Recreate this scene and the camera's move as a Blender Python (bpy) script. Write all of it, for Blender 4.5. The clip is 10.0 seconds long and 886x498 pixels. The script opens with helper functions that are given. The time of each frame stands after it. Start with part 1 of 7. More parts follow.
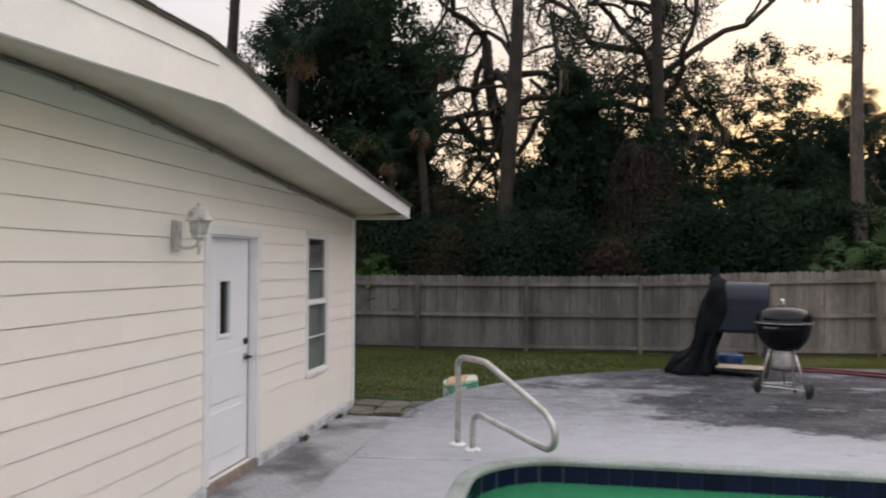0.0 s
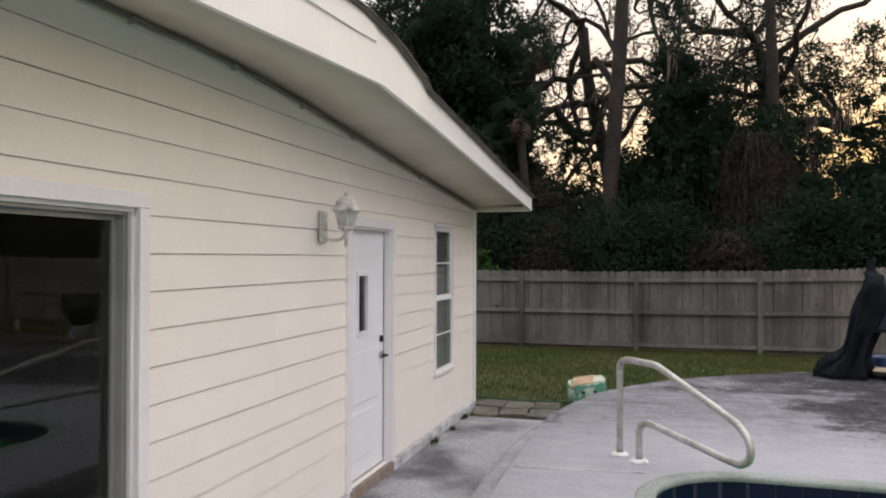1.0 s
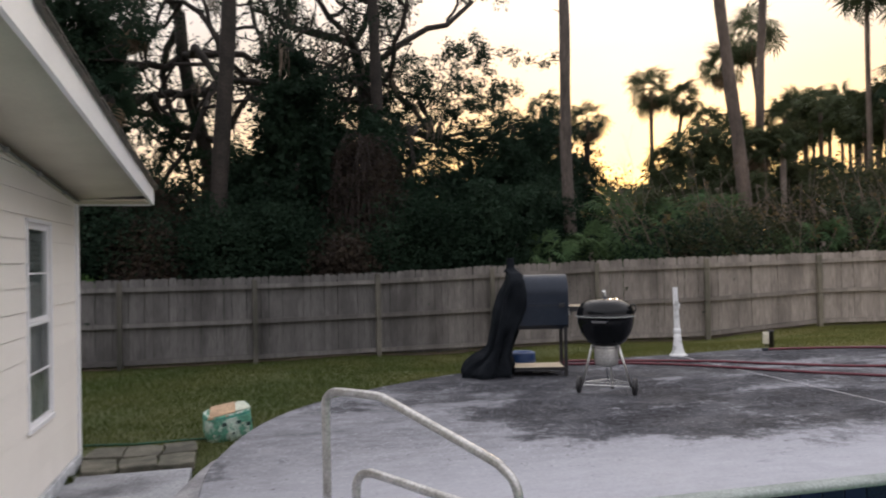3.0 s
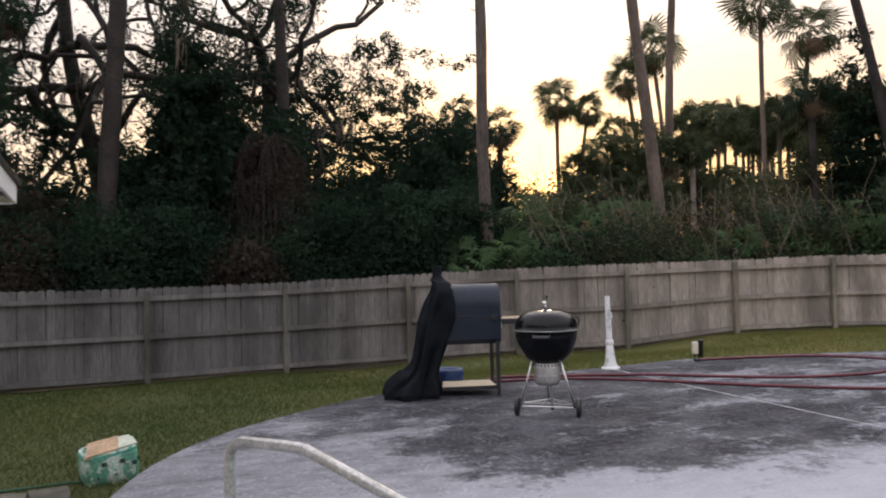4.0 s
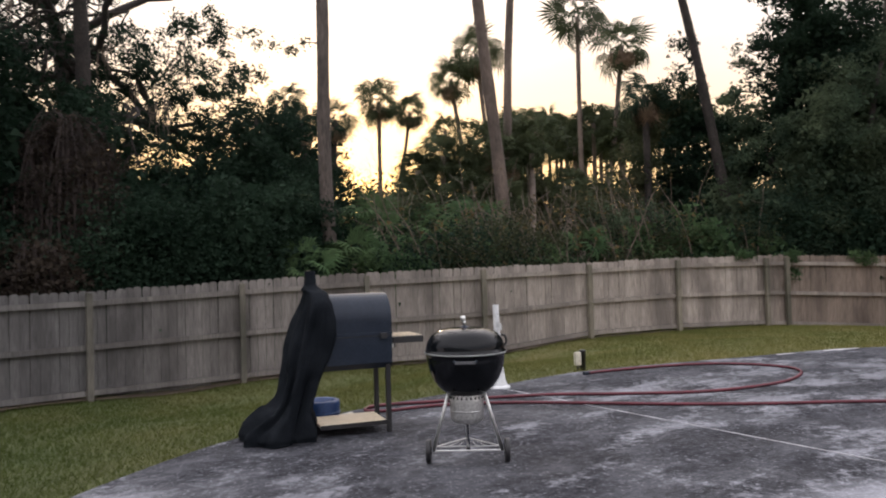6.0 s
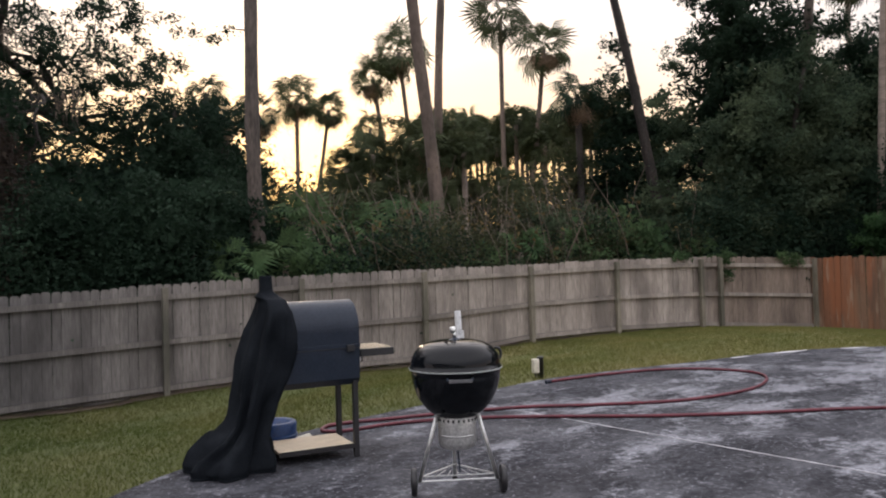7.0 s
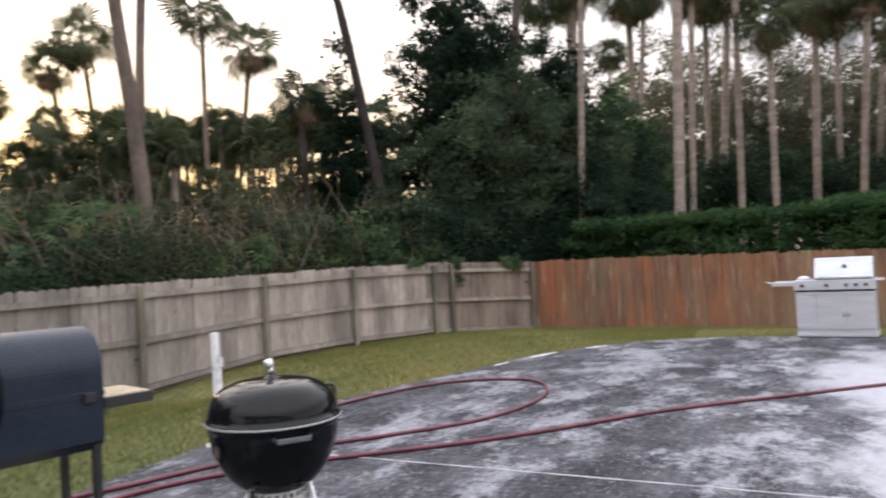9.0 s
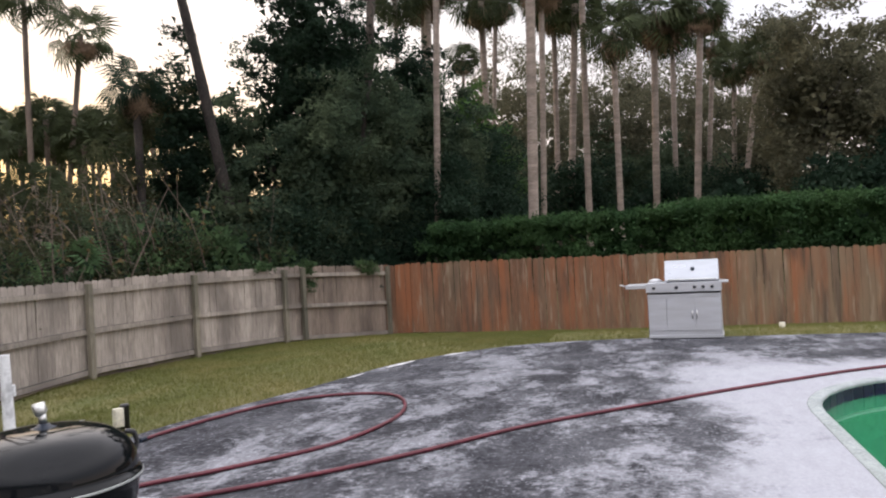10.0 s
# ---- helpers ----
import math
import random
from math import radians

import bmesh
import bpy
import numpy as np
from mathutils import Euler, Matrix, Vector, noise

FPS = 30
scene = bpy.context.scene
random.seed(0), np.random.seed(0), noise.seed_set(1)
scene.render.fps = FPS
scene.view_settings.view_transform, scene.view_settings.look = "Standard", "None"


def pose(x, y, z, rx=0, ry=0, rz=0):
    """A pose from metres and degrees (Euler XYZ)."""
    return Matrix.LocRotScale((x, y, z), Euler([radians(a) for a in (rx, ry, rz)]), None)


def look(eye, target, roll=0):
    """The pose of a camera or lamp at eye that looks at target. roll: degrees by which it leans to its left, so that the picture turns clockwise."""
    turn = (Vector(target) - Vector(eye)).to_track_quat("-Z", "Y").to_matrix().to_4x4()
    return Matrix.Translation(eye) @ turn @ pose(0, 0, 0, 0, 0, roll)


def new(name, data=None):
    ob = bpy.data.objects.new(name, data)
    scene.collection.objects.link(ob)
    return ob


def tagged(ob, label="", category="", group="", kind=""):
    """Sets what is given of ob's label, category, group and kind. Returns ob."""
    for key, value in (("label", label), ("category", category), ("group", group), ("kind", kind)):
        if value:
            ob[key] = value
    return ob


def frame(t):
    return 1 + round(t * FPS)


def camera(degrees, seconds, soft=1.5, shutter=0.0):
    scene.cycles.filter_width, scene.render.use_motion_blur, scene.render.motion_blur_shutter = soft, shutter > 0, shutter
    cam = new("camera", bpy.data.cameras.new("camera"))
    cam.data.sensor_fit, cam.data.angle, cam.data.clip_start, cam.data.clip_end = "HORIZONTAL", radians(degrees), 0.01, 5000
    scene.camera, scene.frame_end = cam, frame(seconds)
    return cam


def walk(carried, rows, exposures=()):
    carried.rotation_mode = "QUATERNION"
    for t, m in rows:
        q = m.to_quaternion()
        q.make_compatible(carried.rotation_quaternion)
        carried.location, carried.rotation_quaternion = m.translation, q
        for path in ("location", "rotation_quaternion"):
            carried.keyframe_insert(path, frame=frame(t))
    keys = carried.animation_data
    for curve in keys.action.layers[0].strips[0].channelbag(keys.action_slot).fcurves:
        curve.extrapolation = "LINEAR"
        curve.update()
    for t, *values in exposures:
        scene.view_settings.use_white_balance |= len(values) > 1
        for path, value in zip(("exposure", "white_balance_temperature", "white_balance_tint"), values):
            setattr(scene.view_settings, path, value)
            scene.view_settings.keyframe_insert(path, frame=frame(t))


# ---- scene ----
cam = camera(60.0, 10.0, soft=2.0, shutter=0.4)
PATH = [
    (0, (0.299, 0.421, 1.445), (-0.059, 2.388, 1.479), 0.3),
    (0.5, (-0.039, 0.591, 1.448), (-0.521, 2.532, 1.474), 0.4),
    (1, (-0.356, 0.74, 1.422), (-0.912, 2.661, 1.444), 0.2),
    (1.5, (-0.634, 1.01, 1.424), (-1.104, 2.954, 1.445), -0.0),
    (2, (-0.861, 1.34, 1.44), (-0.965, 3.337, 1.464), -0.3),
    (2.5, (-1.052, 1.702, 1.421), (-0.804, 3.686, 1.45), -0.7),
    (3, (-1.073, 2.16, 1.406), (-0.581, 4.098, 1.434), -1.1),
    (3.2, (-1.01, 2.344, 1.389), (-0.463, 4.267, 1.428), -1.1),
    (4.5, (-0.991, 3.549, 1.439), (-0.167, 5.372, 1.47), -1.4),
    (5, (-0.979, 3.981, 1.473), (-0.056, 5.755, 1.495), -1.3),
    (5.5, (-0.928, 4.448, 1.436), (0.119, 6.152, 1.47), -1.4),
    (7, (-0.852, 5.753, 1.466), (0.477, 7.247, 1.504), -1.6),
    (7.5, (-0.85, 6.172, 1.494), (0.567, 7.582, 1.534), -1.7),
    (8, (-0.737, 6.557, 1.486), (0.778, 7.862, 1.529), -2.1),
    (8.5, (-0.537, 6.904, 1.492), (1.106, 8.044, 1.529), -2.2),
    (9, (-0.273, 7.179, 1.453), (1.524, 8.056, 1.488), -2.9),
    (9.5, (0.062, 7.332, 1.462), (1.959, 7.965, 1.491), -3.2),
    (10, (0.373, 7.436, 1.467), (2.303, 7.959, 1.49), -3.1),
]
walk(cam, [(t, look(eye, target, roll)) for t, eye, target, roll in PATH],
     [(0, 0.01, 6700, 13), (0.7, 0.15, 6750, 13), (1.5, 0.08, 6800, 13), (2.2, -0.04, 6700, 12), (3.0, -0.06, 6500, 13), (4.5, 0.10, 6450, 15), (5.5, 0.20, 6450, 14), (7.0, 0.18, 6450, 14), (8.0, 0.36, 6450, 14),
      (8.5, 0.71, 6400, 13), (9.0, 0.74, 6400, 13), (9.5, 0.61, 6450, 12), (10.0, 0.52, 6450, 13)])

# ---- world, sun, sky ----
world = bpy.data.worlds.new("evening_sky")
scene.world = world
world.use_nodes = True
wn = world.node_tree.nodes
wl = world.node_tree.links
wn.clear()
SKY_COOL, SKY_ROSE, SKY_CREAM = (0.70, 0.70, 0.76), (0.95, 0.78, 0.72), (0.98, 0.85, 0.72)
SKY_GLOW, SKY_TOP, SKY_LIGHT = (1.26, 0.80, 0.32), (1.62, 1.60, 1.66), 1.0
SKY_FILL = (2.46, 2.32, 2.24)        # brightness added high on the sun's side, out of view, to light the house
SUN_AZ, SUN_EL = 29.0, 6.0          # degrees from +y towards +x, and above the horizon
sky = wn.new("ShaderNodeTexSky")
sky.sky_type = "NISHITA"
sky.sun_disc = False
sky.sun_elevation = radians(SUN_EL)
sky.sun_rotation = radians(SUN_AZ)
sky.air_density, sky.dust_density, sky.ozone_density = 1.0, 2.5, 1.0
bg_sky = wn.new("ShaderNodeBackground")
bg_sky.inputs["Strength"].default_value = 0.03
wl.new(sky.outputs[0], bg_sky.inputs["Color"])


def world_math(op, a, b=None, c=None):
    k = wn.new("ShaderNodeMath")
    k.operation = op
    for i_, v in enumerate((a, b, c)):
        if v is None:
            continue
        if isinstance(v, (int, float)):
            k.inputs[i_].default_value = v
        else:
            wl.new(v, k.inputs[i_])
    return k.outputs[0]


def world_step(v, a, b, lo=0.0, hi=1.0):
    k = wn.new("ShaderNodeMapRange")
    k.interpolation_type = "SMOOTHSTEP"
    for name, x in (("From Min", a), ("From Max", b), ("To Min", lo), ("To Max", hi)):
        k.inputs[name].default_value = x
    wl.new(v, k.inputs["Value"])
    return k.outputs[0]


def world_mix(f, a, b):
    k = wn.new("ShaderNodeMix")
    k.data_type = "RGBA"
    wl.new(f, k.inputs["Factor"])
    for name, v in (("A", a), ("B", b)):
        if isinstance(v, tuple):
            k.inputs[name].default_value = (*v, 1)
        else:
            wl.new(v, k.inputs[name])
    return k.outputs["Result"]


# thin sunset cloud: cream round the sun, yellow low above it, rosy along the horizon, brighter and cooler overhead
sky_dir = wn.new("ShaderNodeTexCoord").outputs["Generated"]
sky_sep = wn.new("ShaderNodeSeparateXYZ")
wl.new(sky_dir, sky_sep.inputs[0])
to_sun = wn.new("ShaderNodeVectorMath")
to_sun.operation = "DOT_PRODUCT"
to_sun.inputs[1].default_value = (math.sin(radians(SUN_AZ)), math.cos(radians(SUN_AZ)), 0.06)
wl.new(sky_dir, to_sun.inputs[0])
near_sun = world_step(to_sun.outputs["Value"], 0.35, 0.98)
close_sun = world_step(to_sun.outputs["Value"], 0.66, 0.98)
low = world_step(sky_sep.outputs["Z"], 0.02, 0.30, 1.0, 0.0)
very_low = world_step(sky_sep.outputs["Z"], 0.07, 0.30, 1.0, 0.0)
high = world_step(sky_sep.outputs["Z"], 0.24, 0.62)
streak_map = wn.new("ShaderNodeMapping")
streak_map.inputs["Scale"].default_value = (1, 1, 4)
wl.new(sky_dir, streak_map.inputs["Vector"])
streak = wn.new("ShaderNodeTexNoise")
streak.inputs["Scale"].default_value, streak.inputs["Detail"].default_value = 2.6, 5
wl.new(streak_map.outputs[0], streak.inputs["Vector"])
cloud_veil = world_step(streak.outputs["Fac"], 0.3, 0.7, 0.93, 1.07)
tone = world_mix(low, SKY_COOL, SKY_ROSE)
tone = world_mix(near_sun, tone, SKY_CREAM)
tone = world_mix(world_math("MULTIPLY", close_sun, very_low), tone, SKY_GLOW)
tone = world_mix(high, tone, world_mix(near_sun, SKY_TOP, SKY_FILL))
bg_haze = wn.new("ShaderNodeBackground")
wl.new(tone, bg_haze.inputs["Color"])
wl.new(world_math("MULTIPLY", cloud_veil, SKY_LIGHT), bg_haze.inputs["Strength"])
both = wn.new("ShaderNodeAddShader")
world_out = wn.new("ShaderNodeOutputWorld")
wl.new(bg_sky.outputs[0], both.inputs[0])
wl.new(bg_haze.outputs[0], both.inputs[1])
wl.new(both.outputs[0], world_out.inputs["Surface"])

sun = new("sun", bpy.data.lights.new("sun", "SUN"))
sun.data.energy = 1.2
sun.data.angle = radians(10)
sun.data.color = (1.0, 0.78, 0.52)
sd = Vector((math.sin(radians(SUN_AZ)) * math.cos(radians(SUN_EL)), math.cos(radians(SUN_AZ)) * math.cos(radians(SUN_EL)), math.sin(radians(SUN_EL))))
sun.matrix_world = look(sd * 60, (0, 0, 0))


# ---- materials ----
def mat(name, c1, c2, rough=0.6, scale=3.0, fine=40.0, bump=0.15, metal=0.0, rand=0.0, fine_amt=0.25,
        lo=0.35, hi=0.65, stretch=(1, 1, 1), spec=0.5, rough_var=0.1, dist=0.01, world_space=True):
    """Two colours mixed by large noise, a fine grain over it, a bump, and a random lightness per object."""
    m = bpy.data.materials.new(name)
    m.use_nodes = True
    n, l = m.node_tree.nodes, m.node_tree.links
    b = n["Principled BSDF"]
    if world_space:
        src = n.new("ShaderNodeNewGeometry").outputs["Position"]
    else:
        src = n.new("ShaderNodeTexCoord").outputs["Object"]
    mp = n.new("ShaderNodeMapping")
    mp.inputs["Scale"].default_value = stretch
    l.new(src, mp.inputs["Vector"])
    big = n.new("ShaderNodeTexNoise")
    big.inputs["Scale"].default_value, big.inputs["Detail"].default_value = scale, 6
    l.new(mp.outputs[0], big.inputs["Vector"])
    ramp = n.new("ShaderNodeMapRange")
    ramp.inputs["From Min"].default_value, ramp.inputs["From Max"].default_value = lo, hi
    l.new(big.outputs["Fac"], ramp.inputs["Value"])
    mix = n.new("ShaderNodeMix")
    mix.data_type = "RGBA"
    mix.inputs["A"].default_value, mix.inputs["B"].default_value = (*c1, 1), (*c2, 1)
    l.new(ramp.outputs[0], mix.inputs["Factor"])
    small = n.new("ShaderNodeTexNoise")
    small.inputs["Scale"].default_value, small.inputs["Detail"].default_value = fine, 4
    l.new(mp.outputs[0], small.inputs["Vector"])
    val = n.new("ShaderNodeMapRange")
    val.inputs["From Min"].default_value, val.inputs["From Max"].default_value = 0.3, 0.7
    val.inputs["To Min"].default_value, val.inputs["To Max"].default_value = 1 - fine_amt, 1 + fine_amt
    l.new(small.outputs["Fac"], val.inputs["Value"])
    hsv = n.new("ShaderNodeHueSaturation")
    l.new(mix.outputs["Result"], hsv.inputs["Color"])
    if rand:
        info = n.new("ShaderNodeObjectInfo")
        rr = n.new("ShaderNodeMapRange")
        rr.inputs["To Min"].default_value, rr.inputs["To Max"].default_value = 1 - rand, 1 + rand
        l.new(info.outputs["Random"], rr.inputs["Value"])
        mul = n.new("ShaderNodeMath")
        mul.operation = "MULTIPLY"
        l.new(val.outputs[0], mul.inputs[0])
        l.new(rr.outputs[0], mul.inputs[1])
        l.new(mul.outputs[0], hsv.inputs["Value"])
    else:
        l.new(val.outputs[0], hsv.inputs["Value"])
    l.new(hsv.outputs[0], b.inputs["Base Color"])
    rv = n.new("ShaderNodeMapRange")
    rv.inputs["To Min"].default_value, rv.inputs["To Max"].default_value = max(0.02, rough - rough_var), min(1, rough + rough_var)
    l.new(big.outputs["Fac"], rv.inputs["Value"])
    l.new(rv.outputs[0], b.inputs["Roughness"])
    b.inputs["Metallic"].default_value = metal
    b.inputs["Specular IOR Level"].default_value = spec
    if bump:
        bp = n.new("ShaderNodeBump")
        bp.inputs["Strength"].default_value, bp.inputs["Distance"].default_value = bump, dist
        l.new(small.outputs["Fac"], bp.inputs["Height"])
        l.new(bp.outputs[0], b.inputs["Normal"])
    return m


def leaf_mat(name, c1, c2, trans=0.30, fine_amt=0.30, vary=0.16):
    m = mat(name, c1, c2, rough=0.7, scale=0.8, fine=3.0, bump=0, fine_amt=fine_amt, rand=0.15, spec=0.06)
    n, l = m.node_tree.nodes, m.node_tree.links
    b = n["Principled BSDF"]
    geo = n.new("ShaderNodeNewGeometry")
    hs = n.new("ShaderNodeHueSaturation")
    mr = n.new("ShaderNodeMapRange")
    mr.inputs["To Min"].default_value, mr.inputs["To Max"].default_value = 1 - vary, 1 + vary
    l.new(geo.outputs["Random Per Island"], mr.inputs["Value"])
    l.new(mr.outputs[0], hs.inputs["Value"])
    old = b.inputs["Base Color"].links[0].from_socket
    l.new(old, hs.inputs["Color"])
    l.new(hs.outputs[0], b.inputs["Base Color"])
    tr = n.new("ShaderNodeBsdfTranslucent")
    l.new(hs.outputs[0], tr.inputs["Color"])
    mx = n.new("ShaderNodeMixShader")
    mx.inputs[0].default_value = trans
    l.new(b.outputs[0], mx.inputs[1])
    l.new(tr.outputs[0], mx.inputs[2])
    l.new(mx.outputs[0], n["Material Output"].inputs["Surface"])
    return m


M_SIDING = mat("cream_siding_paint", (0.89, 0.85, 0.79), (0.86, 0.82, 0.76), 0.55, 1.3, 90, 0.1, rand=0.02, fine_amt=0.03)
M_TRIM = mat("white_trim_paint", (0.84, 0.84, 0.85), (0.79, 0.79, 0.80), 0.45, 2, 60, 0.06, fine_amt=0.03)
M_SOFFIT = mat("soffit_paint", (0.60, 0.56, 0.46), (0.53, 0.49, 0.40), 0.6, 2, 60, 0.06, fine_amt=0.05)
M_DOOR = mat("white_door_paint", (0.86, 0.875, 0.92), (0.83, 0.845, 0.885), 0.35, 2, 80, 0.03, fine_amt=0.02)
M_FOUND = mat("painted_block", (0.60, 0.62, 0.65), (0.36, 0.38, 0.40), 0.8, 5, 40, 0.3)
M_SHINGLE = mat("shingle", (0.10, 0.09, 0.08), (0.16, 0.14, 0.12), 0.9, 4, 50, 0.5, rand=0.2)
M_DARKROOM = mat("room_paint", (0.52, 0.50, 0.43), (0.44, 0.42, 0.37), 0.8, 2, 30, 0.05)
M_GREYFRAME = mat("grey_aluminium", (0.32, 0.335, 0.325), (0.27, 0.285, 0.275), 0.45, 4, 60, 0.02, metal=0.2, fine_amt=0.04)
M_BLACK = mat("black_plastic", (0.012, 0.012, 0.013), (0.02, 0.02, 0.022), 0.45, 5, 60, 0.1)
M_ENAMEL = mat("black_enamel", (0.004, 0.005, 0.006), (0.005, 0.006, 0.008), 0.08, 4, 200, 0.0, rough_var=0.03, fine_amt=0.1, spec=0.22)
M_STEEL = mat("brushed_steel", (0.55, 0.55, 0.54), (0.45, 0.45, 0.45), 0.32, 6, 90, 0.05, metal=1.0)
M_ALU = mat("dull_aluminium", (0.62, 0.62, 0.60), (0.50, 0.50, 0.49), 0.42, 6, 60, 0.1, metal=0.85)
M_RAIL = mat("chalky_rail_steel", (0.34, 0.33, 0.305), (0.52, 0.515, 0.51), 0.34, 9, 70, 0.12, metal=0.6)
M_WGRILL = mat("stainless_panel", (0.53, 0.545, 0.575), (0.47, 0.48, 0.50), 0.40, 2, 90, 0.0, metal=0.45, fine_amt=0.03, stretch=(1, 1, 6))
M_HOOD = mat("brushed_hood_steel", (0.40, 0.42, 0.46), (0.35, 0.37, 0.40), 0.3, 2, 90, 0.0, metal=0.9, fine_amt=0.03, stretch=(1, 1, 6))
M_CHAR = mat("charcoal_paint", (0.0125, 0.0185, 0.030), (0.018, 0.025, 0.038), 0.36, 5, 90, 0.08, spec=0.22)
M_COVER = mat("black_cover_cloth", (0.0045, 0.006, 0.008), (0.012, 0.0145, 0.018), 0.8, 4, 120, 0.3, fine_amt=0.3, spec=0.05)
M_SHELFWOOD = mat("pale_shelf_board", (0.60, 0.50, 0.36), (0.50, 0.41, 0.29), 0.6, 6, 60, 0.1, stretch=(1, 6, 1))
M_BLUE = mat("blue_plastic", (0.010, 0.040, 0.135), (0.016, 0.058, 0.175), 0.4, 5, 60, 0.1)
M_HOSE = mat("red_rubber", (0.12, 0.017, 0.028), (0.085, 0.013, 0.022), 0.5, 5, 80, 0.15)
M_GHOSE = mat("green_rubber", (0.01, 0.07, 0.04), (0.015, 0.09, 0.05), 0.5, 5, 80, 0.1)
M_PVC = mat("weathered_white_pipe", (0.68, 0.69, 0.69), (0.40, 0.41, 0.41), 0.5, 9, 50, 0.1, lo=0.54, hi=0.66, fine_amt=0.1)
M_IVORY = mat("ivory_plastic", (0.60, 0.57, 0.46), (0.50, 0.47, 0.38), 0.5, 9, 60, 0.1)
M_GROUT = mat("dark_grout", (0.02, 0.026, 0.045), (0.035, 0.042, 0.06), 0.8)
M_TILE = mat("navy_glazed_tile", (0.003, 0.0045, 0.022), (0.005, 0.008, 0.036), 0.2, 6, 90, 0.05, spec=0.25, rand=0.3, world_space=False)
M_COPING = mat("coping_concrete", (0.30, 0.325, 0.315), (0.225, 0.25, 0.235), 0.85, 4, 60, 0.4)
M_PLASTER = mat("algae_plaster", (0.16, 0.42, 0.26), (0.11, 0.34, 0.20), 0.7, 1.5, 20, 0.2)
M_POOLFLOOR = mat("algae_floor", (0.02, 0.16, 0.07), (0.03, 0.20, 0.09), 0.8, 1.0, 20, 0.2)
M_PAVER = mat("grey_paver", (0.15, 0.14, 0.11), (0.06, 0.06, 0.045), 0.85, 4, 50, 0.5, rand=0.2)
M_BRICK = mat("threshold_masonry", (0.22, 0.165, 0.14), (0.30, 0.245, 0.215), 0.85, 8, 60, 0.4)
M_BARK = mat("pine_bark", (0.110, 0.088, 0.075), (0.056, 0.046, 0.040), 0.9, 3, 22, 0.8, stretch=(1, 1, 0.25), fine_amt=0.4, dist=0.03)
M_PALMBARK = mat("palm_bark", (0.275, 0.222, 0.188), (0.175, 0.14, 0.118), 0.9, 2, 14, 0.6, stretch=(0.6, 0.6, 3), fine_amt=0.25, dist=0.03)
M_FORKBARK = mat("fork_bark", (0.145, 0.108, 0.086), (0.082, 0.063, 0.052), 0.9, 2, 16, 0.7, stretch=(1, 1, 0.4), fine_amt=0.3, dist=0.03)
# also stands for silhouetted pines and palms, their shade in its near-black colour
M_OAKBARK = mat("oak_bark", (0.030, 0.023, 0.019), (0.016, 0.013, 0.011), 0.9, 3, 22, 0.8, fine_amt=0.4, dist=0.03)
M_MOSS = mat("dry_moss", (0.14, 0.11, 0.085), (0.085, 0.066, 0.05), 0.95, 3, 30, 0.2, rand=0.2)
M_MOSSDARK = mat("dead_vine_stem", (0.040, 0.028, 0.024), (0.022, 0.016, 0.014), 0.95, 3, 30, 0.2)
M_DEADFROND = mat("dead_frond", (0.20, 0.135, 0.085), (0.12, 0.08, 0.05), 0.9, 3, 30, 0.2)
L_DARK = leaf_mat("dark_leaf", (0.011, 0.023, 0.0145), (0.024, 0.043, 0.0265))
L_MID = leaf_mat("mid_leaf", (0.040, 0.065, 0.042), (0.088, 0.115, 0.066), 0.4)
# haze over the far trees is put into this lighter leaf colour
L_HAZE = leaf_mat("hazed_leaf", (0.088, 0.090, 0.060), (0.118, 0.114, 0.074), 0.4)
L_OLIVE = leaf_mat("olive_leaf", (0.036, 0.046, 0.024), (0.066, 0.069, 0.037), 0.45)
L_BRIGHT = leaf_mat("bright_leaf", (0.05, 0.105, 0.032), (0.078, 0.135, 0.045))
L_PALM = leaf_mat("palm_leaf", (0.040, 0.052, 0.026), (0.056, 0.068, 0.034))
L_BROWN = leaf_mat("dead_vine_leaf", (0.026, 0.021, 0.017), (0.052, 0.040, 0.030), 0.3)
L_SHRUB = leaf_mat("shrub_leaf", (0.050, 0.092, 0.042), (0.085, 0.135, 0.060), 0.4)
L_AUTUMN = leaf_mat("yellowed_leaf", (0.125, 0.105, 0.048), (0.175, 0.125, 0.062), 0.45)
L_HEDGE = leaf_mat("hedge_leaf", (0.030, 0.066, 0.027), (0.056, 0.108, 0.040))
L_GRASS = leaf_mat("grass_blade", (0.078, 0.092, 0.028), (0.108, 0.108, 0.038), 0.45, 0.08, 0.07)
M_FROST = mat("frosted_lamp_glass", (0.50, 0.50, 0.475), (0.36, 0.34, 0.30), 0.35, 14, 60, 0.05, lo=0.5, hi=0.72, fine_amt=0.12)
M_LANTERN = mat("weathered_lantern_paint", (0.62, 0.62, 0.60), (0.30, 0.28, 0.25), 0.6, 16, 60, 0.1, lo=0.5, hi=0.7, fine_amt=0.15)


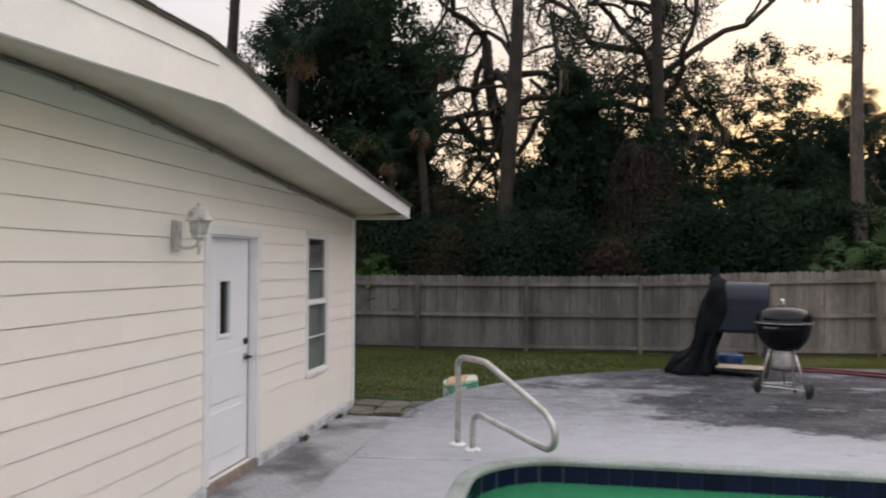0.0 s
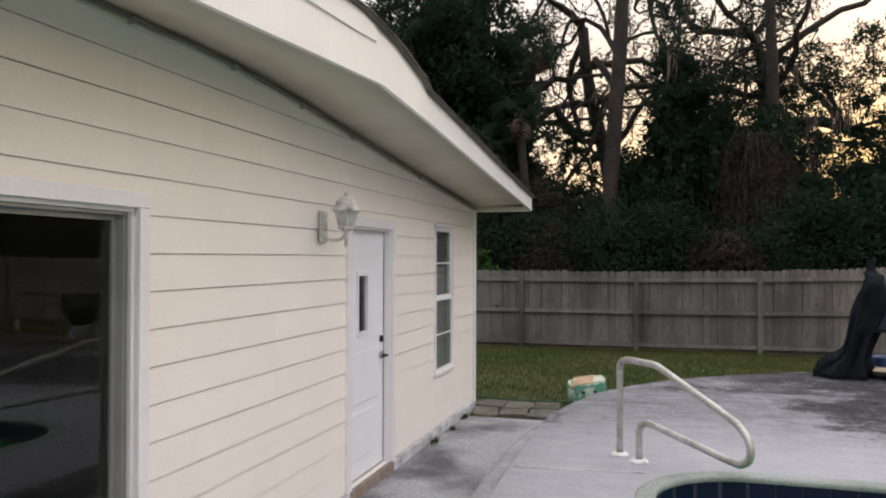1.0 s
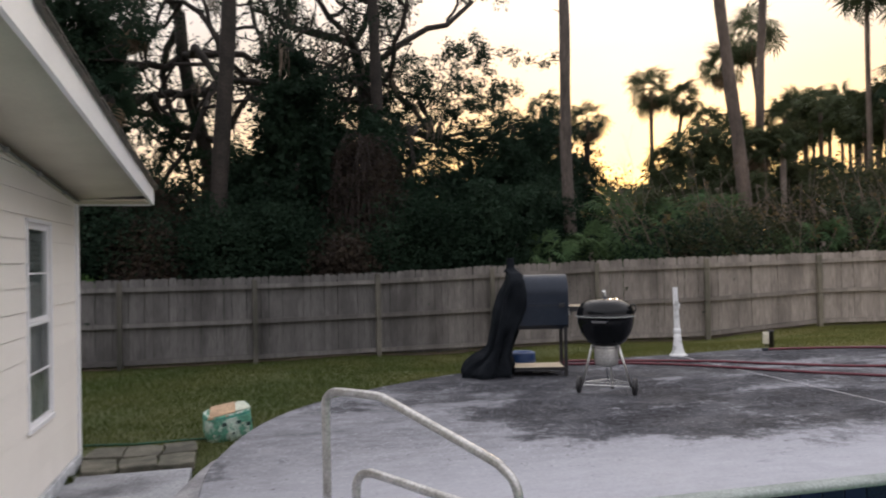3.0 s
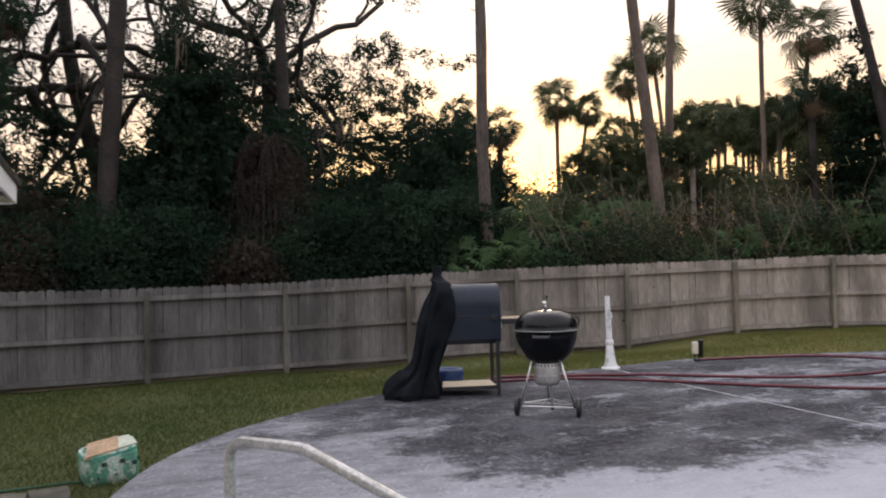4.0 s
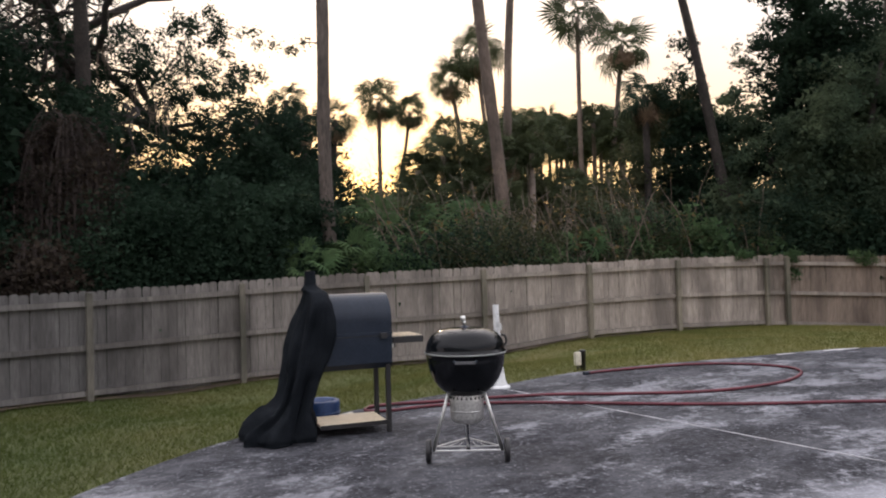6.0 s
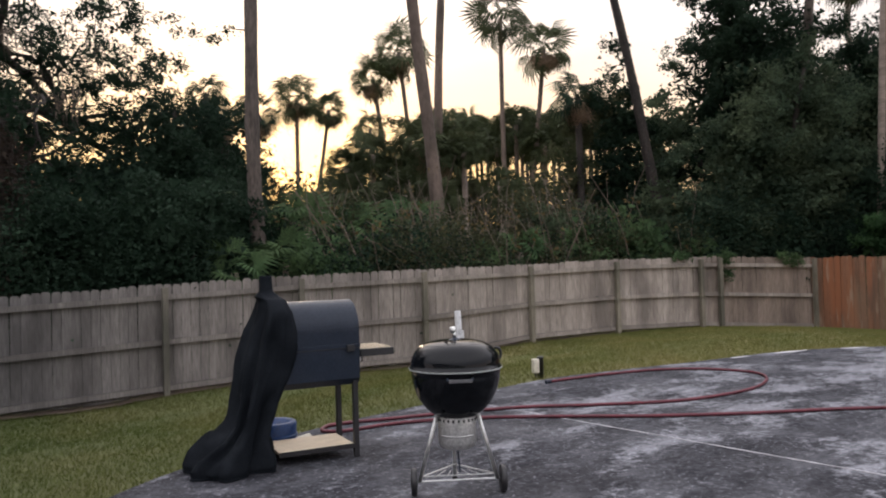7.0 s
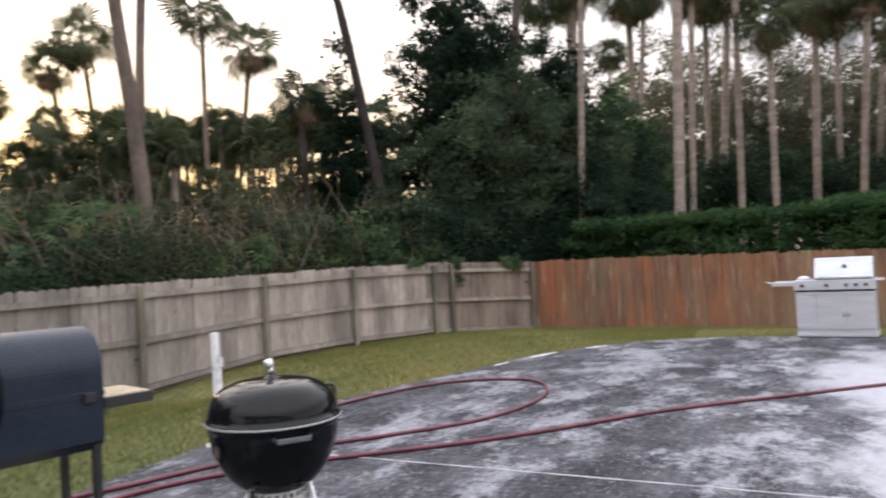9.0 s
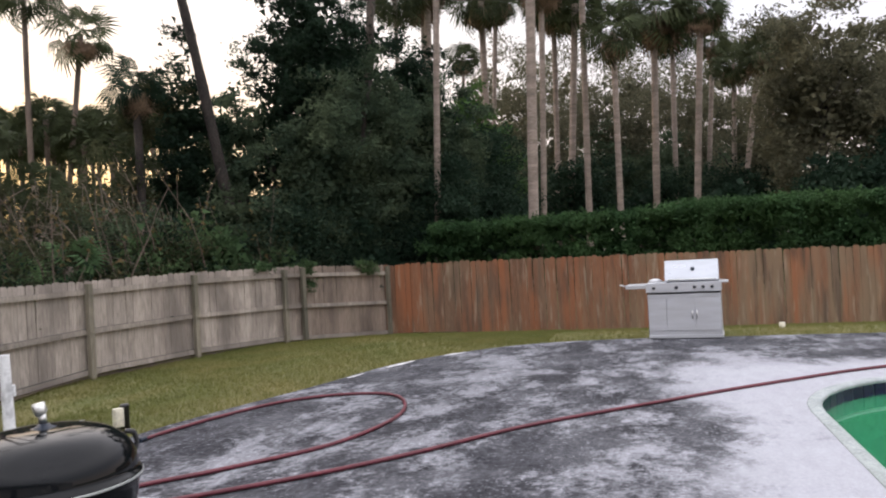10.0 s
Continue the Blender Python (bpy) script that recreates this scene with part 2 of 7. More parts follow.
def glass(name, tint=(0.9, 0.95, 0.93)):
    m = bpy.data.materials.new(name)
    m.use_nodes = True
    n, l = m.node_tree.nodes, m.node_tree.links
    n.clear()
    tr = n.new("ShaderNodeBsdfTransparent")
    tr.inputs[0].default_value = (*tint, 1)
    gl = n.new("ShaderNodeBsdfGlossy")
    gl.inputs["Roughness"].default_value = 0.015
    lw = n.new("ShaderNodeLayerWeight")
    lw.inputs["Blend"].default_value = 0.5
    fall = n.new("ShaderNodeMath")
    fall.operation = "POWER"
    fall.inputs[1].default_value = 4.5
    l.new(lw.outputs["Facing"], fall.inputs[0])
    fr = n.new("ShaderNodeMath")
    fr.operation = "MULTIPLY_ADD"
    fr.inputs[1].default_value, fr.inputs[2].default_value = 0.90, 0.05
    l.new(fall.outputs[0], fr.inputs[0])
    mx = n.new("ShaderNodeMixShader")
    out = n.new("ShaderNodeOutputMaterial")
    l.new(fr.outputs[0], mx.inputs[0])
    l.new(tr.outputs[0], mx.inputs[1])
    l.new(gl.outputs[0], mx.inputs[2])
    l.new(mx.outputs[0], out.inputs[0])
    return m


M_GLASS = glass("window_glass", (0.62, 0.66, 0.66))
M_CLEAR = glass("clear_window_glass", (0.92, 0.94, 0.94))
M_WATER = bpy.data.materials.new("green_pool_water")
M_WATER.use_nodes = True
_b = M_WATER.node_tree.nodes["Principled BSDF"]
_b.inputs["Base Color"].default_value = (0.040, 0.27, 0.13, 1)
_b.inputs["Roughness"].default_value = 0.04
_b.inputs["Transmission Weight"].default_value = 0.35
_b.inputs["IOR"].default_value = 1.33
_nz = M_WATER.node_tree.nodes.new("ShaderNodeTexNoise")
_nz.inputs["Scale"].default_value = 2.5
_bp = M_WATER.node_tree.nodes.new("ShaderNodeBump")
_bp.inputs["Strength"].default_value, _bp.inputs["Distance"].default_value = 0.06, 0.02
M_WATER.node_tree.links.new(_nz.outputs["Fac"], _bp.inputs["Height"])
M_WATER.node_tree.links.new(_bp.outputs[0], _b.inputs["Normal"])


def node_chain(m):
    return m.node_tree.nodes, m.node_tree.links, m.node_tree.nodes["Principled BSDF"]


def deck_material():
    """Pale pool-deck concrete, grown dark with mildew away from the pool."""
    m = bpy.data.materials.new("stained_deck_concrete")
    m.use_nodes = True
    n, l, b = node_chain(m)
    pos = n.new("ShaderNodeNewGeometry").outputs["Position"]
    sep = n.new("ShaderNodeSeparateXYZ")
    l.new(pos, sep.inputs[0])

    def noise_tex(scale, detail=6, stretch=(1, 1, 1), rough=0.55):
        mp = n.new("ShaderNodeMapping")
        mp.inputs["Scale"].default_value = stretch
        l.new(pos, mp.inputs["Vector"])
        t = n.new("ShaderNodeTexNoise")
        t.inputs["Scale"].default_value, t.inputs["Detail"].default_value = scale, detail
        t.inputs["Roughness"].default_value = rough
        l.new(mp.outputs[0], t.inputs["Vector"])
        return t.outputs["Fac"]

    def math_node(op, a, c):
        k = n.new("ShaderNodeMath")
        k.operation = op
        for i, v in enumerate((a, c)):
            if isinstance(v, (int, float)):
                k.inputs[i].default_value = v
            else:
                l.new(v, k.inputs[i])
        return k.outputs[0]

    def ranged(v, a, c, d=0.0, e=1.0, smooth=False):
        k = n.new("ShaderNodeMapRange")
        if smooth:
            k.interpolation_type = "SMOOTHSTEP"
        k.inputs["From Min"].default_value, k.inputs["From Max"].default_value = a, c
        k.inputs["To Min"].default_value, k.inputs["To Max"].default_value = d, e
        l.new(v, k.inputs["Value"])
        return k.outputs[0]

    # mildew grows where the deck is not splashed, beyond about a metre of the pool
    dx = math_node("MAXIMUM", math_node("SUBTRACT", math_node("ABSOLUTE", math_node("SUBTRACT", sep.outputs["X"], 4.46), 0), 4.9), 0)
    dy = math_node("MAXIMUM", math_node("SUBTRACT", math_node("ABSOLUTE", math_node("SUBTRACT", sep.outputs["Y"], 3.92), 0), 2.2), 0)
    far = math_node("SQRT", math_node("ADD", math_node("MULTIPLY", dx, dx), math_node("MULTIPLY", dy, dy)), 0)
    away = ranged(far, 0.55, 1.7, -0.30, 0.17)
    mid = noise_tex(2.2, 9, (1, 1.25, 1), 0.7)
    fine = noise_tex(12, 8, rough=0.74)
    ragged = math_node("ADD", math_node("MULTIPLY", math_node("SUBTRACT", mid, 0.5), 0.55), math_node("MULTIPLY", math_node("SUBTRACT", fine, 0.5), 0.42))
    cloud = noise_tex(0.55, 6, (0.85, 1.2, 1), 0.6)
    trodden = ranged(sep.outputs["X"], -1.5, 2.9, -0.20, 0.05)
    # worn pale by feet round the corner of the house
    gx, gy = math_node("SUBTRACT", sep.outputs["X"], 0.5), math_node("SUBTRACT", sep.outputs["Y"], 8.7)
    walked = ranged(math_node("SQRT", math_node("ADD", math_node("MULTIPLY", gx, gx), math_node("MULTIPLY", gy, gy)), 0), 0.9, 2.8, -0.13, 0.0, True)
    grown = math_node("ADD", math_node("ADD", math_node("ADD", math_node("ADD", cloud, trodden), walked), away), ragged)
    stain = ranged(grown, 0.33, 0.57, 0, 1, True)
    # bleached patches where mildew was scrubbed or worn off
    bare = math_node("ADD", math_node("ADD", noise_tex(0.75, 7, (0.9, 1.35, 1), 0.64), ranged(sep.outputs["X"], 2.6, 5.5, -0.06, 0.055)), ragged)
    stain = math_node("MULTIPLY", stain, ranged(bare, 0.51, 0.72, 1.0, 0.26, True))
    # half-grown film, in soft clouds
    stain = math_node("MULTIPLY", stain, ranged(noise_tex(1.2, 9, (0.9, 1.3, 1), 0.66), 0.42, 0.64, 1.0, 0.86, True))
    stain = math_node("MULTIPLY", stain, ranged(fine, 0.42, 0.68, 1.0, 0.84))
    # dark specks of lichen on the pale part
    speck = math_node("MULTIPLY", ranged(noise_tex(24, 4, rough=0.6), 0.60, 0.68, 0, 0.75), ranged(math_node("ADD", mid, ranged(far, 0.3, 1.4, -0.12, 0.08)), 0.44, 0.58))
    stain = math_node("MAXIMUM", stain, speck)
    # thin grey film over the rest of the slab, wiped clean beside the pool
    film = math_node("MULTIPLY", ranged(far, 0.55, 2.2, 0.0, 0.56), ranged(noise_tex(3.2, 9, (0.75, 1.4, 1), 0.72), 0.34, 0.62, 1.15, 0.55))
    stain = math_node("MAXIMUM", stain, film)
    # flecks of bare aggregate in the dark growth
    fleck = ranged(math_node("ADD", noise_tex(26, 5, rough=0.62), math_node("MULTIPLY", math_node("SUBTRACT", mid, 0.5), 0.25)), 0.575, 0.66, 0.0, 0.42)
    stain = math_node("MAXIMUM", math_node("SUBTRACT", stain, fleck), 0.0)
    mix = n.new("ShaderNodeMix")
    mix.data_type = "RGBA"
    mix.inputs["A"].default_value = (0.345, 0.352, 0.388, 1)
    mix.inputs["B"].default_value = (0.019, 0.0195, 0.024, 1)
    l.new(stain, mix.inputs["Factor"])
    hsv = n.new("ShaderNodeHueSaturation")
    l.new(mix.outputs["Result"], hsv.inputs["Color"])
    # the grain shows in the growth, hardly on the bleached part
    grain = math_node("MULTIPLY", ranged(noise_tex(34, 6, rough=0.7), 0.3, 0.7, -0.30, 0.30), ranged(stain, 0.1, 0.6, 0.35, 1.0))
    drift = math_node("MULTIPLY", ranged(noise_tex(5.5, 7, (0.7, 1.5, 1), 0.7), 0.34, 0.66, -0.26, 0.20), ranged(stain, 0.1, 0.6, 0.3, 1.0))
    l.new(math_node("ADD", math_node("ADD", grain, drift), 1.0), hsv.inputs["Value"])
    l.new(hsv.outputs[0], b.inputs["Base Color"])
    l.new(ranged(noise_tex(1.1, 5), 0.35, 0.7, 0.55, 0.85), b.inputs["Roughness"])
    b.inputs["Specular IOR Level"].default_value = 0.06
    bp = n.new("ShaderNodeBump")
    bp.inputs["Strength"].default_value, bp.inputs["Distance"].default_value = 0.55, 0.010
    l.new(noise_tex(42, 7, rough=0.65), bp.inputs["Height"])
    l.new(bp.outputs[0], b.inputs["Normal"])
    return m


M_DECK = deck_material()
M_PATH = mat("worn_path_concrete", (0.35, 0.36, 0.385), (0.125, 0.127, 0.137), 0.85, 1.5, 40, 0.3, lo=0.46, hi=0.68, spec=0.12)
M_STEP = mat("worn_step_concrete", (0.40, 0.40, 0.42), (0.26, 0.26, 0.275), 0.85, 2.2, 40, 0.3, lo=0.4, hi=0.66)
M_JOINT = mat("pale_joint", (0.62, 0.62, 0.64), (0.28, 0.28, 0.29), 0.8, 5, 60, 0.2)
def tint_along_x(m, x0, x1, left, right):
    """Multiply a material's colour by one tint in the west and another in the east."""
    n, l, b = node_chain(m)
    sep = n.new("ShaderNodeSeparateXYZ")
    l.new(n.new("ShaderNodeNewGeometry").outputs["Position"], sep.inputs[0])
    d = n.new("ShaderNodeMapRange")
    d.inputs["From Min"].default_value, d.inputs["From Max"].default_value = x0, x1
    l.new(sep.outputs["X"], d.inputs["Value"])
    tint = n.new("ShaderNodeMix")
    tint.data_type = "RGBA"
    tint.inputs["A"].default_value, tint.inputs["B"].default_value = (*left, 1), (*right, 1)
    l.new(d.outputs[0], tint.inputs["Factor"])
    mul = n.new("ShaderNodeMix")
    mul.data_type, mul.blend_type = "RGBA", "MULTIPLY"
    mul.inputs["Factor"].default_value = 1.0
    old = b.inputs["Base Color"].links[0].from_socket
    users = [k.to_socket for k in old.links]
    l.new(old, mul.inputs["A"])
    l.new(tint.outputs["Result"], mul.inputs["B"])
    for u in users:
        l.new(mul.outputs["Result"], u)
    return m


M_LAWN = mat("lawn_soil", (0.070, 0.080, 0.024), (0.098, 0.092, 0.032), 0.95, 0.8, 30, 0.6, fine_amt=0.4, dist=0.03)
# Tint carries tree shade in the west and dry yellow grass in the east.
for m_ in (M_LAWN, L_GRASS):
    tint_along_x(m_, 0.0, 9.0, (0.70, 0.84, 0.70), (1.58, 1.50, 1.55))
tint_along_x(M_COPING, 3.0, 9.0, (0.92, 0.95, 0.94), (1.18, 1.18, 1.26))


def wood_material(name, c1, c2, stain, stain_amt, low=(0.42, 0.62), rand=0.24):
    """Weathered fence boards: long grain, streaks of grey and dark stains."""
    m = mat(name, c1, c2, 0.85, 1.6, 30, 0.5, rand=rand, stretch=(2.2, 2.2, 0.16), fine_amt=0.34, dist=0.005)
    n, l, b = node_chain(m)
    pos = n.new("ShaderNodeNewGeometry").outputs["Position"]
    mp = n.new("ShaderNodeMapping")
    mp.inputs["Scale"].default_value = (1.0, 1.0, 0.35)
    l.new(pos, mp.inputs["Vector"])
    t = n.new("ShaderNodeTexNoise")
    t.inputs["Scale"].default_value, t.inputs["Detail"].default_value = 1.5, 8
    l.new(mp.outputs[0], t.inputs["Vector"])
    r = n.new("ShaderNodeMapRange")
    r.inputs["From Min"].default_value, r.inputs["From Max"].default_value = low
    r.inputs["To Max"].default_value = stain_amt
    l.new(t.outputs["Fac"], r.inputs["Value"])
    mx = n.new("ShaderNodeMix")
    mx.data_type = "RGBA"
    mx.inputs["B"].default_value = (*stain, 1)
    l.new(r.outputs[0], mx.inputs["Factor"])
    l.new(b.inputs["Base Color"].links[0].from_socket, mx.inputs["A"])
    l.new(mx.outputs["Result"], b.inputs["Base Color"])
    return m


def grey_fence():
    """Old pine boards; tree shade is put into the tint, greyer and blacker at the western end, tan to the east."""
    m = wood_material("weathered_shaded_fence_wood", (0.275, 0.26, 0.243), (0.205, 0.194, 0.182), (0.085, 0.078, 0.073), 0.75, (0.48, 0.68), rand=0.13)
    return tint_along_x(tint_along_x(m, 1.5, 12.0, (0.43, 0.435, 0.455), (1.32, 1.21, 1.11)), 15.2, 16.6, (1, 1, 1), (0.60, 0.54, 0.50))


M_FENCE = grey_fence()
def faded_fence():
    m = wood_material("stained_fence_wood", (0.178, 0.086, 0.045), (0.128, 0.068, 0.040), (0.165, 0.110, 0.070), 0.5, (0.46, 0.60), rand=0.13)
    n, l, b = node_chain(m)
    pos = n.new("ShaderNodeNewGeometry").outputs["Position"]
    sep = n.new("ShaderNodeSeparateXYZ")
    l.new(pos, sep.inputs[0])
    mp = n.new("ShaderNodeMapping")
    mp.inputs["Scale"].default_value = (1.0, 2.6, 0.30)
    l.new(pos, mp.inputs["Vector"])

    def layer(scale, lo, hi, colour, drift=None, amount=1.0):
        t = n.new("ShaderNodeTexNoise")
        t.inputs["Scale"].default_value, t.inputs["Detail"].default_value = scale, 7
        l.new(mp.outputs[0], t.inputs["Vector"])
        v = t.outputs["Fac"]
        if drift:
            d = n.new("ShaderNodeMapRange")
            for k, x in zip(("From Min", "From Max", "To Min", "To Max"), drift):
                d.inputs[k].default_value = x
            l.new(sep.outputs["Y"], d.inputs["Value"])
            a = n.new("ShaderNodeMath")
            l.new(v, a.inputs[0])
            l.new(d.outputs[0], a.inputs[1])
            v = a.outputs[0]
        r = n.new("ShaderNodeMapRange")
        r.inputs["From Min"].default_value, r.inputs["From Max"].default_value, r.inputs["To Max"].default_value = lo, hi, amount
        l.new(v, r.inputs["Value"])
        mx = n.new("ShaderNodeMix")
        mx.data_type = "RGBA"
        mx.inputs["B"].default_value = (*colour, 1)
        l.new(r.outputs[0], mx.inputs["Factor"])
        l.new(b.inputs["Base Color"].links[0].from_socket, mx.inputs["A"])
        l.new(mx.outputs["Result"], b.inputs["Base Color"])

    layer(0.9, 0.45, 0.62, (0.20, 0.145, 0.092), (2.5, 9.5, 0.14, -0.08), 0.75)
    layer(1.1, 0.47, 0.66, (0.265, 0.090, 0.034), (3.0, 9.0, -0.06, 0.03), 0.7)
    layer(4.5, 0.58, 0.68, (0.30, 0.235, 0.17), None, 0.55)
    layer(1.6, 0.53, 0.66, (0.070, 0.046, 0.032), (1.0, 8.0, 0.08, -0.04), 0.75)
    return m


# rails share the boards' tint, with the western shade painted into the wood
M_FENCERAIL = tint_along_x(wood_material("weathered_shaded_rail_wood", (0.27, 0.252, 0.232), (0.19, 0.178, 0.165), (0.10, 0.09, 0.085), 0.55), 0.0, 12.0, (0.52, 0.53, 0.55), (1.2, 1.12, 1.03))
# darker material for the upward faces of the rails
M_RAILTOP = mat("dark_rail_top", (0.035, 0.033, 0.030), (0.075, 0.068, 0.060), 0.9, 4, 40, 0.3)
M_ORANGE = faded_fence()
# mossy posts, their colour also darkened westward for the trees' shade
M_POST = tint_along_x(wood_material("mossy_shaded_post_wood", (0.20, 0.185, 0.155), (0.13, 0.122, 0.10), (0.05, 0.052, 0.040), 0.75), 0.0, 12.0, (0.55, 0.55, 0.56), (1.15, 1.1, 1.0))


# ---- building blocks ----
def thing(name, label, category, place=(0, 0, 0), group="", kind="", turn=0.0):
    ob = new(name)
    ob.empty_display_size = 0.1
    ob.matrix_basis = pose(*place, 0, 0, turn)
    return tagged(ob, label, category, group, kind)


def mesh_of(bm, name, material, smooth=False):
    me = bpy.data.meshes.new(name)
    bmesh.ops.recalc_face_normals(bm, faces=bm.faces)
    bm.to_mesh(me)
    bm.free()
    me.materials.append(material)
    if smooth:
        me.polygons.foreach_set("use_smooth", [True] * len(me.polygons))
    return me


def part(name, bm, material, parent, label="", smooth=False):
    me = mesh_of(bm, name, material, smooth) if isinstance(bm, bmesh.types.BMesh) else bm
    ob = new(name, me)
    ob.parent = parent
    if label:
        tagged(ob, label)
    return ob


def solo(name, bm, material, label, category, kind="", group="", smooth=False):
    me = mesh_of(bm, name, material, smooth) if isinstance(bm, bmesh.types.BMesh) else bm
    return tagged(new(name, me), label, category, group, kind)


def box(x0, x1, y0, y1, z0, z1, bevel=0.0, bm=None):
    own = bm or bmesh.new()
    vs = [own.verts.new((x, y, z)) for x in (x0, x1) for y in (y0, y1) for z in (z0, z1)]
    fs = []
    for q in ((0, 1, 3, 2), (4, 6, 7, 5), (0, 4, 5, 1), (2, 3, 7, 6), (0, 2, 6, 4), (1, 5, 7, 3)):
        fs.append(own.faces.new([vs[i] for i in q]))
    if bevel:
        es = list({e for f_ in fs for e in f_.edges})
        bmesh.ops.bevel(own, geom=es, offset=bevel, segments=2, affect="EDGES", profile=0.6)
    return own


def tube(points, radius, sides=8, bm=None, caps=True, radii=None):
    """A round bar swept along points."""
    own = bm or bmesh.new()
    pts = [Vector(p) for p in points]
    rings, side = [], None
    for i, p in enumerate(pts):
        d = (pts[min(i + 1, len(pts) - 1)] - pts[max(i - 1, 0)]).normalized()
        if side is None:
            side = d.orthogonal().normalized()
        side = (side - d * side.dot(d)).normalized()
        up = d.cross(side)
        r = radii[i] if radii else radius
        rings.append([own.verts.new(p + (side * math.cos(a) + up * math.sin(a)) * r)
                      for a in [2 * math.pi * k / sides for k in range(sides)]])
    for a, b in zip(rings, rings[1:]):
        for k in range(sides):
            own.faces.new((a[k], a[(k + 1) % sides], b[(k + 1) % sides], b[k]))
    if caps:
        own.faces.new(rings[0][::-1])
        own.faces.new(rings[-1])
    return own


def lathe(profile, sides=32, bm=None, centre=(0, 0)):
    """A body turned round the z axis from rows of radius and height."""
    own = bm or bmesh.new()
    rings = []
    for r, z in profile:
        if r < 1e-5:
            rings.append([own.verts.new((centre[0], centre[1], z))])
        else:
            rings.append([own.verts.new((centre[0] + r * math.cos(2 * math.pi * k / sides), centre[1] + r * math.sin(2 * math.pi * k / sides), z)) for k in range(sides)])
    for a, b in zip(rings, rings[1:]):
        for k in range(sides):
            j = (k + 1) % sides
            if len(a) == 1 and len(b) == 1:
                continue
            if len(a) == 1:
                own.faces.new((a[0], b[j], b[k]))
            elif len(b) == 1:
                own.faces.new((a[k], a[j], b[0]))
            else:
                own.faces.new((a[k], a[j], b[j], b[k]))
    return own


def spline(points, steps=8):
    """A smooth line through points (Catmull-Rom)."""
    p = [Vector(q) for q in points]
    p = [2 * p[0] - p[1]] + p + [2 * p[-1] - p[-2]]
    out = []
    for i in range(1, len(p) - 2):
        for k in range(steps):
            t = k / steps
            out.append(0.5 * ((2 * p[i]) + (p[i + 1] - p[i - 1]) * t + (2 * p[i - 1] - 5 * p[i] + 4 * p[i + 1] - p[i + 2]) * t * t
                              + (3 * p[i] - p[i - 1] - 3 * p[i + 1] + p[i + 2]) * t ** 3))
    out.append(p[-2])
    return out


def along(line, y):
    """The height of a broken line of (y, z) rows, in falling y."""
    for (ya, za), (yb, zb) in zip(line, line[1:]):
        if yb <= y <= ya:
            return zb + (za - zb) * (y - yb) / (ya - yb)
    return line[0][1] if y > line[0][0] else line[-1][1]


def ramp01(v, a, b):
    t = min(1.0, max(0.0, (v - a) / (b - a)))
    return t * t * (3 - 2 * t)


def quads_mesh(name, verts, material, corners=4):
    """A mesh of many loose leaves from an array of corners."""
    verts = np.asarray(verts, dtype=np.float32).reshape(-1, 3)
    n_face = len(verts) // corners
    me = bpy.data.meshes.new(name)
    me.vertices.add(len(verts))
    me.vertices.foreach_set("co", verts.ravel())
    me.loops.add(len(verts))
    me.loops.foreach_set("vertex_index", np.arange(len(verts), dtype=np.int32))
    me.polygons.add(n_face)
    me.polygons.foreach_set("loop_start", np.arange(0, len(verts), corners, dtype=np.int32))
    me.update(calc_edges=True)
    me.materials.append(material)
    return me


# ---- ground, deck, pool ----
def ground_z(x, y):
    left = -0.45 - 0.15 * ramp01(y, 10.5, 18) - 0.10 * ramp01(9.9 - y, 0, 0.5)
    right = -0.05 - 0.17 * ramp01(y, 12.4, 16.8) - 0.28 * ramp01(x, 14.2, 19.5) - (0.10 + 0.12 * ramp01(14.5 - y, 0, 5)) * ramp01(x, 14.8, 18.6)
    k = ramp01(x, -0.6, 7.0)
    dip = 0.26 * ramp01(x, 0.2, 3.6) * (1 - ramp01(x, 7.8, 10.8)) * ramp01(y, 12.4, 17.0)
    return left + (right - left) * k - dip


def build_ground():
    xs = [-400, -150, -60, -30] + [-16 + 0.8 * i for i in range(50)] + [26, 30, 36, 45, 60, 100, 180, 400]
    ys = [-400, -150, -60, -25, -12, -7] + [-4 + 0.8 * i for i in range(32)] + [23, 26, 32, 40, 55, 80, 140, 250, 600]
    bm = bmesh.new()
    grid = [[bm.verts.new((x, y, ground_z(x, y) + (0.03 * noise.noise((x * 0.5, y * 0.5, 0)) if 12 < y < 30 or x < -1 else 0))) for y in ys] for x in xs]
    for i in range(len(xs) - 1):
        for j in range(len(ys) - 1):
            cx, cy = (xs[i] + xs[i + 1]) / 2, (ys[j] + ys[j + 1]) / 2
            if -0.6 < cx < 11.0 and 0.6 < cy < 8.2:
                continue
            bm.faces.new((grid[i][j], grid[i + 1][j], grid[i + 1][j + 1], grid[i][j + 1]))
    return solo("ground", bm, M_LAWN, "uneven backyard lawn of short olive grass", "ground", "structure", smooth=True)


build_ground()

DECK = spline([(-1.36, -9, 0), (-1.36, 0, 0), (-1.36, 5, 0), (-1.38, 7.2, 0), (-1.28, 8.1, 0), (-0.95, 9.15, 0), (-0.35, 10.05, 0), (0.55, 10.8, 0),
               (1.5, 11.35, 0), (3.0, 11.8, 0), (4.8, 11.95, 0), (6.3, 12.08, 0), (7.5, 11.85, 0), (8.75, 11.5, 0), (10.7, 11.02, 0), (11.95, 10.25, 0),
               (12.75, 9.33, 0), (13.1, 8.0, 0), (13.12, 6.2, 0), (13.15, 3.5, 0), (13.15, -9, 0)], 4)


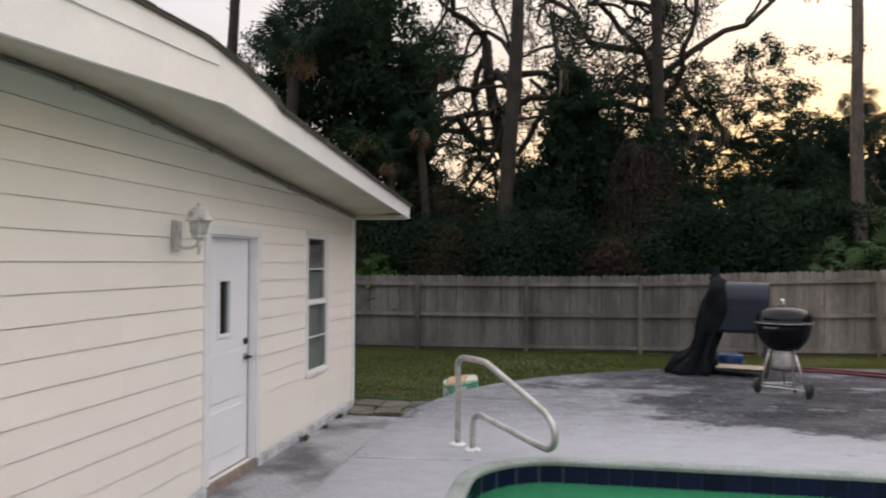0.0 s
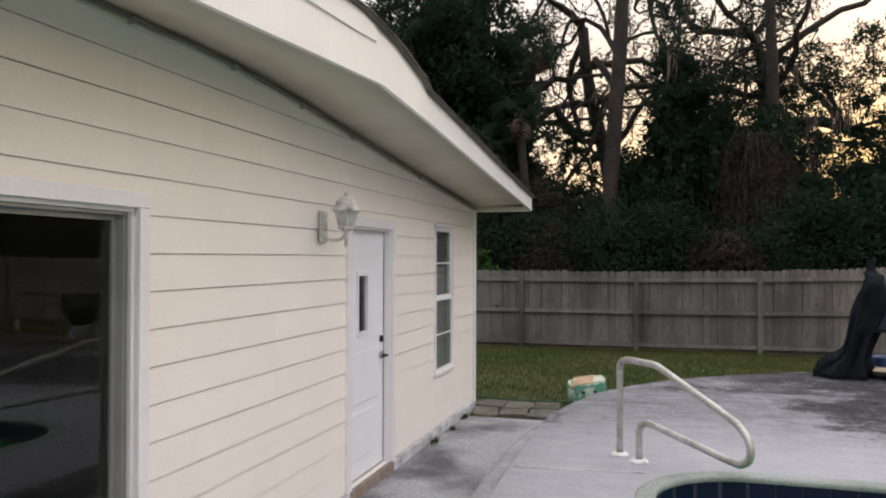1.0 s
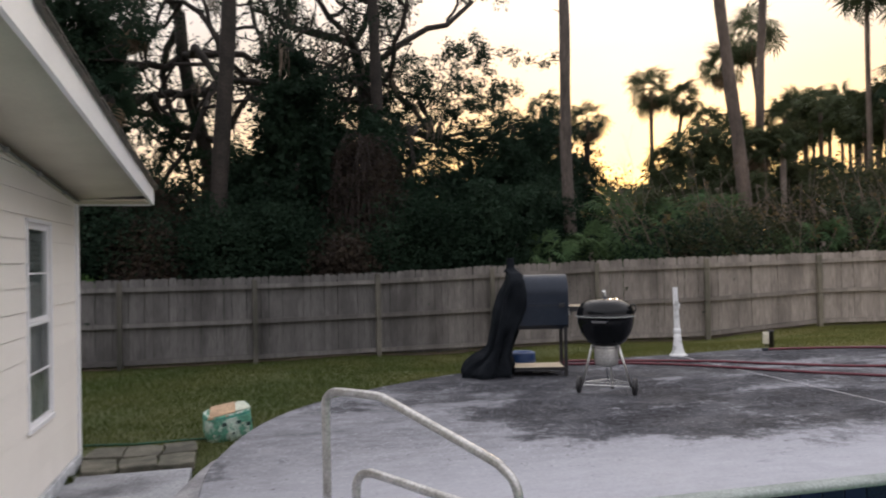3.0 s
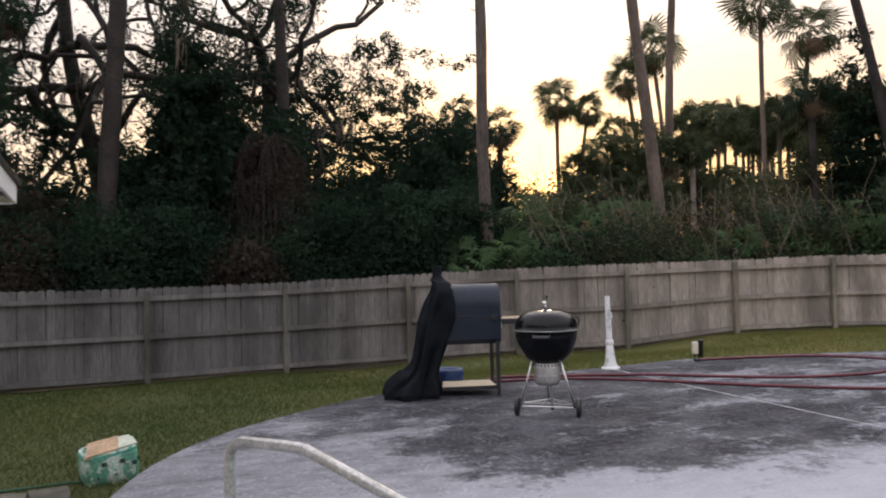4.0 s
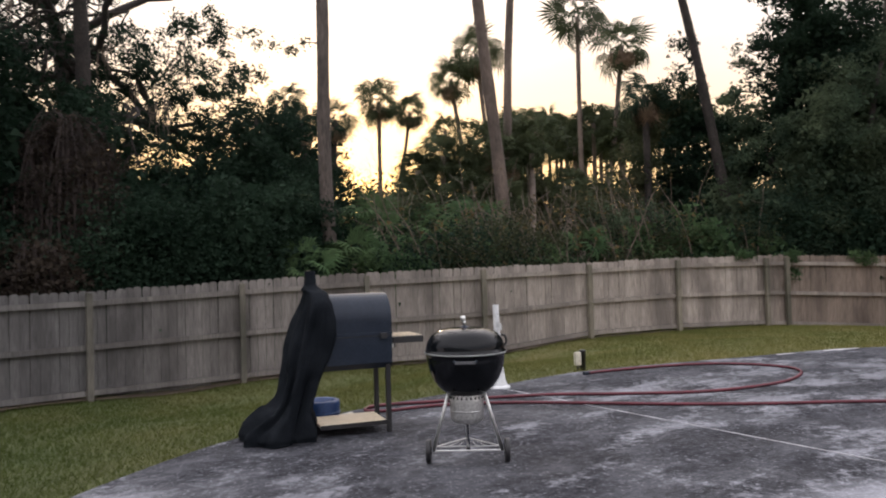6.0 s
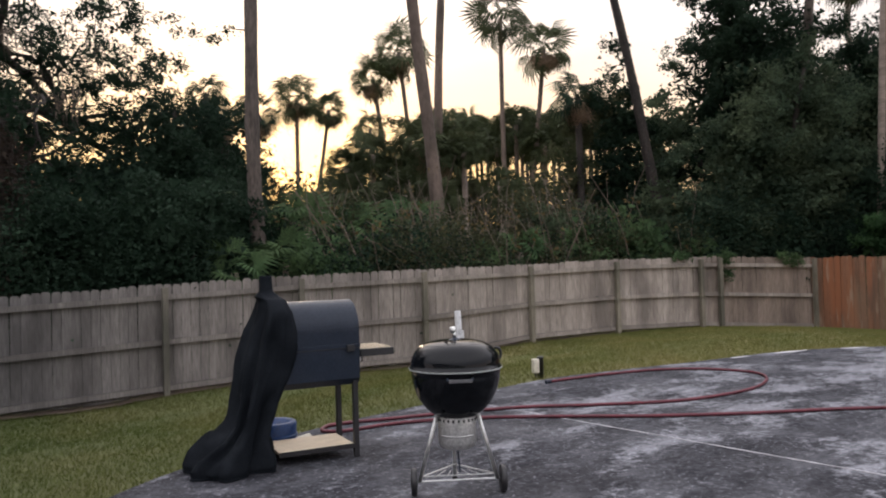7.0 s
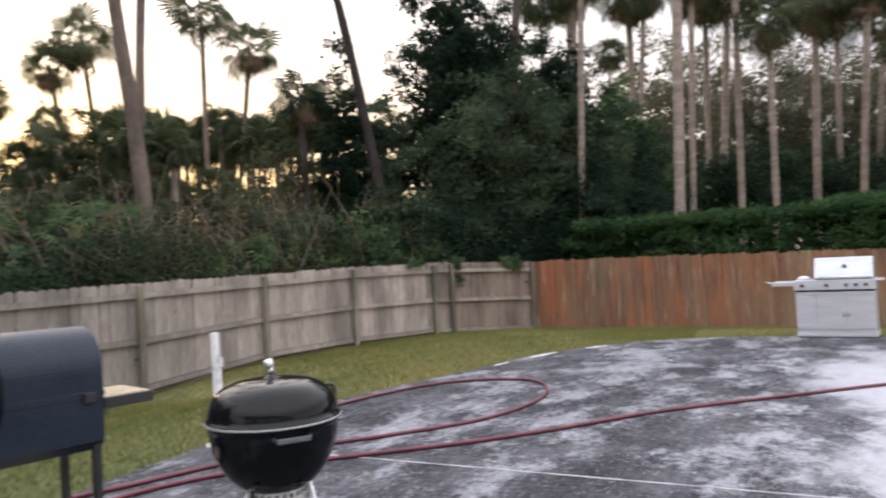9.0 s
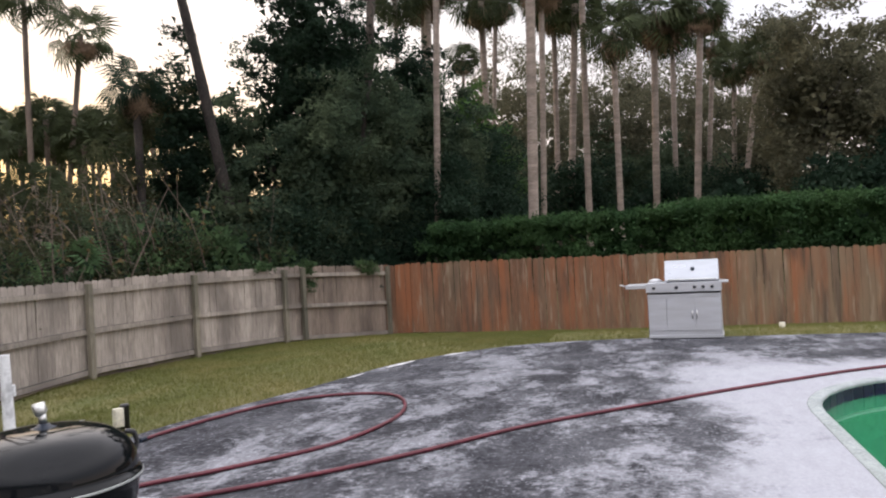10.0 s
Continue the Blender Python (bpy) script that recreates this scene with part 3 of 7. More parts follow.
def pool_line(grow, steps=10):
    """The pool's outline, walked anticlockwise, moved outwards by grow."""
    out = []
    x0, x1, y0, y1 = -0.42, 9.35, 1.75, 6.1
    for cx, cy, r, a0 in ((x1 - 1.9, y1 - 1.9, 1.9, 0), (x0 + 0.6, y1 - 0.6, 0.6, 90), (x0 + 0.6, y0 + 0.6, 0.6, 180), (x1 - 0.9, y0 + 0.9, 0.9, 270)):
        for k in range(steps + 1):
            a = radians(a0 + 90 * k / steps)
            out.append(Vector((cx + (r + grow) * math.cos(a), cy + (r + grow) * math.sin(a), 0)))
    return out


def offset_line(line, d):
    """A closed line moved outwards by d (anticlockwise or clockwise, judged by its area)."""
    area = sum(a.x * b.y - b.x * a.y for a, b in zip(line, line[1:] + line[:1]))
    s = 1 if area > 0 else -1
    out = []
    for i, p in enumerate(line):
        t = (line[(i + 1) % len(line)] - line[i - 1]).normalized()
        out.append(p + Vector((t.y, -t.x, 0)) * d * s)
    return out


def ring_faces(bm, loops, close=True):
    for a, b in zip(loops, loops[1:]):
        n_ = len(a)
        for k in range(n_ if close else n_ - 1):
            bm.faces.new((a[k], a[(k + 1) % n_], b[(k + 1) % n_], b[k]))


def build_deck():
    bm = bmesh.new()
    outer = [bm.verts.new(p) for p in DECK]
    inner = [bm.verts.new(p) for p in pool_line(0.11)]
    es = [bm.edges.new((l_[i], l_[(i + 1) % len(l_)])) for l_ in (outer, inner) for i in range(len(l_))]
    bmesh.ops.triangle_fill(bm, edges=es, use_beauty=True, use_dissolve=False)
    loops = [outer]
    for d, z in ((0.006, -0.004), (0.012, -0.02), (0.03, -0.22), (0.10, -0.46), (0.12, -0.62)):
        loops.append([bm.verts.new((p.x, p.y, z)) for p in offset_line(DECK, d)])
    ring_faces(bm, loops)
    ob = solo("pool_deck", bm, M_DECK, "pale concrete pool deck blotched dark with mildew", "deck", "structure")
    # joints tooled into the slab, filled pale
    for a, b, w in (((4.72, 11.7), (4.60, 6.35), 0.010), ((-1.34, 5.9), (-0.49, 5.99), 0.014)):
        pa, pb = Vector((*a, 0)), Vector((*b, 0))
        s = Vector((-(pb - pa).y, (pb - pa).x, 0)).normalized() * w / 2
        j = bmesh.new()
        lo = [j.verts.new(p + Vector((0, 0, 0.001))) for p in (pa - s, pb - s, pb + s, pa + s)]
        hi = [j.verts.new(v.co + Vector((0, 0, 0.004))) for v in lo]
        j.faces.new(hi)
        ring_faces(j, [lo, hi])
        part("joint", j, M_JOINT, ob, "pale filled joint")
    # bleached bits of the slab's far edge
    m_edge = mat("bleached_edge", (0.62, 0.62, 0.62), (0.40, 0.40, 0.41), 0.85, 6, 50, 0.3)
    for a, b, w in (((10.35, 11.04), (11.0, 10.84), 0.055), ((11.5, 10.52), (11.85, 10.28), 0.05), ((9.5, 11.26), (9.85, 11.18), 0.035)):
        pa, pb = Vector((*a, 0)), Vector((*b, 0))
        s = Vector((-(pb - pa).y, (pb - pa).x, 0)).normalized()
        j = bmesh.new()
        near, far_ = [], []
        for k in range(13):
            p = pa.lerp(pb, k / 12)
            h = w * (0.35 + 0.65 * math.sin(math.pi * k / 12)) * (1 + 0.5 * noise.noise(p * 6))
            near.append(p - s * h)
            far_.append(p + s * h * 0.8)
        rim = near + far_[::-1]
        lo = [j.verts.new(p + Vector((0, 0, 0.001))) for p in rim]
        hi = [j.verts.new(v.co + Vector((0, 0, 0.0035))) for v in lo]
        j.faces.new(hi)
        ring_faces(j, [lo, hi])
        part("bleached_edge", j, m_edge, ob, "bleached pale concrete edge")
    return ob


build_deck()


def build_step():
    """A pale kerb-like step along the deck's house side, lower than the slab, dying out at the curve."""
    line = [p for p in DECK if p.x < -0.8 and p.y < 9.3]
    bm = bmesh.new()
    rows = []
    for i, p in enumerate(line):
        q = line[min(i + 1, len(line) - 1)] - line[max(i - 1, 0)]
        out = Vector((-q.y, q.x, 0)).normalized()
        if out.x > 0:
            out = -out
        fade = 1 - 0.55 * ramp01(p.y, 8.6, 9.3)
        wob = 0.012 * noise.noise((p.y * 2.3, 0, 0))
        rows.append([bm.verts.new(p + out * (d * fade + wob) + Vector((0, 0, z))) for d, z in ((0.012, -0.19), (0.05, -0.175), (0.20, -0.185), (0.255, -0.20), (0.275, -0.225), (0.285, -0.46), (0.285, -0.60))])
    ring_faces(bm, rows, close=False)
    bm.faces.new(rows[-1])
    solo("deck_step", bm, M_STEP, "pale worn concrete step along the deck's edge", "step", "structure", smooth=True)


def build_pool():
    pool = thing("swimming_pool", "green-water swimming pool with navy waterline tiles", "pool", kind="structure")
    bm = bmesh.new()
    loops = [[bm.verts.new((p.x, p.y, z)) for p in pool_line(g)] for g, z in ((0.11, -0.03), (0.11, 0.004), (0.10, 0.007), (0.03, 0.010), (0.0, 0.004), (-0.012, -0.012), (0.0, -0.035))]
    ring_faces(bm, loops)
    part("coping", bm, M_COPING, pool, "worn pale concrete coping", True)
    bm = bmesh.new()
    loops = [[bm.verts.new((p.x, p.y, z)) for p in pool_line(g)] for g, z in ((0.012, -0.03), (0.012, -0.45), (-0.25, -0.46), (-0.30, -1.3))]
    ring_faces(bm, loops)
    part("basin_wall", bm, M_PLASTER, pool, "pale green plaster wall", True)
    bm = bmesh.new()
    ring_faces(bm, [[bm.verts.new((p.x, p.y, z)) for p in pool_line(0.0105)] for z in (-0.028, -0.19)])
    part("grout_band", bm, M_GROUT, pool)
    bm = bmesh.new()
    bm.faces.new([bm.verts.new((p.x, p.y, -1.3)) for p in pool_line(-0.30)])
    part("basin_floor", bm, M_POOLFLOOR, pool)
    bm = bmesh.new()
    bm.faces.new([bm.verts.new((p.x, p.y, -0.155)) for p in pool_line(0.008)])
    part("water", bm, M_WATER, pool, "still green water")
    # waterline tiles
    line = pool_line(0.006, 16)
    dense = []
    for a, b in zip(line, line[1:] + line[:1]):
        m_ = max(1, int((b - a).length / 0.02))
        dense += [a.lerp(b, k / m_) for k in range(m_)]
    pos, acc, seats = dense[0], 0.0, []
    for a, b in zip(dense, dense[1:] + dense[:1]):
        acc += (b - a).length
        if acc >= 0.155:
            seats.append(((a + b) / 2, math.atan2((b - a).y, (b - a).x)))
            acc = 0
    tile = mesh_of(box(-0.0755, 0.0755, -0.006, 0.004, -0.075, 0.075, 0.003), "tile", M_TILE)
    for p, a in seats:
        t = part("tile", tile, None, pool)
        t.matrix_basis = pose(p.x, p.y, -0.107, 0, 0, math.degrees(a))
    return pool


build_step()
build_pool()

rnd = random.Random(5)
bm = bmesh.new()
for k in range(60):
    a, r = rnd.uniform(0, 6.28), abs(rnd.gauss(0, 0.10))
    c = Vector((0.02 + r * 1.8 * math.cos(a), 5.05 + r * math.sin(a), -0.148 + rnd.uniform(0, 0.012)))
    u = Vector((math.cos(a * 3), math.sin(a * 3), rnd.uniform(-0.1, 0.25))) * rnd.uniform(0.02, 0.045)
    v = Vector((-u.y, u.x, rnd.uniform(-0.01, 0.02))) * 0.4
    bm.faces.new([bm.verts.new(q) for q in (c - u, c + v, c + u, c - v)])
solo("floating_leaves", bm, L_OLIVE, "clump of dead leaves floating on the pool", "leaves", "stuff")


# ---- house ----
WX, FX = -2.66, -2.01
WALL_LINE = [(10.1, 2.03), (7.8, 2.21), (5.95, 2.37), (4.9, 2.46), (4.26, 2.49), (3.4, 2.49), (-6, 2.3)]
FASCIA_LOW = [(10.58, 2.03), (7.49, 2.29), (6.07, 2.41), (5.12, 2.475), (4.2, 2.425), (3.1, 2.36), (-6, 2.0)]
FASCIA_TOP = [(10.58, 2.19), (8.5, 2.375), (7.1, 2.51), (6.05, 2.605), (5.9, 2.665), (5.35, 2.77), (4.8, 2.82), (4.2, 2.80), (-6, 2.55)]
SLIDER = (1.72, 3.68, -0.31, 1.64)
DOOR = (6.15, 7.05, -0.355, 1.66)
WINDOW = (8.39, 9.05, 0.22, 1.745)
OPENINGS = (SLIDER, DOOR, WINDOW)
HOUSE_W, HOUSE_S = -11.0, -6.0


def rows_minus(z0, z1, y0, y1):
    """What is left of a rectangle of wall once the openings are cut out, as rectangles."""
    cuts = sorted({y0, y1, *[v for o in OPENINGS for v in o[:2] if y0 < v < y1]})
    out = []
    for a, b in zip(cuts, cuts[1:]):
        spans = [(z0, z1)]
        for oy0, oy1, oz0, oz1 in OPENINGS:
            if oy0 <= a and b <= oy1:
                nxt = []
                for p, q in spans:
                    if oz0 > p:
                        nxt.append((p, min(q, oz0)))
                    if oz1 < q:
                        nxt.append((max(p, oz1), q))
                spans = [s for s in nxt if s[1] - s[0] > 0.004]
        out += [(a, b, p, q) for p, q in spans]
    return out


def build_walls():
    bm = bmesh.new()
    for a, b, p, q in rows_minus(-0.36, 2.0, HOUSE_S, 10.095):
        box(WX - 0.14, WX - 0.004, a, b, p, q, 0, bm)
    wall = solo("wall_east", bm, M_SIDING, "cream lap-sided house wall with a white door and windows", "wall", "structure")
    bm = box(HOUSE_W, WX - 0.14, 9.955, 10.095, -0.42, 2.0)
    solo("wall_north", bm, M_SIDING, "cream end wall of the house", "wall", "structure")
    bm = box(HOUSE_W, HOUSE_W + 0.14, HOUSE_S, 9.955, -0.42, 2.3)
    solo("wall_west", bm, M_SIDING, "plain rear house wall", "wall", "structure")
    bm = box(HOUSE_W + 0.14, WX - 0.14, HOUSE_S, HOUSE_S + 0.14, -0.42, 2.3)
    solo("wall_south", bm, M_SIDING, "plain end house wall", "wall", "structure")
    bm = box(WX - 0.13, WX + 0.03, 7.095, 10.10, -0.60, -0.362, 0.008)
    box(WX - 0.13, WX + 0.03, HOUSE_S, 6.115, -0.60, -0.362, 0.008, bm)
    bmesh.ops.subdivide_edges(bm, edges=[e for e in bm.edges if abs(e.verts[0].co.y - e.verts[1].co.y) > 1], cuts=40)
    for v in bm.verts:
        if v.co.x > WX:
            v.co.x += 0.010 * noise.noise(v.co * 5) + 0.006 * noise.noise(v.co * 17)
    solo("foundation", bm, M_FOUND, "pale painted block footing under the siding", "foundation", "structure")
    return wall


wall_east = build_walls()


def build_siding(wall):
    pitch = 0.1765
    z = 1.433 - 11 * pitch
    k = 0
    while z < 2.5:
        z0, z1 = max(z, -0.36), z + pitch
        if z1 < -0.34:
            z, k = z + pitch, k + 1
            continue
        step = 0.6 if z1 > 2.0 else 3.66
        y = HOUSE_S + (step * 0.5 if k % 2 and step > 1 else 0)
        edges = [HOUSE_S]
        while y < 10.1:
            y += step
            edges.append(min(y, 10.1))
        for a, b in zip(edges, edges[1:]):
            for pa, pb, p, q in rows_minus(z0, z1, a, b):
                ta, tb = min(q, along(WALL_LINE, pa) + 0.02), min(q, along(WALL_LINE, pb) + 0.02)
                if ta <= p + 0.002 and tb <= p + 0.002:
                    continue
                ta, tb = max(ta, p + 0.001), max(tb, p + 0.001)
                lap = 0.011
                p += 0.005      # open gap under each board that makes the dark lap shadow line
                bx = lambda zz: WX + lap * (1 - (zz - z) / pitch) + 0.001
                bm = bmesh.new()
                fr = [bm.verts.new(v) for v in ((bx(p), pa, p), (bx(p), pb, p), (bx(tb), pb, tb), (bx(ta), pa, ta))]
                bk = [bm.verts.new((WX - 0.003, v.co.y, v.co.z)) for v in fr]
                bm.faces.new(fr)
                ring_faces(bm, [fr, bk])
                part("siding_board", bm, M_SIDING, wall)
        z += pitch
        k += 1


def build_roof():
    bm = bmesh.new()
    rows = []
    for y, z in FASCIA_TOP:
        rows.append([bm.verts.new((x, y + (0.05 if y > 10 else 0), zz)) for x, zz in ((FX + 0.03, z + 0.002), (FX + 0.03, z + 0.014), (HOUSE_W - 0.4, z + 0.014), (HOUSE_W - 0.4, z + 0.002))])
    ring_faces(bm, rows)
    bm.faces.new(rows[0])
    bm.faces.new(rows[-1])
    roof = solo("roof", bm, M_SHINGLE, "low-pitched roof of dark worn shingles", "roof", "structure")
    # the drip edge and a lifted shingle course at the change of slope
    bm = bmesh.new()
    for (ya, za), (yb, zb) in zip(FASCIA_TOP, FASCIA_TOP[1:]):
        n_ = max(1, int((ya - yb) / 0.33))
        for i in range(n_):
            t0, t1 = i / n_, (i + 1) / n_ - 0.02
            h = rnd.uniform(0.035, 0.042)
            p = [(ya + (yb - ya) * t, za + (zb - za) * t) for t in (t0, t1)]
            lo = [bm.verts.new((x, y, z + 0.016)) for y, z in p for x in (FX + 0.042, FX - 0.3)]
            hi = [bm.verts.new((v.co.x, v.co.y, v.co.z + h - 0.03)) for v in lo]
            for q in ((0, 1, 3, 2),):
                bm.faces.new([hi[j] for j in q])
                bm.faces.new([lo[j] for j in q])
            for a_, b_ in ((0, 1), (1, 3), (3, 2), (2, 0)):
                bm.faces.new((lo[a_], lo[b_], hi[b_], hi[a_]))
    part("shingle_course", bm, M_SHINGLE, roof)
    # rake board with a lap line in its tall part
    ys = sorted({y for l_ in (FASCIA_LOW, FASCIA_TOP) for y, _ in l_}, reverse=True)
    bm = bmesh.new()
    rows = [[bm.verts.new((x, y, z)) for x, z in ((FX, along(FASCIA_LOW, y)), (FX, along(FASCIA_TOP, y)), (FX - 0.03, along(FASCIA_TOP, y)), (FX - 0.03, along(FASCIA_LOW, y)))] for y in ys]
    ring_faces(bm, rows)
    bm.faces.new(rows[0])
    bm.faces.new(rows[-1])
    part("rake_board", bm, M_TRIM, roof, "white painted rake board")
    bm = bmesh.new()
    pts = [(5.0, 0.235), (4.7, 0.23), (4.25, 0.235), (3.8, 0.24), (-6, 0.27)]
    rows = []
    for y, d in pts:
        z = along(FASCIA_LOW, y) + d
        rows.append([bm.verts.new((x, y, zz)) for x, zz in ((FX + 0.001, z), (FX + 0.012, z), (FX + 0.006, along(FASCIA_TOP, y) - 0.002), (FX + 0.001, along(FASCIA_TOP, y) - 0.002))])
    ring_faces(bm, rows)
    part("upper_board", bm, M_TRIM, roof, "upper lapped fascia board")
    bm = box(HOUSE_W - 0.3, FX - 0.032, 10.55, 10.58, 2.02, 2.19)
    part("eave_board", bm, M_TRIM, roof, "white eave board")
    # soffits
    bm = bmesh.new()
    ys = [10.1 - 0.35 * i for i in range(46)]
    rows = [[bm.verts.new((FX - 0.031, y, along(FASCIA_LOW, y) + 0.012)), bm.verts.new((WX - 0.02, y, along(WALL_LINE, y) + 0.012)),
             bm.verts.new((WX - 0.02, y, along(WALL_LINE, y) + 0.03)), bm.verts.new((FX - 0.031, y, along(FASCIA_LOW, y) + 0.03))] for y in ys]
    ring_faces(bm, rows)
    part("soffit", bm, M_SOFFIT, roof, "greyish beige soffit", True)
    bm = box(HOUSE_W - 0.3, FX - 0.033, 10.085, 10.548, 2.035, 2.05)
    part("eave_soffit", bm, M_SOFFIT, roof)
    # frieze strip and the dark cable clipped along it
    bm = bmesh.new()
    rows = [[bm.verts.new((WX + dx, y, along(WALL_LINE, y) + dz)) for dx, dz in ((0.014, 0.0), (0.034, 0.0), (0.034, -0.035), (0.014, -0.035))] for y in ys]
    ring_faces(bm, rows)
    part("frieze_strip", bm, M_SOFFIT, roof)
    pts = [(WX + 0.05, 10.0 - 0.25 * i, along(WALL_LINE, 10.0 - 0.25 * i) - 0.016 - 0.012 * abs(math.sin(i * 1.3))) for i in range(58)]
    solo("cable", tube(pts, 0.009, 6), mat("grey_cable", (0.13, 0.145, 0.13), (0.17, 0.18, 0.165), 0.6), "grey cable clipped along the soffit of the house", "cable")
    for i in range(14):
        y = 9.4 - 0.83 * i
        bm = box(WX + 0.035, WX + 0.075, y - 0.012, y + 0.012, along(WALL_LINE, y) - 0.05, along(WALL_LINE, y) - 0.012, 0.004)
        solo("cable_clip", bm, M_GREYFRAME, "small grey clip holding the soffit cable", "clip", group="cable clips")
    return roof


build_roof()


def build_trim():
    bm = box(WX + 0.002, WX + 0.026, 10.02, 10.118, -0.42, 2.03, 0.003)
    solo("trim", bm, M_TRIM, "white corner board of the house", "trim", "structure")


build_trim()


def casing(parent, o, w, proud, sill=False, material=M_TRIM):
    y0, y1, z0, z1 = o
    for name, b in (("side_casing", (y0 - w, y0, z0, z1)), ("side_casing", (y1, y1 + w, z0, z1)), ("head_casing", (y0 - w, y1 + w, z1 + 0.001, z1 + w))):
        part(name, box(WX + 0.003, WX + proud, *b, 0.004), material, parent)
    for name, b in (("jamb", (y0, y0 + 0.018, z0, z1 - 0.019)), ("jamb", (y1 - 0.018, y1, z0, z1 - 0.019)), ("head_jamb", (y0, y1, z1 - 0.018, z1))):
        part(name, box(WX - 0.13, WX + 0.002, *b), material, parent)
    if sill:
        part("window_sill", box(WX - 0.05, WX + 0.034, y0 - 0.032, y1 + 0.032, z0 - 0.04, z0 - 0.001, 0.006), material, parent)


def build_door():
    d = thing("door_1", "white panelled back door with a narrow glass light", "door", kind="structure")
    y0, y1, z0, z1 = DOOR
    casing(d, DOOR, 0.085, 0.028)
    part("threshold", box(WX - 0.13, WX + 0.026, y0 - 0.03, y1 + 0.04, z0 - 0.22, z0 - 0.004, 0.006), M_BRICK, d, "stained masonry threshold")
    sx0, sx1 = WX - 0.095, WX - 0.055
    a, b = y0 + 0.022, y1 - 0.026
    ly0, ly1, lz0, lz1 = 6.45, 6.64, 0.82, 1.27
    bm = bmesh.new()
    rim_o = [(a, z0 + 0.012), (b, z0 + 0.012), (b, z1 - 0.022), (a, z1 - 0.022)]
    rim_i = [(ly0, lz0), (ly1, lz0), (ly1, lz1), (ly0, lz1)]
    fo, fi, bo, bi = [[bm.verts.new((x, y, z)) for y, z in rim] for x, rim in ((sx1, rim_o), (sx1, rim_i), (sx0, rim_o), (sx0, rim_i))]
    ring_faces(bm, [fo, fi, bi, bo, fo])
    slab = part("door_slab", bm, M_DOOR, d, "white painted door slab")
    part("glass_light", box(sx0 + 0.015, sx1 - 0.015, ly0, ly1, lz0, lz1), M_GLASS, slab, "narrow dark glass light")
    for r in ((ly0 - 0.035, ly0, lz0 - 0.035, lz1 + 0.035), (ly1, ly1 + 0.035, lz0 - 0.035, lz1 + 0.035), (ly0, ly1, lz0 - 0.035, lz0), (ly0, ly1, lz1, lz1 + 0.035)):
        part("glazing_bead", box(sx1, sx1 + 0.012, *r, 0.004), M_DOOR, slab)
    for r in ((a + 0.13, b - 0.13, z0 + 0.16, 0.18), (a + 0.13, b - 0.13, 0.25, 0.66)):
        p = part("panel", box(sx1 + 0.0005, sx1 + 0.011, *r, 0.008), M_DOOR, slab)
    part("weather_strip", box(sx1 - 0.02, sx1 + 0.004, b, y1 - 0.019, z0 + 0.01, z1 - 0.02), M_BLACK, d, "dark weather strip")
    part("bottom_sweep", box(sx1 - 0.02, sx1 + 0.006, a, b, z0 + 0.001, z0 + 0.018), M_GREYFRAME, d)
    hy = b - 0.065
    bm = tube([(sx1, hy, 0.58), (sx1 + 0.018, hy, 0.58)], 0.032, 16)
    part("handle_rose", bm, M_STEEL, slab, "dark nickel rose")
    bm = tube([(sx1 + 0.018, hy, 0.58), (sx1 + 0.06, hy, 0.58)], 0.011, 10)
    tube([(sx1 + 0.06, hy + 0.015, 0.58), (sx1 + 0.062, hy - 0.05, 0.58), (sx1 + 0.055, hy - 0.10, 0.578)], 0.010, 10, bm)
    part("lever", bm, M_CHAR, slab, "dark metal lever")
    bm = lathe([(0, 0), (0.03, 0), (0.03, 0.012), (0.018, 0.026), (0, 0.028)], 16)
    bolt = part("deadbolt", bm, M_CHAR, slab)
    bolt.matrix_basis = pose(sx1, hy, 0.72, 0, 90, 0)
    return d


build_door()


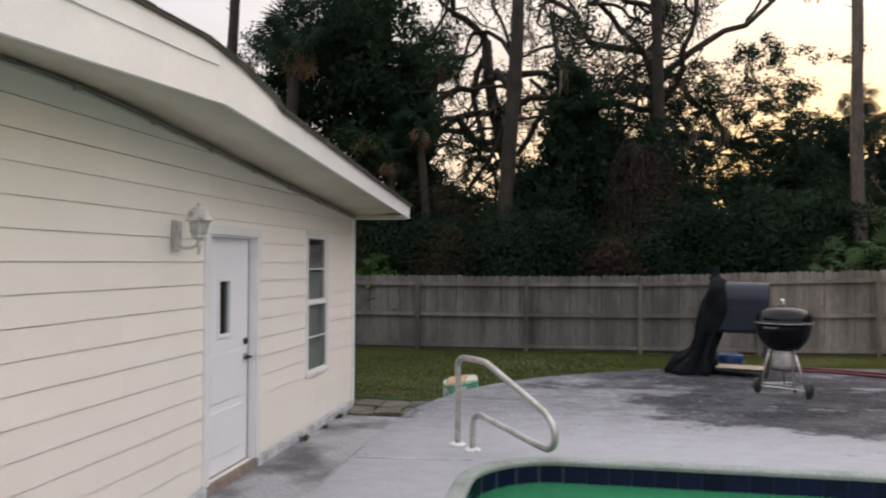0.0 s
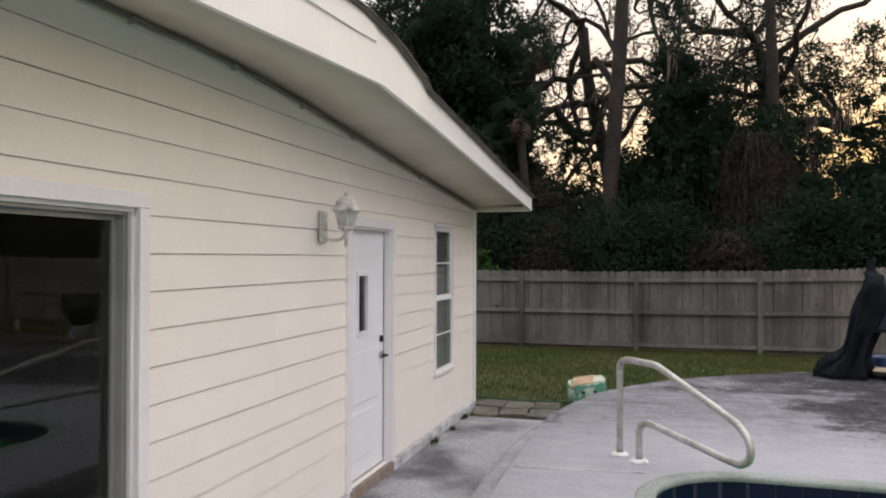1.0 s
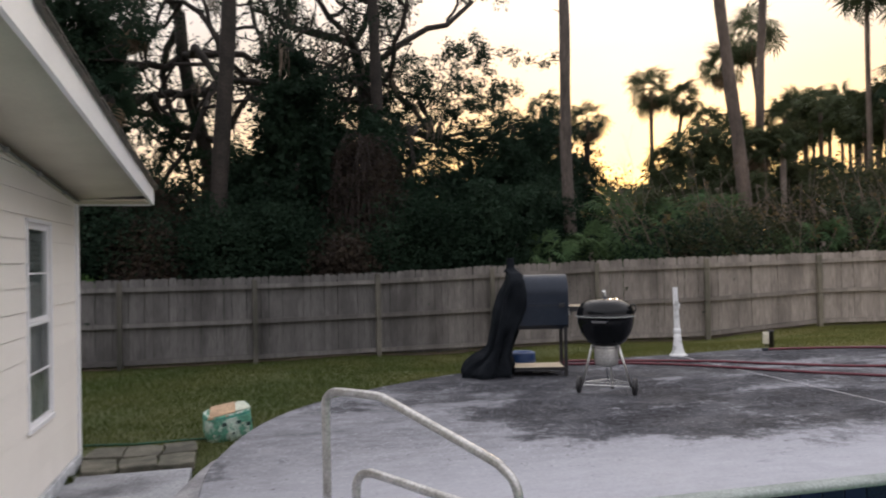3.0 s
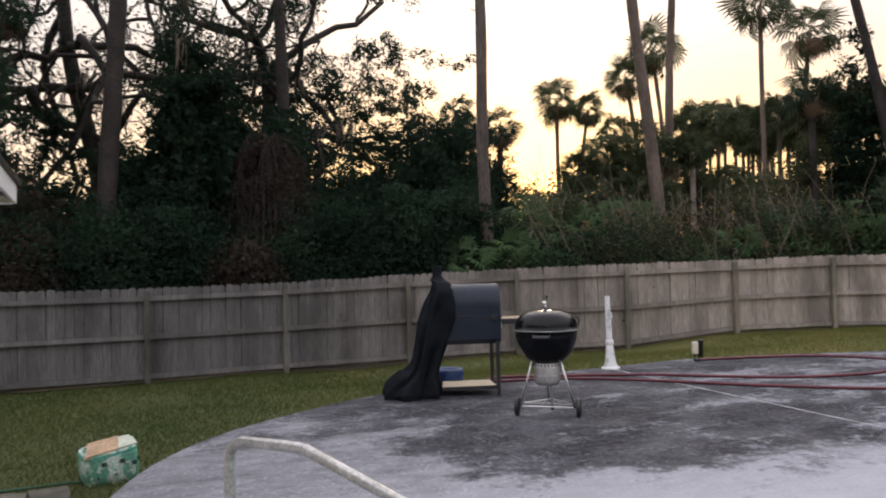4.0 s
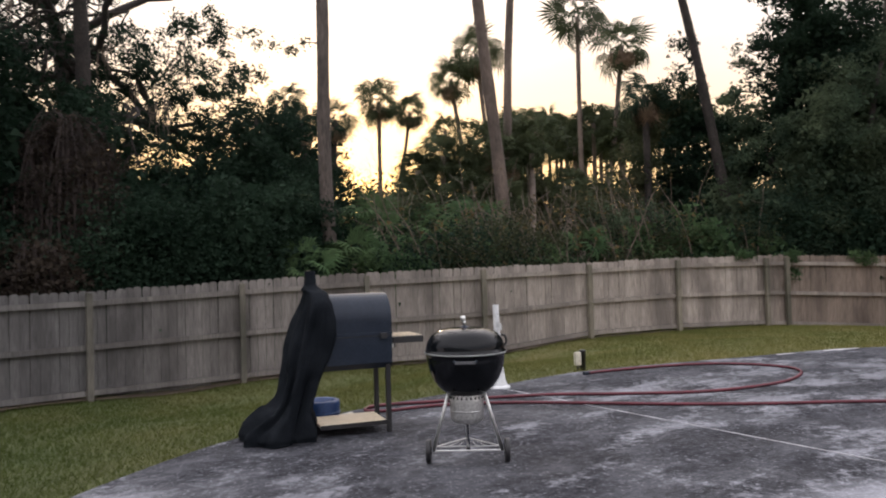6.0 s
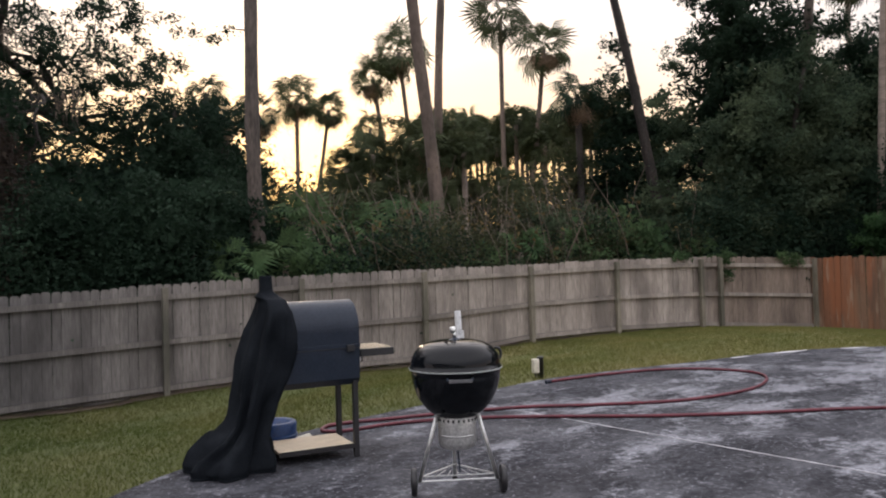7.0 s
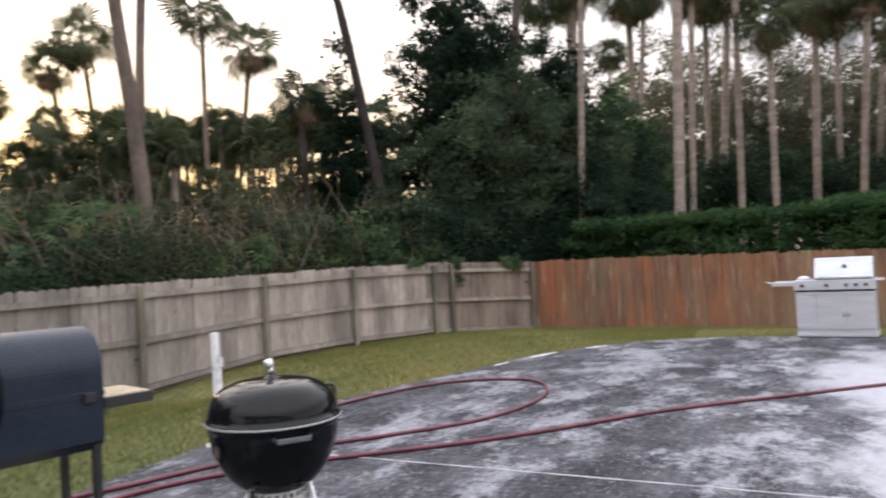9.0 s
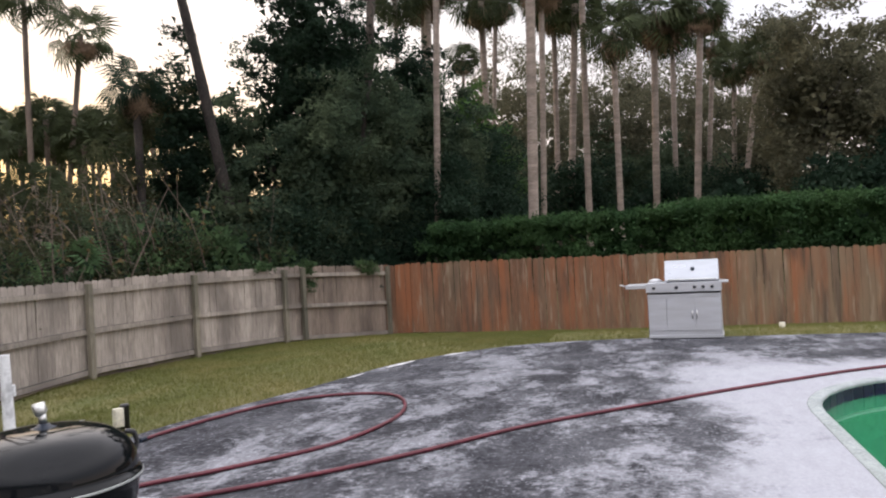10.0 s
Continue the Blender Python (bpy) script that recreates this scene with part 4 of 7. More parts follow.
def build_window():
    w = thing("window_1", "white double-hung window with grey drawn blinds", "window", kind="structure")
    y0, y1, z0, z1 = WINDOW
    casing(w, WINDOW, 0.032, 0.022, True)
    ym = (z0 + z1) / 2 + 0.01
    for name, za, zb, dx in (("lower_sash", z0, ym, 0.012), ("upper_sash", ym, z1 - 0.018, -0.004)):
        bm = bmesh.new()
        a, b, x0, x1 = y0 + 0.019, y1 - 0.019, WX + dx - 0.02, WX + dx
        for r in ((a, a + 0.018, za, zb), (b - 0.018, b, za, zb), (a + 0.018, b - 0.018, za, za + 0.028), (a + 0.018, b - 0.018, zb - 0.028, zb)):
            box(x0, x1, *r, 0, bm)
        sash = part(name, bm, M_TRIM, w)
        mz = (za + zb) / 2
        part("muntin", box(x0 + 0.004, x1 - 0.002, a + 0.018, b - 0.018, mz - 0.007, mz + 0.007), M_TRIM, sash)
        for p, q in ((za + 0.028, mz - 0.007), (mz + 0.007, zb - 0.028)):
            g = part("pane", box(x0 + 0.008, x0 + 0.012, a + 0.018, b - 0.018, p, q), M_CLEAR, sash)
            g.visible_shadow = False
    # blinds hang behind the glass
    bl = thing("window_blind", "closed grey slatted blind hanging behind the window", "blind")
    m_b = mat("blind_vinyl", (0.34, 0.36, 0.35), (0.20, 0.215, 0.215), 0.6, 1.6, 40, 0.05)
    slat = mesh_of(box(-0.006, 0.006, y0 + 0.03, y1 - 0.03, -0.021, 0.021), "slat", m_b)
    for i in range(35):
        s = part("slat", slat, None, bl)
        s.matrix_basis = pose(WX - 0.055, 0, z0 + 0.02 + i * 0.040, 0, -18, 0)
    part("head_rail", box(WX - 0.08, WX - 0.04, y0 + 0.02, y1 - 0.02, z1 - 0.06, z1 - 0.02), m_b, bl)
    bm = box(WX - 0.9, WX - 0.6, y0 - 0.3, y1 + 0.3, z0 - 0.2, z1 + 0.2)
    solo("wall_inner", bm, M_DARKROOM, "shaded inner wall behind the window", "wall", "structure")
    return w


build_window()


def build_slider():
    s = thing("door_2", "dark sliding glass door with a white surround", "door", kind="structure")
    y0, y1, z0, z1 = SLIDER
    casing(s, SLIDER, 0.072, 0.034)
    x0, x1 = WX - 0.10, WX - 0.02
    part("track_jamb", box(x0, x1, y1 - 0.045, y1 - 0.019, z0 + 0.04, z1 - 0.035, 0.004), M_GREYFRAME, s, "grey aluminium jamb")
    part("track_rib", box(x1, x1 + 0.012, y1 - 0.036, y1 - 0.028, z0 + 0.04, z1 - 0.035), M_GREYFRAME, s)
    part("head_track", box(x0, x1 + 0.005, y0 + 0.019, y1 - 0.019, z1 - 0.034, z1 - 0.019, 0.003), M_GREYFRAME, s)
    part("sill_track", box(x0 - 0.02, WX + 0.03, y0 + 0.019, y1 - 0.019, z0 - 0.02, z0 + 0.038, 0.004), M_GREYFRAME, s)
    for a, b, dx in ((y0 + 0.02, 2.70, 0.0), (2.66, y1 - 0.046, -0.035)):
        bm = bmesh.new()
        xa, xb = x0 + 0.045 + dx, x0 + 0.075 + dx
        for r in ((a, a + 0.05, z0 + 0.04, z1 - 0.035), (b - 0.02, b, z0 + 0.04, z1 - 0.035), (a + 0.05, b - 0.02, z0 + 0.04, z0 + 0.11), (a + 0.05, b - 0.02, z1 - 0.058, z1 - 0.035)):
            box(xa, xb, *r, 0, bm)
        sash = part("sliding_panel", bm, M_GREYFRAME, s)
        g = part("pane", box(xa + 0.012, xa + 0.018, a + 0.05, b - 0.02, z0 + 0.11, z1 - 0.058), M_GLASS, sash)
        g.visible_shadow = False
    # the room behind the glass
    bm = bmesh.new()
    rx0, ry0, ry1 = -7.2, 0.2, 5.4
    for b in ((rx0, WX - 0.15, ry0, ry1, -0.34, -0.31), (rx0, WX - 0.15, ry0, ry1, 1.92, 1.95), (rx0 - 0.05, rx0, ry0, ry1, -0.31, 1.92),
              (rx0, WX - 0.15, ry0 - 0.05, ry0, -0.31, 1.92), (rx0, WX - 0.15, ry1, ry1 + 0.05, -0.31, 1.92)):
        box(*b, 0, bm)
    solo("room_shell", bm, M_DARKROOM, "dim plastered room behind the sliding door", "room", "structure")
    # a cluttered table inside
    t = thing("table", "dark wooden table inside the sliding door", "table", (-3.75, 2.75, -0.31))
    m_t = mat("dark_table_wood", (0.05, 0.035, 0.025), (0.08, 0.055, 0.04), 0.4, 3, 40, 0.1)
    part("tabletop", box(-0.45, 0.45, -0.8, 0.8, 0.70, 0.74, 0.006), m_t, t)
    leg = mesh_of(box(-0.03, 0.03, -0.03, 0.03, 0, 0.70, 0.004), "leg", m_t)
    for lx in (-0.4, 0.4):
        for ly in (-0.74, 0.74):
            o = part("leg", leg, None, t)
            o.matrix_basis = pose(lx, ly, 0)
    rr = random.Random(8)
    m_cl = mat("faded_blue_cloth", (0.05, 0.13, 0.20), (0.08, 0.17, 0.24), 0.9, 5, 50, 0.3)
    m_pap = mat("brown_paper", (0.30, 0.19, 0.12), (0.22, 0.14, 0.09), 0.9, 5, 50, 0.3)
    for name, lab, cat, m_, cx, cy, s_, h in (("folded_cloth", "faded blue cloth heaped on the inside table", "cloth", m_cl, -3.62, 2.45, 0.26, 0.10),
                                              ("paper_bag", "crumpled brown paper bag lying on the inside table", "bag", m_pap, -3.55, 3.0, 0.22, 0.14),
                                              ("folded_cloth", "dark blue towel folded on the inside table", "cloth", m_cl, -3.85, 3.2, 0.2, 0.07)):
        bm = bmesh.new()
        bmesh.ops.create_icosphere(bm, subdivisions=3, radius=1)
        for v in bm.verts:
            n_ = noise.noise(v.co * 2.2 + Vector((cx * 9, cy, 0))) * 0.35
            v.co = Vector((cx + v.co.x * s_ * (1 + n_), cy + v.co.y * s_ * 1.2 * (1 + n_), 0.43 + max(0, (v.co.z * 0.5 + 0.5 + n_ * 0.6)) * h))
        solo(name, bm, m_, lab, cat, smooth=True)
    return s


build_slider()


def build_lantern():
    l_ = thing("wall_lantern", "weathered white coach lantern mounted on the siding", "lamp", (WX + 0.018, 5.62, 1.63))
    part("backplate", box(0, 0.016, -0.055, 0.055, -0.11, 0.11, 0.006), M_LANTERN, l_, "white backplate")
    part("arm", tube(spline([(0.012, 0, -0.06), (0.06, 0, -0.09), (0.14, 0, -0.085), (0.18, 0, -0.04)]), 0.012, 8), M_LANTERN, l_, "", True)
    bm = lathe([(0, -0.06), (0.016, -0.055), (0.022, -0.035), (0.045, -0.02), (0.062, -0.01), (0.062, 0.0), (0, 0.0)], 6, centre=(0.18, 0))
    part("base_cup", bm, M_LANTERN, l_)
    bm = lathe([(0, 0.001), (0.046, 0.001), (0.066, 0.05), (0.080, 0.11), (0.0, 0.111)], 6, centre=(0.18, 0))
    part("glass_body", bm, M_FROST, l_, "dusty frosted glass body")
    for k in range(6):
        a = 2 * math.pi * k / 6
        c, s_ = math.cos(a), math.sin(a)
        part("corner_bar", tube([(0.18 + 0.055 * c, 0.055 * s_, 0), (0.18 + 0.083 * c, 0.083 * s_, 0.11)], 0.006, 5), M_LANTERN, l_)
    bm = lathe([(0.060, 0.112), (0.094, 0.104), (0.100, 0.112), (0.092, 0.124), (0.078, 0.140), (0.072, 0.165), (0.060, 0.188), (0.040, 0.202), (0.022, 0.208), (0.012, 0.214), (0.016, 0.224), (0.010, 0.238), (0, 0.242)], 12, centre=(0.18, 0))
    part("cap", bm, M_LANTERN, l_, "domed lantern cap")
    part("finial", lathe([(0, -0.145), (0.008, -0.14), (0.014, -0.115), (0.010, -0.095), (0.020, -0.075), (0.016, -0.058), (0, -0.058)], 10, centre=(0.18, 0)), M_LANTERN, l_, "drop finial", True)
    part("bulb_holder", lathe([(0, 0.112), (0.02, 0.112), (0.024, 0.07), (0.016, 0.04), (0, 0.035)], 10, centre=(0.18, 0)), M_MOSS, l_)
    return l_


build_lantern()

# ---- path and pavers beside the house ----
bm = bmesh.new()
box(WX + 0.0, -1.60, HOUSE_S, 9.55, -0.60, -0.445, 0.01, bm)
solo("path", bm, M_PATH, "narrow worn concrete path along the house", "path", "structure")
rnd = random.Random(21)
for i in range(3):
    for j in range(2):
        bm = bmesh.new()
        w, d = 0.30 + rnd.uniform(-0.02, 0.03), 0.40
        rim = [Vector((w / 2 * cx + rnd.uniform(-0.035, 0.02) * abs(cx), d / 2 * cy + rnd.uniform(-0.04, 0.02) * abs(cy), 0))
               for cx, cy in ((-1, -1), (0, -1.03), (1, -1), (1.02, 0), (1, 1), (0, 1.02), (-1, 1), (-1.03, 0))]
        loops = [[bm.verts.new((q.x * k, q.y * k, z)) for q in rim] for k, z in ((1.0, -0.05), (1.0, 0.018), (0.985, 0.027), (0.95, 0.03))]
        ring_faces(bm, loops)
        bm.faces.new(loops[-1])
        p = solo("paver", bm, M_PAVER, "grey weathered paver laid in the grass by the house", "paver", group="pavers by the house corner")
        p.matrix_basis = pose(-2.42 + i * 0.335, 9.80 + j * 0.45, ground_z(-2, 10) + 0.004 + rnd.uniform(0, 0.015), rnd.uniform(-2, 2), rnd.uniform(-2, 2), rnd.uniform(-7, 7))
solo("garden_hose", tube(spline([(-3.4, 10.75, -0.43), (-2.7, 10.72, -0.43), (-2.2, 10.60, -0.425), (-1.7, 10.66, -0.43), (-1.45, 10.62, -0.43)]), 0.012, 8), M_GHOSE,
     "thin green garden hose lying across the grass", "hose", smooth=True)

rng_w = np.random.default_rng(12)
for wx, wy, ws in ((-2.58, 8.12, 0.9), (-2.56, 8.75, 0.55), (-1.70, 8.35, 0.6), (-1.66, 7.55, 0.5), (-2.58, 9.35, 0.7)):
    q = []
    for _ in range(46):
        a = rng_w.uniform(0, 6.28)
        o = np.array([wx + rng_w.normal() * 0.022 * ws, wy + rng_w.normal() * 0.06 * ws, -0.445])
        tip = o + np.array([math.cos(a) * rng_w.uniform(0.01, 0.06), math.sin(a) * rng_w.uniform(0.01, 0.09), rng_w.uniform(0.03, 0.10)]) * ws
        s_ = np.array([-math.sin(a), math.cos(a), 0]) * 0.007 * ws
        q.append([o, (o + tip) / 2 + s_, tip, (o + tip) / 2 - s_])
    solo("weed", quads_mesh("weed", np.array(q), L_GRASS), None, "small dark weed growing from the crack by the path", "weed", "stuff", "weeds by the path")

# ---- pool handrail ----
def build_rail():
    r = thing("pool_handrail", "chalky bent-tube pool handrail bolted to the deck", "handrail", (-0.67, 6.44, 0), turn=math.degrees(math.atan2(-0.75, 0.66)))
    prof = [(0, 0.0), (0, 0.35), (0, 0.66), (0.012, 0.715), (0.05, 0.748), (0.11, 0.757), (0.33, 0.757), (0.39, 0.75), (0.46, 0.726), (1.03, 0.490), (1.115, 0.442),
            (1.175, 0.38), (1.20, 0.305), (1.185, 0.232), (1.13, 0.19), (1.06, 0.19), (0.96, 0.20), (0.38, 0.278), (0.31, 0.282), (0.25, 0.262), (0.217, 0.21), (0.212, 0.15), (0.212, 0.0)]
    pts = spline([(u, 0, z * 1.08 if z < 0.19 else z * 0.868 + 0.04) for u, z in prof], 4)
    part("rail_tube", tube(pts, 0.0235, 12), M_RAIL, r, "", True)
    fl = mesh_of(lathe([(0.024, 0.001), (0.066, 0.001), (0.066, 0.008), (0.05, 0.02), (0.028, 0.024)], 20), "flange", M_PVC)
    for u in (0, 0.212):
        o = part("flange", fl, None, r, "white escutcheon")
        o.matrix_basis = pose(u, 0, 0)
    return r


build_rail()


# ---- kettle grill ----
def build_kettle():
    ang = math.degrees(math.atan2(-0.32, 0.42))
    k = thing("kettle_grill", "black enamelled kettle charcoal grill on three aluminium legs", "grill", (2.475, 9.405, 0), turn=ang)
    R, ZR = 0.288, 0.80
    prof = [(R * math.sin(radians(a)) ** 0.9, ZR - 0.335 * math.cos(radians(a))) for a in range(20, 91, 7)]
    bowl = part("bowl", lathe([(0, prof[0][1])] + prof + [(R + 0.010, ZR - 0.004), (R + 0.010, ZR + 0.004), (R - 0.01, ZR + 0.003)], 40), M_ENAMEL, k, "glossy black bowl", True)
    lid_p = [(R * math.cos(radians(a)) ** 0.62, ZR + 0.012 + 0.166 * math.sin(radians(a)) ** 0.9) for a in range(0, 91, 6)]
    lid = part("lid", lathe([(R + 0.008, ZR + 0.002), (R + 0.008, ZR + 0.012)] + lid_p[:-1] + [(0, lid_p[-1][1])], 40), M_ENAMEL, k, "glossy black domed lid", True)
    part("rim_band", lathe([(R + 0.0105, ZR - 0.004), (R + 0.013, ZR - 0.002), (R + 0.013, ZR + 0.003), (R + 0.0105, ZR + 0.005)], 40), M_GREYFRAME, k, "thin dull rim")
    zt = ZR + 0.177
    # lid handle: a bracket with a round grip, and the damper beside it
    part("handle_bracket", lathe([(0.0, zt - 0.010), (0.052, zt - 0.010), (0.046, zt - 0.002), (0.024, zt + 0.006), (0.016, zt + 0.014), (0, zt + 0.014)], 20), M_CHAR, lid, "dark bracket", True)
    part("handle_post", tube([(0, 0, zt + 0.01), (-0.004, 0, zt + 0.05)], 0.013, 12), M_STEEL, lid, "", True)
    part("handle_grip", tube([(-0.004, 0.0, zt + 0.048), (-0.010, 0.0, zt + 0.06), (-0.014, 0.0, zt + 0.082)], 0.020, 14), M_ALU, lid, "dull steel grip", True)
    bm = lathe([(0, 0), (0.05, 0), (0.05, 0.006), (0.012, 0.010), (0, 0.012)], 20)
    dm = part("damper", bm, M_STEEL, lid, "round aluminium damper")
    dm.matrix_basis = pose(0.10, 0.085, ZR + 0.158, -6, 7, 0)
    bm = box(0.0, 0.05, -0.006, 0.006, 0.004, 0.012)
    dt = part("damper_tab", bm, M_STEEL, lid)
    dt.matrix_basis = pose(0.10, 0.085, ZR + 0.158, -6, 7, 30)
    part("lid_hook", tube(spline([(0.272, 0.03, ZR + 0.02), (0.300, 0.033, ZR + 0.06), (0.292, 0.032, ZR + 0.105), (0.262, 0.029, ZR + 0.115)]), 0.009, 8), M_BLACK, lid, "black side hook", True)
    # front handle of the bowl (towards the house) and the side handle
    bm = tube(spline([(-0.075, -0.275, 0.765), (-0.07, -0.320, 0.762), (0, -0.330, 0.762), (0.07, -0.320, 0.762), (0.075, -0.275, 0.765)]), 0.007, 8)
    part("bowl_handle", bm, M_CHAR, bowl, "", True)
    bm = box(-0.07, 0.07, -0.338, -0.322, 0.748, 0.768, 0.003)
    part("handle_plate", bm, mat("dull_plate", (0.07, 0.072, 0.075), (0.09, 0.09, 0.095), 0.6), bowl, "dull grey handle plate")
    # wooden-shaded heat guard, ash catcher and legs
    part("ash_collar", lathe([(0.128, 0.452), (0.126, 0.495), (0.100, 0.495), (0.10, 0.452)], 28), M_ALU, k, "vented aluminium collar")
    hole = mesh_of(box(-0.006, 0.006, -0.002, 0.002, -0.009, 0.009), "vent_hole", M_BLACK)
    for i in range(24):
        a = 2 * math.pi * i / 24
        h = part("vent_hole", hole, None, k)
        h.matrix_basis = pose(0.1275 * math.cos(a), 0.1275 * math.sin(a), 0.476, 0, 0, math.degrees(a) + 90)
    part("ash_catcher", lathe([(0.122, 0.450), (0.121, 0.335), (0.115, 0.305), (0.092, 0.288), (0.045, 0.282), (0, 0.282)], 28), M_ALU, k, "dull aluminium ash bucket", True)
    part("catcher_band", lathe([(0.1225, 0.372), (0.125, 0.375), (0.125, 0.380), (0.1225, 0.383)], 28), M_STEEL, k)
    feet = ((-0.265, -0.02), (0.265, -0.02), (0.0, 0.30))
    tops = ((-0.125, -0.05), (0.125, -0.05), (0.0, 0.135))
    for (fx, fy), (tx, ty) in zip(feet, tops):
        z0 = 0.085 if fy < 0.1 else 0.012
        part("leg", tube([(fx * 0.94, fy, z0), (tx, ty, 0.53)], 0.0125, 10), M_ALU, k, "", True)
    part("axle", tube([(-0.275, -0.02, 0.085), (0.275, -0.02, 0.085)], 0.006, 8), M_STEEL, k)
    for s in (-1, 1):
        w = part("wheel", lathe([(0.0, -0.022), (0.030, -0.022), (0.035, -0.016), (0.078, -0.018), (0.084, -0.012), (0.084, 0.012), (0.078, 0.018), (0.035, 0.016), (0.03, 0.022), (0, 0.022)], 24), M_BLACK, k, "black plastic wheel", True)
        w.matrix_basis = pose(s * 0.285, -0.02, 0.085, 0, 90, 0)
    f_ = part("foot_cap", lathe([(0, 0), (0.018, 0), (0.018, 0.03), (0.0, 0.034)], 12), M_BLACK, k)
    f_.matrix_basis = pose(0, 0.295, 0)
    # wire triangle rack between the legs
    bm = bmesh.new()
    a, b, c = Vector((-0.235, -0.02, 0.115)), Vector((0.235, -0.02, 0.115)), Vector((0, 0.25, 0.115))
    for p, q in ((a, b), (b, c), (c, a)):
        tube([p, q], 0.005, 6, bm)
    for t in (0.2, 0.35, 0.5, 0.65, 0.8):
        tube([a.lerp(b, t), c.lerp(a, 0.5).lerp(c.lerp(b, 0.5), t)], 0.0025, 5, bm)
    part("wire_rack", bm, M_ALU, k)
    part("vent_rod", tube([(0, 0, 0.284), (0.01, -0.01, 0.13)], 0.006, 6), M_CHAR, k)
    return k


build_kettle()


# ---- barrel grill under its half-fallen cover ----
def build_smoker():
    ax = math.degrees(math.atan2(-0.24, 0.90))
    s = thing("barrel_grill", "charcoal-grey barrel grill on a legged cart", "grill", (2.05, 11.02, 0), turn=ax)
    # local x along the barrel (towards the side shelf), local y away from the pool
    L0, L1, D = -0.06, 0.63, 0.235
    zb, zc, zt = 0.555, 0.97, 1.205
    prof = [(-D, zb + 0.05), (-D, zc)] + [(-D * math.cos(radians(a)), zc + (zt - zc) * math.sin(radians(a))) for a in range(6, 180, 6)] + [(D, zc), (D, zb + 0.05), (D * 0.8, zb), (-D * 0.8, zb)]
    bm = bmesh.new()
    ends = [[bm.verts.new((x, y, z)) for y, z in prof] for x in (L0, L1)]
    ring_faces(bm, ends)
    bm.faces.new(ends[0])
    bm.faces.new(ends[1])
    bmesh.ops.bevel(bm, geom=[e for e in bm.edges if abs(e.verts[0].co.x - e.verts[1].co.x) < 1e-4], offset=0.008, segments=2, affect="EDGES")
    body = part("body", bm, M_CHAR, s, "charcoal-grey barrel body")
    part("lid_seam", box(L0 + 0.01, L1 - 0.004, -D - 0.004, -D - 0.0005, zc - 0.135, zc - 0.128), M_BLACK, body)
    part("lid_lip", box(L0 + 0.01, L1 + 0.003, -D - 0.007, -D - 0.001, zc - 0.128, zc - 0.10, 0.002), M_CHAR, body)
    part("lid_tab", box(L1 - 0.11, L1 - 0.05, -D - 0.03, -D - 0.007, zc - 0.155, zc - 0.105, 0.005), M_BLACK, body, "small black latch")
    part("end_hinge", box(L1 + 0.001, L1 + 0.012, -0.20, -0.16, zc - 0.14, zc - 0.10, 0.003), M_STEEL, body, "bright hinge pin")
    for lx, ly in ((L1 - 0.035, -0.20), (L1 - 0.035, 0.20), (-0.16, -0.19), (-0.16, 0.17)):
        part("leg", box(lx - 0.02, lx + 0.02, ly - 0.02, ly + 0.02, 0.0, zb + 0.03, 0.003), M_BLACK, s)
    part("bottom_shelf", box(L0 + 0.05, L1 - 0.06, -0.215, 0.215, 0.085, 0.105, 0.004), M_SHELFWOOD, s, "pale board shelf")
    part("shelf_frame", box(L0 + 0.05, L1 - 0.02, -0.222, -0.2155, 0.070, 0.106), M_BLACK, s)
    sh = part("side_shelf", box(L1 + 0.02, L1 + 0.30, -0.20, 0.18, 0.760, 0.817, 0.004), M_BLACK, s, "black side shelf")
    for i in range(6):
        part("shelf_slat", box(L1 + 0.040 + i * 0.043, L1 + 0.066 + i * 0.043, -0.185, 0.165, 0.8175, 0.824, 0.002), M_SHELFWOOD, sh, "pale slat")
    part("shelf_bracket", box(L1 + 0.0, L1 + 0.03, -0.17, -0.14, 0.72, 0.80, 0.003), M_STEEL, s)
    part("drip_hook", tube([(L1 + 0.05, -0.15, 0.79), (L1 + 0.05, -0.15, 0.72)], 0.006, 6), M_BLACK, s)
    # chimney standing out of the top, below the cloth
    part("chimney", tube([(-0.03, 0, 1.15), (-0.03, 0, 1.38)], 0.038, 14), M_BLACK, s)
    return s


build_smoker()


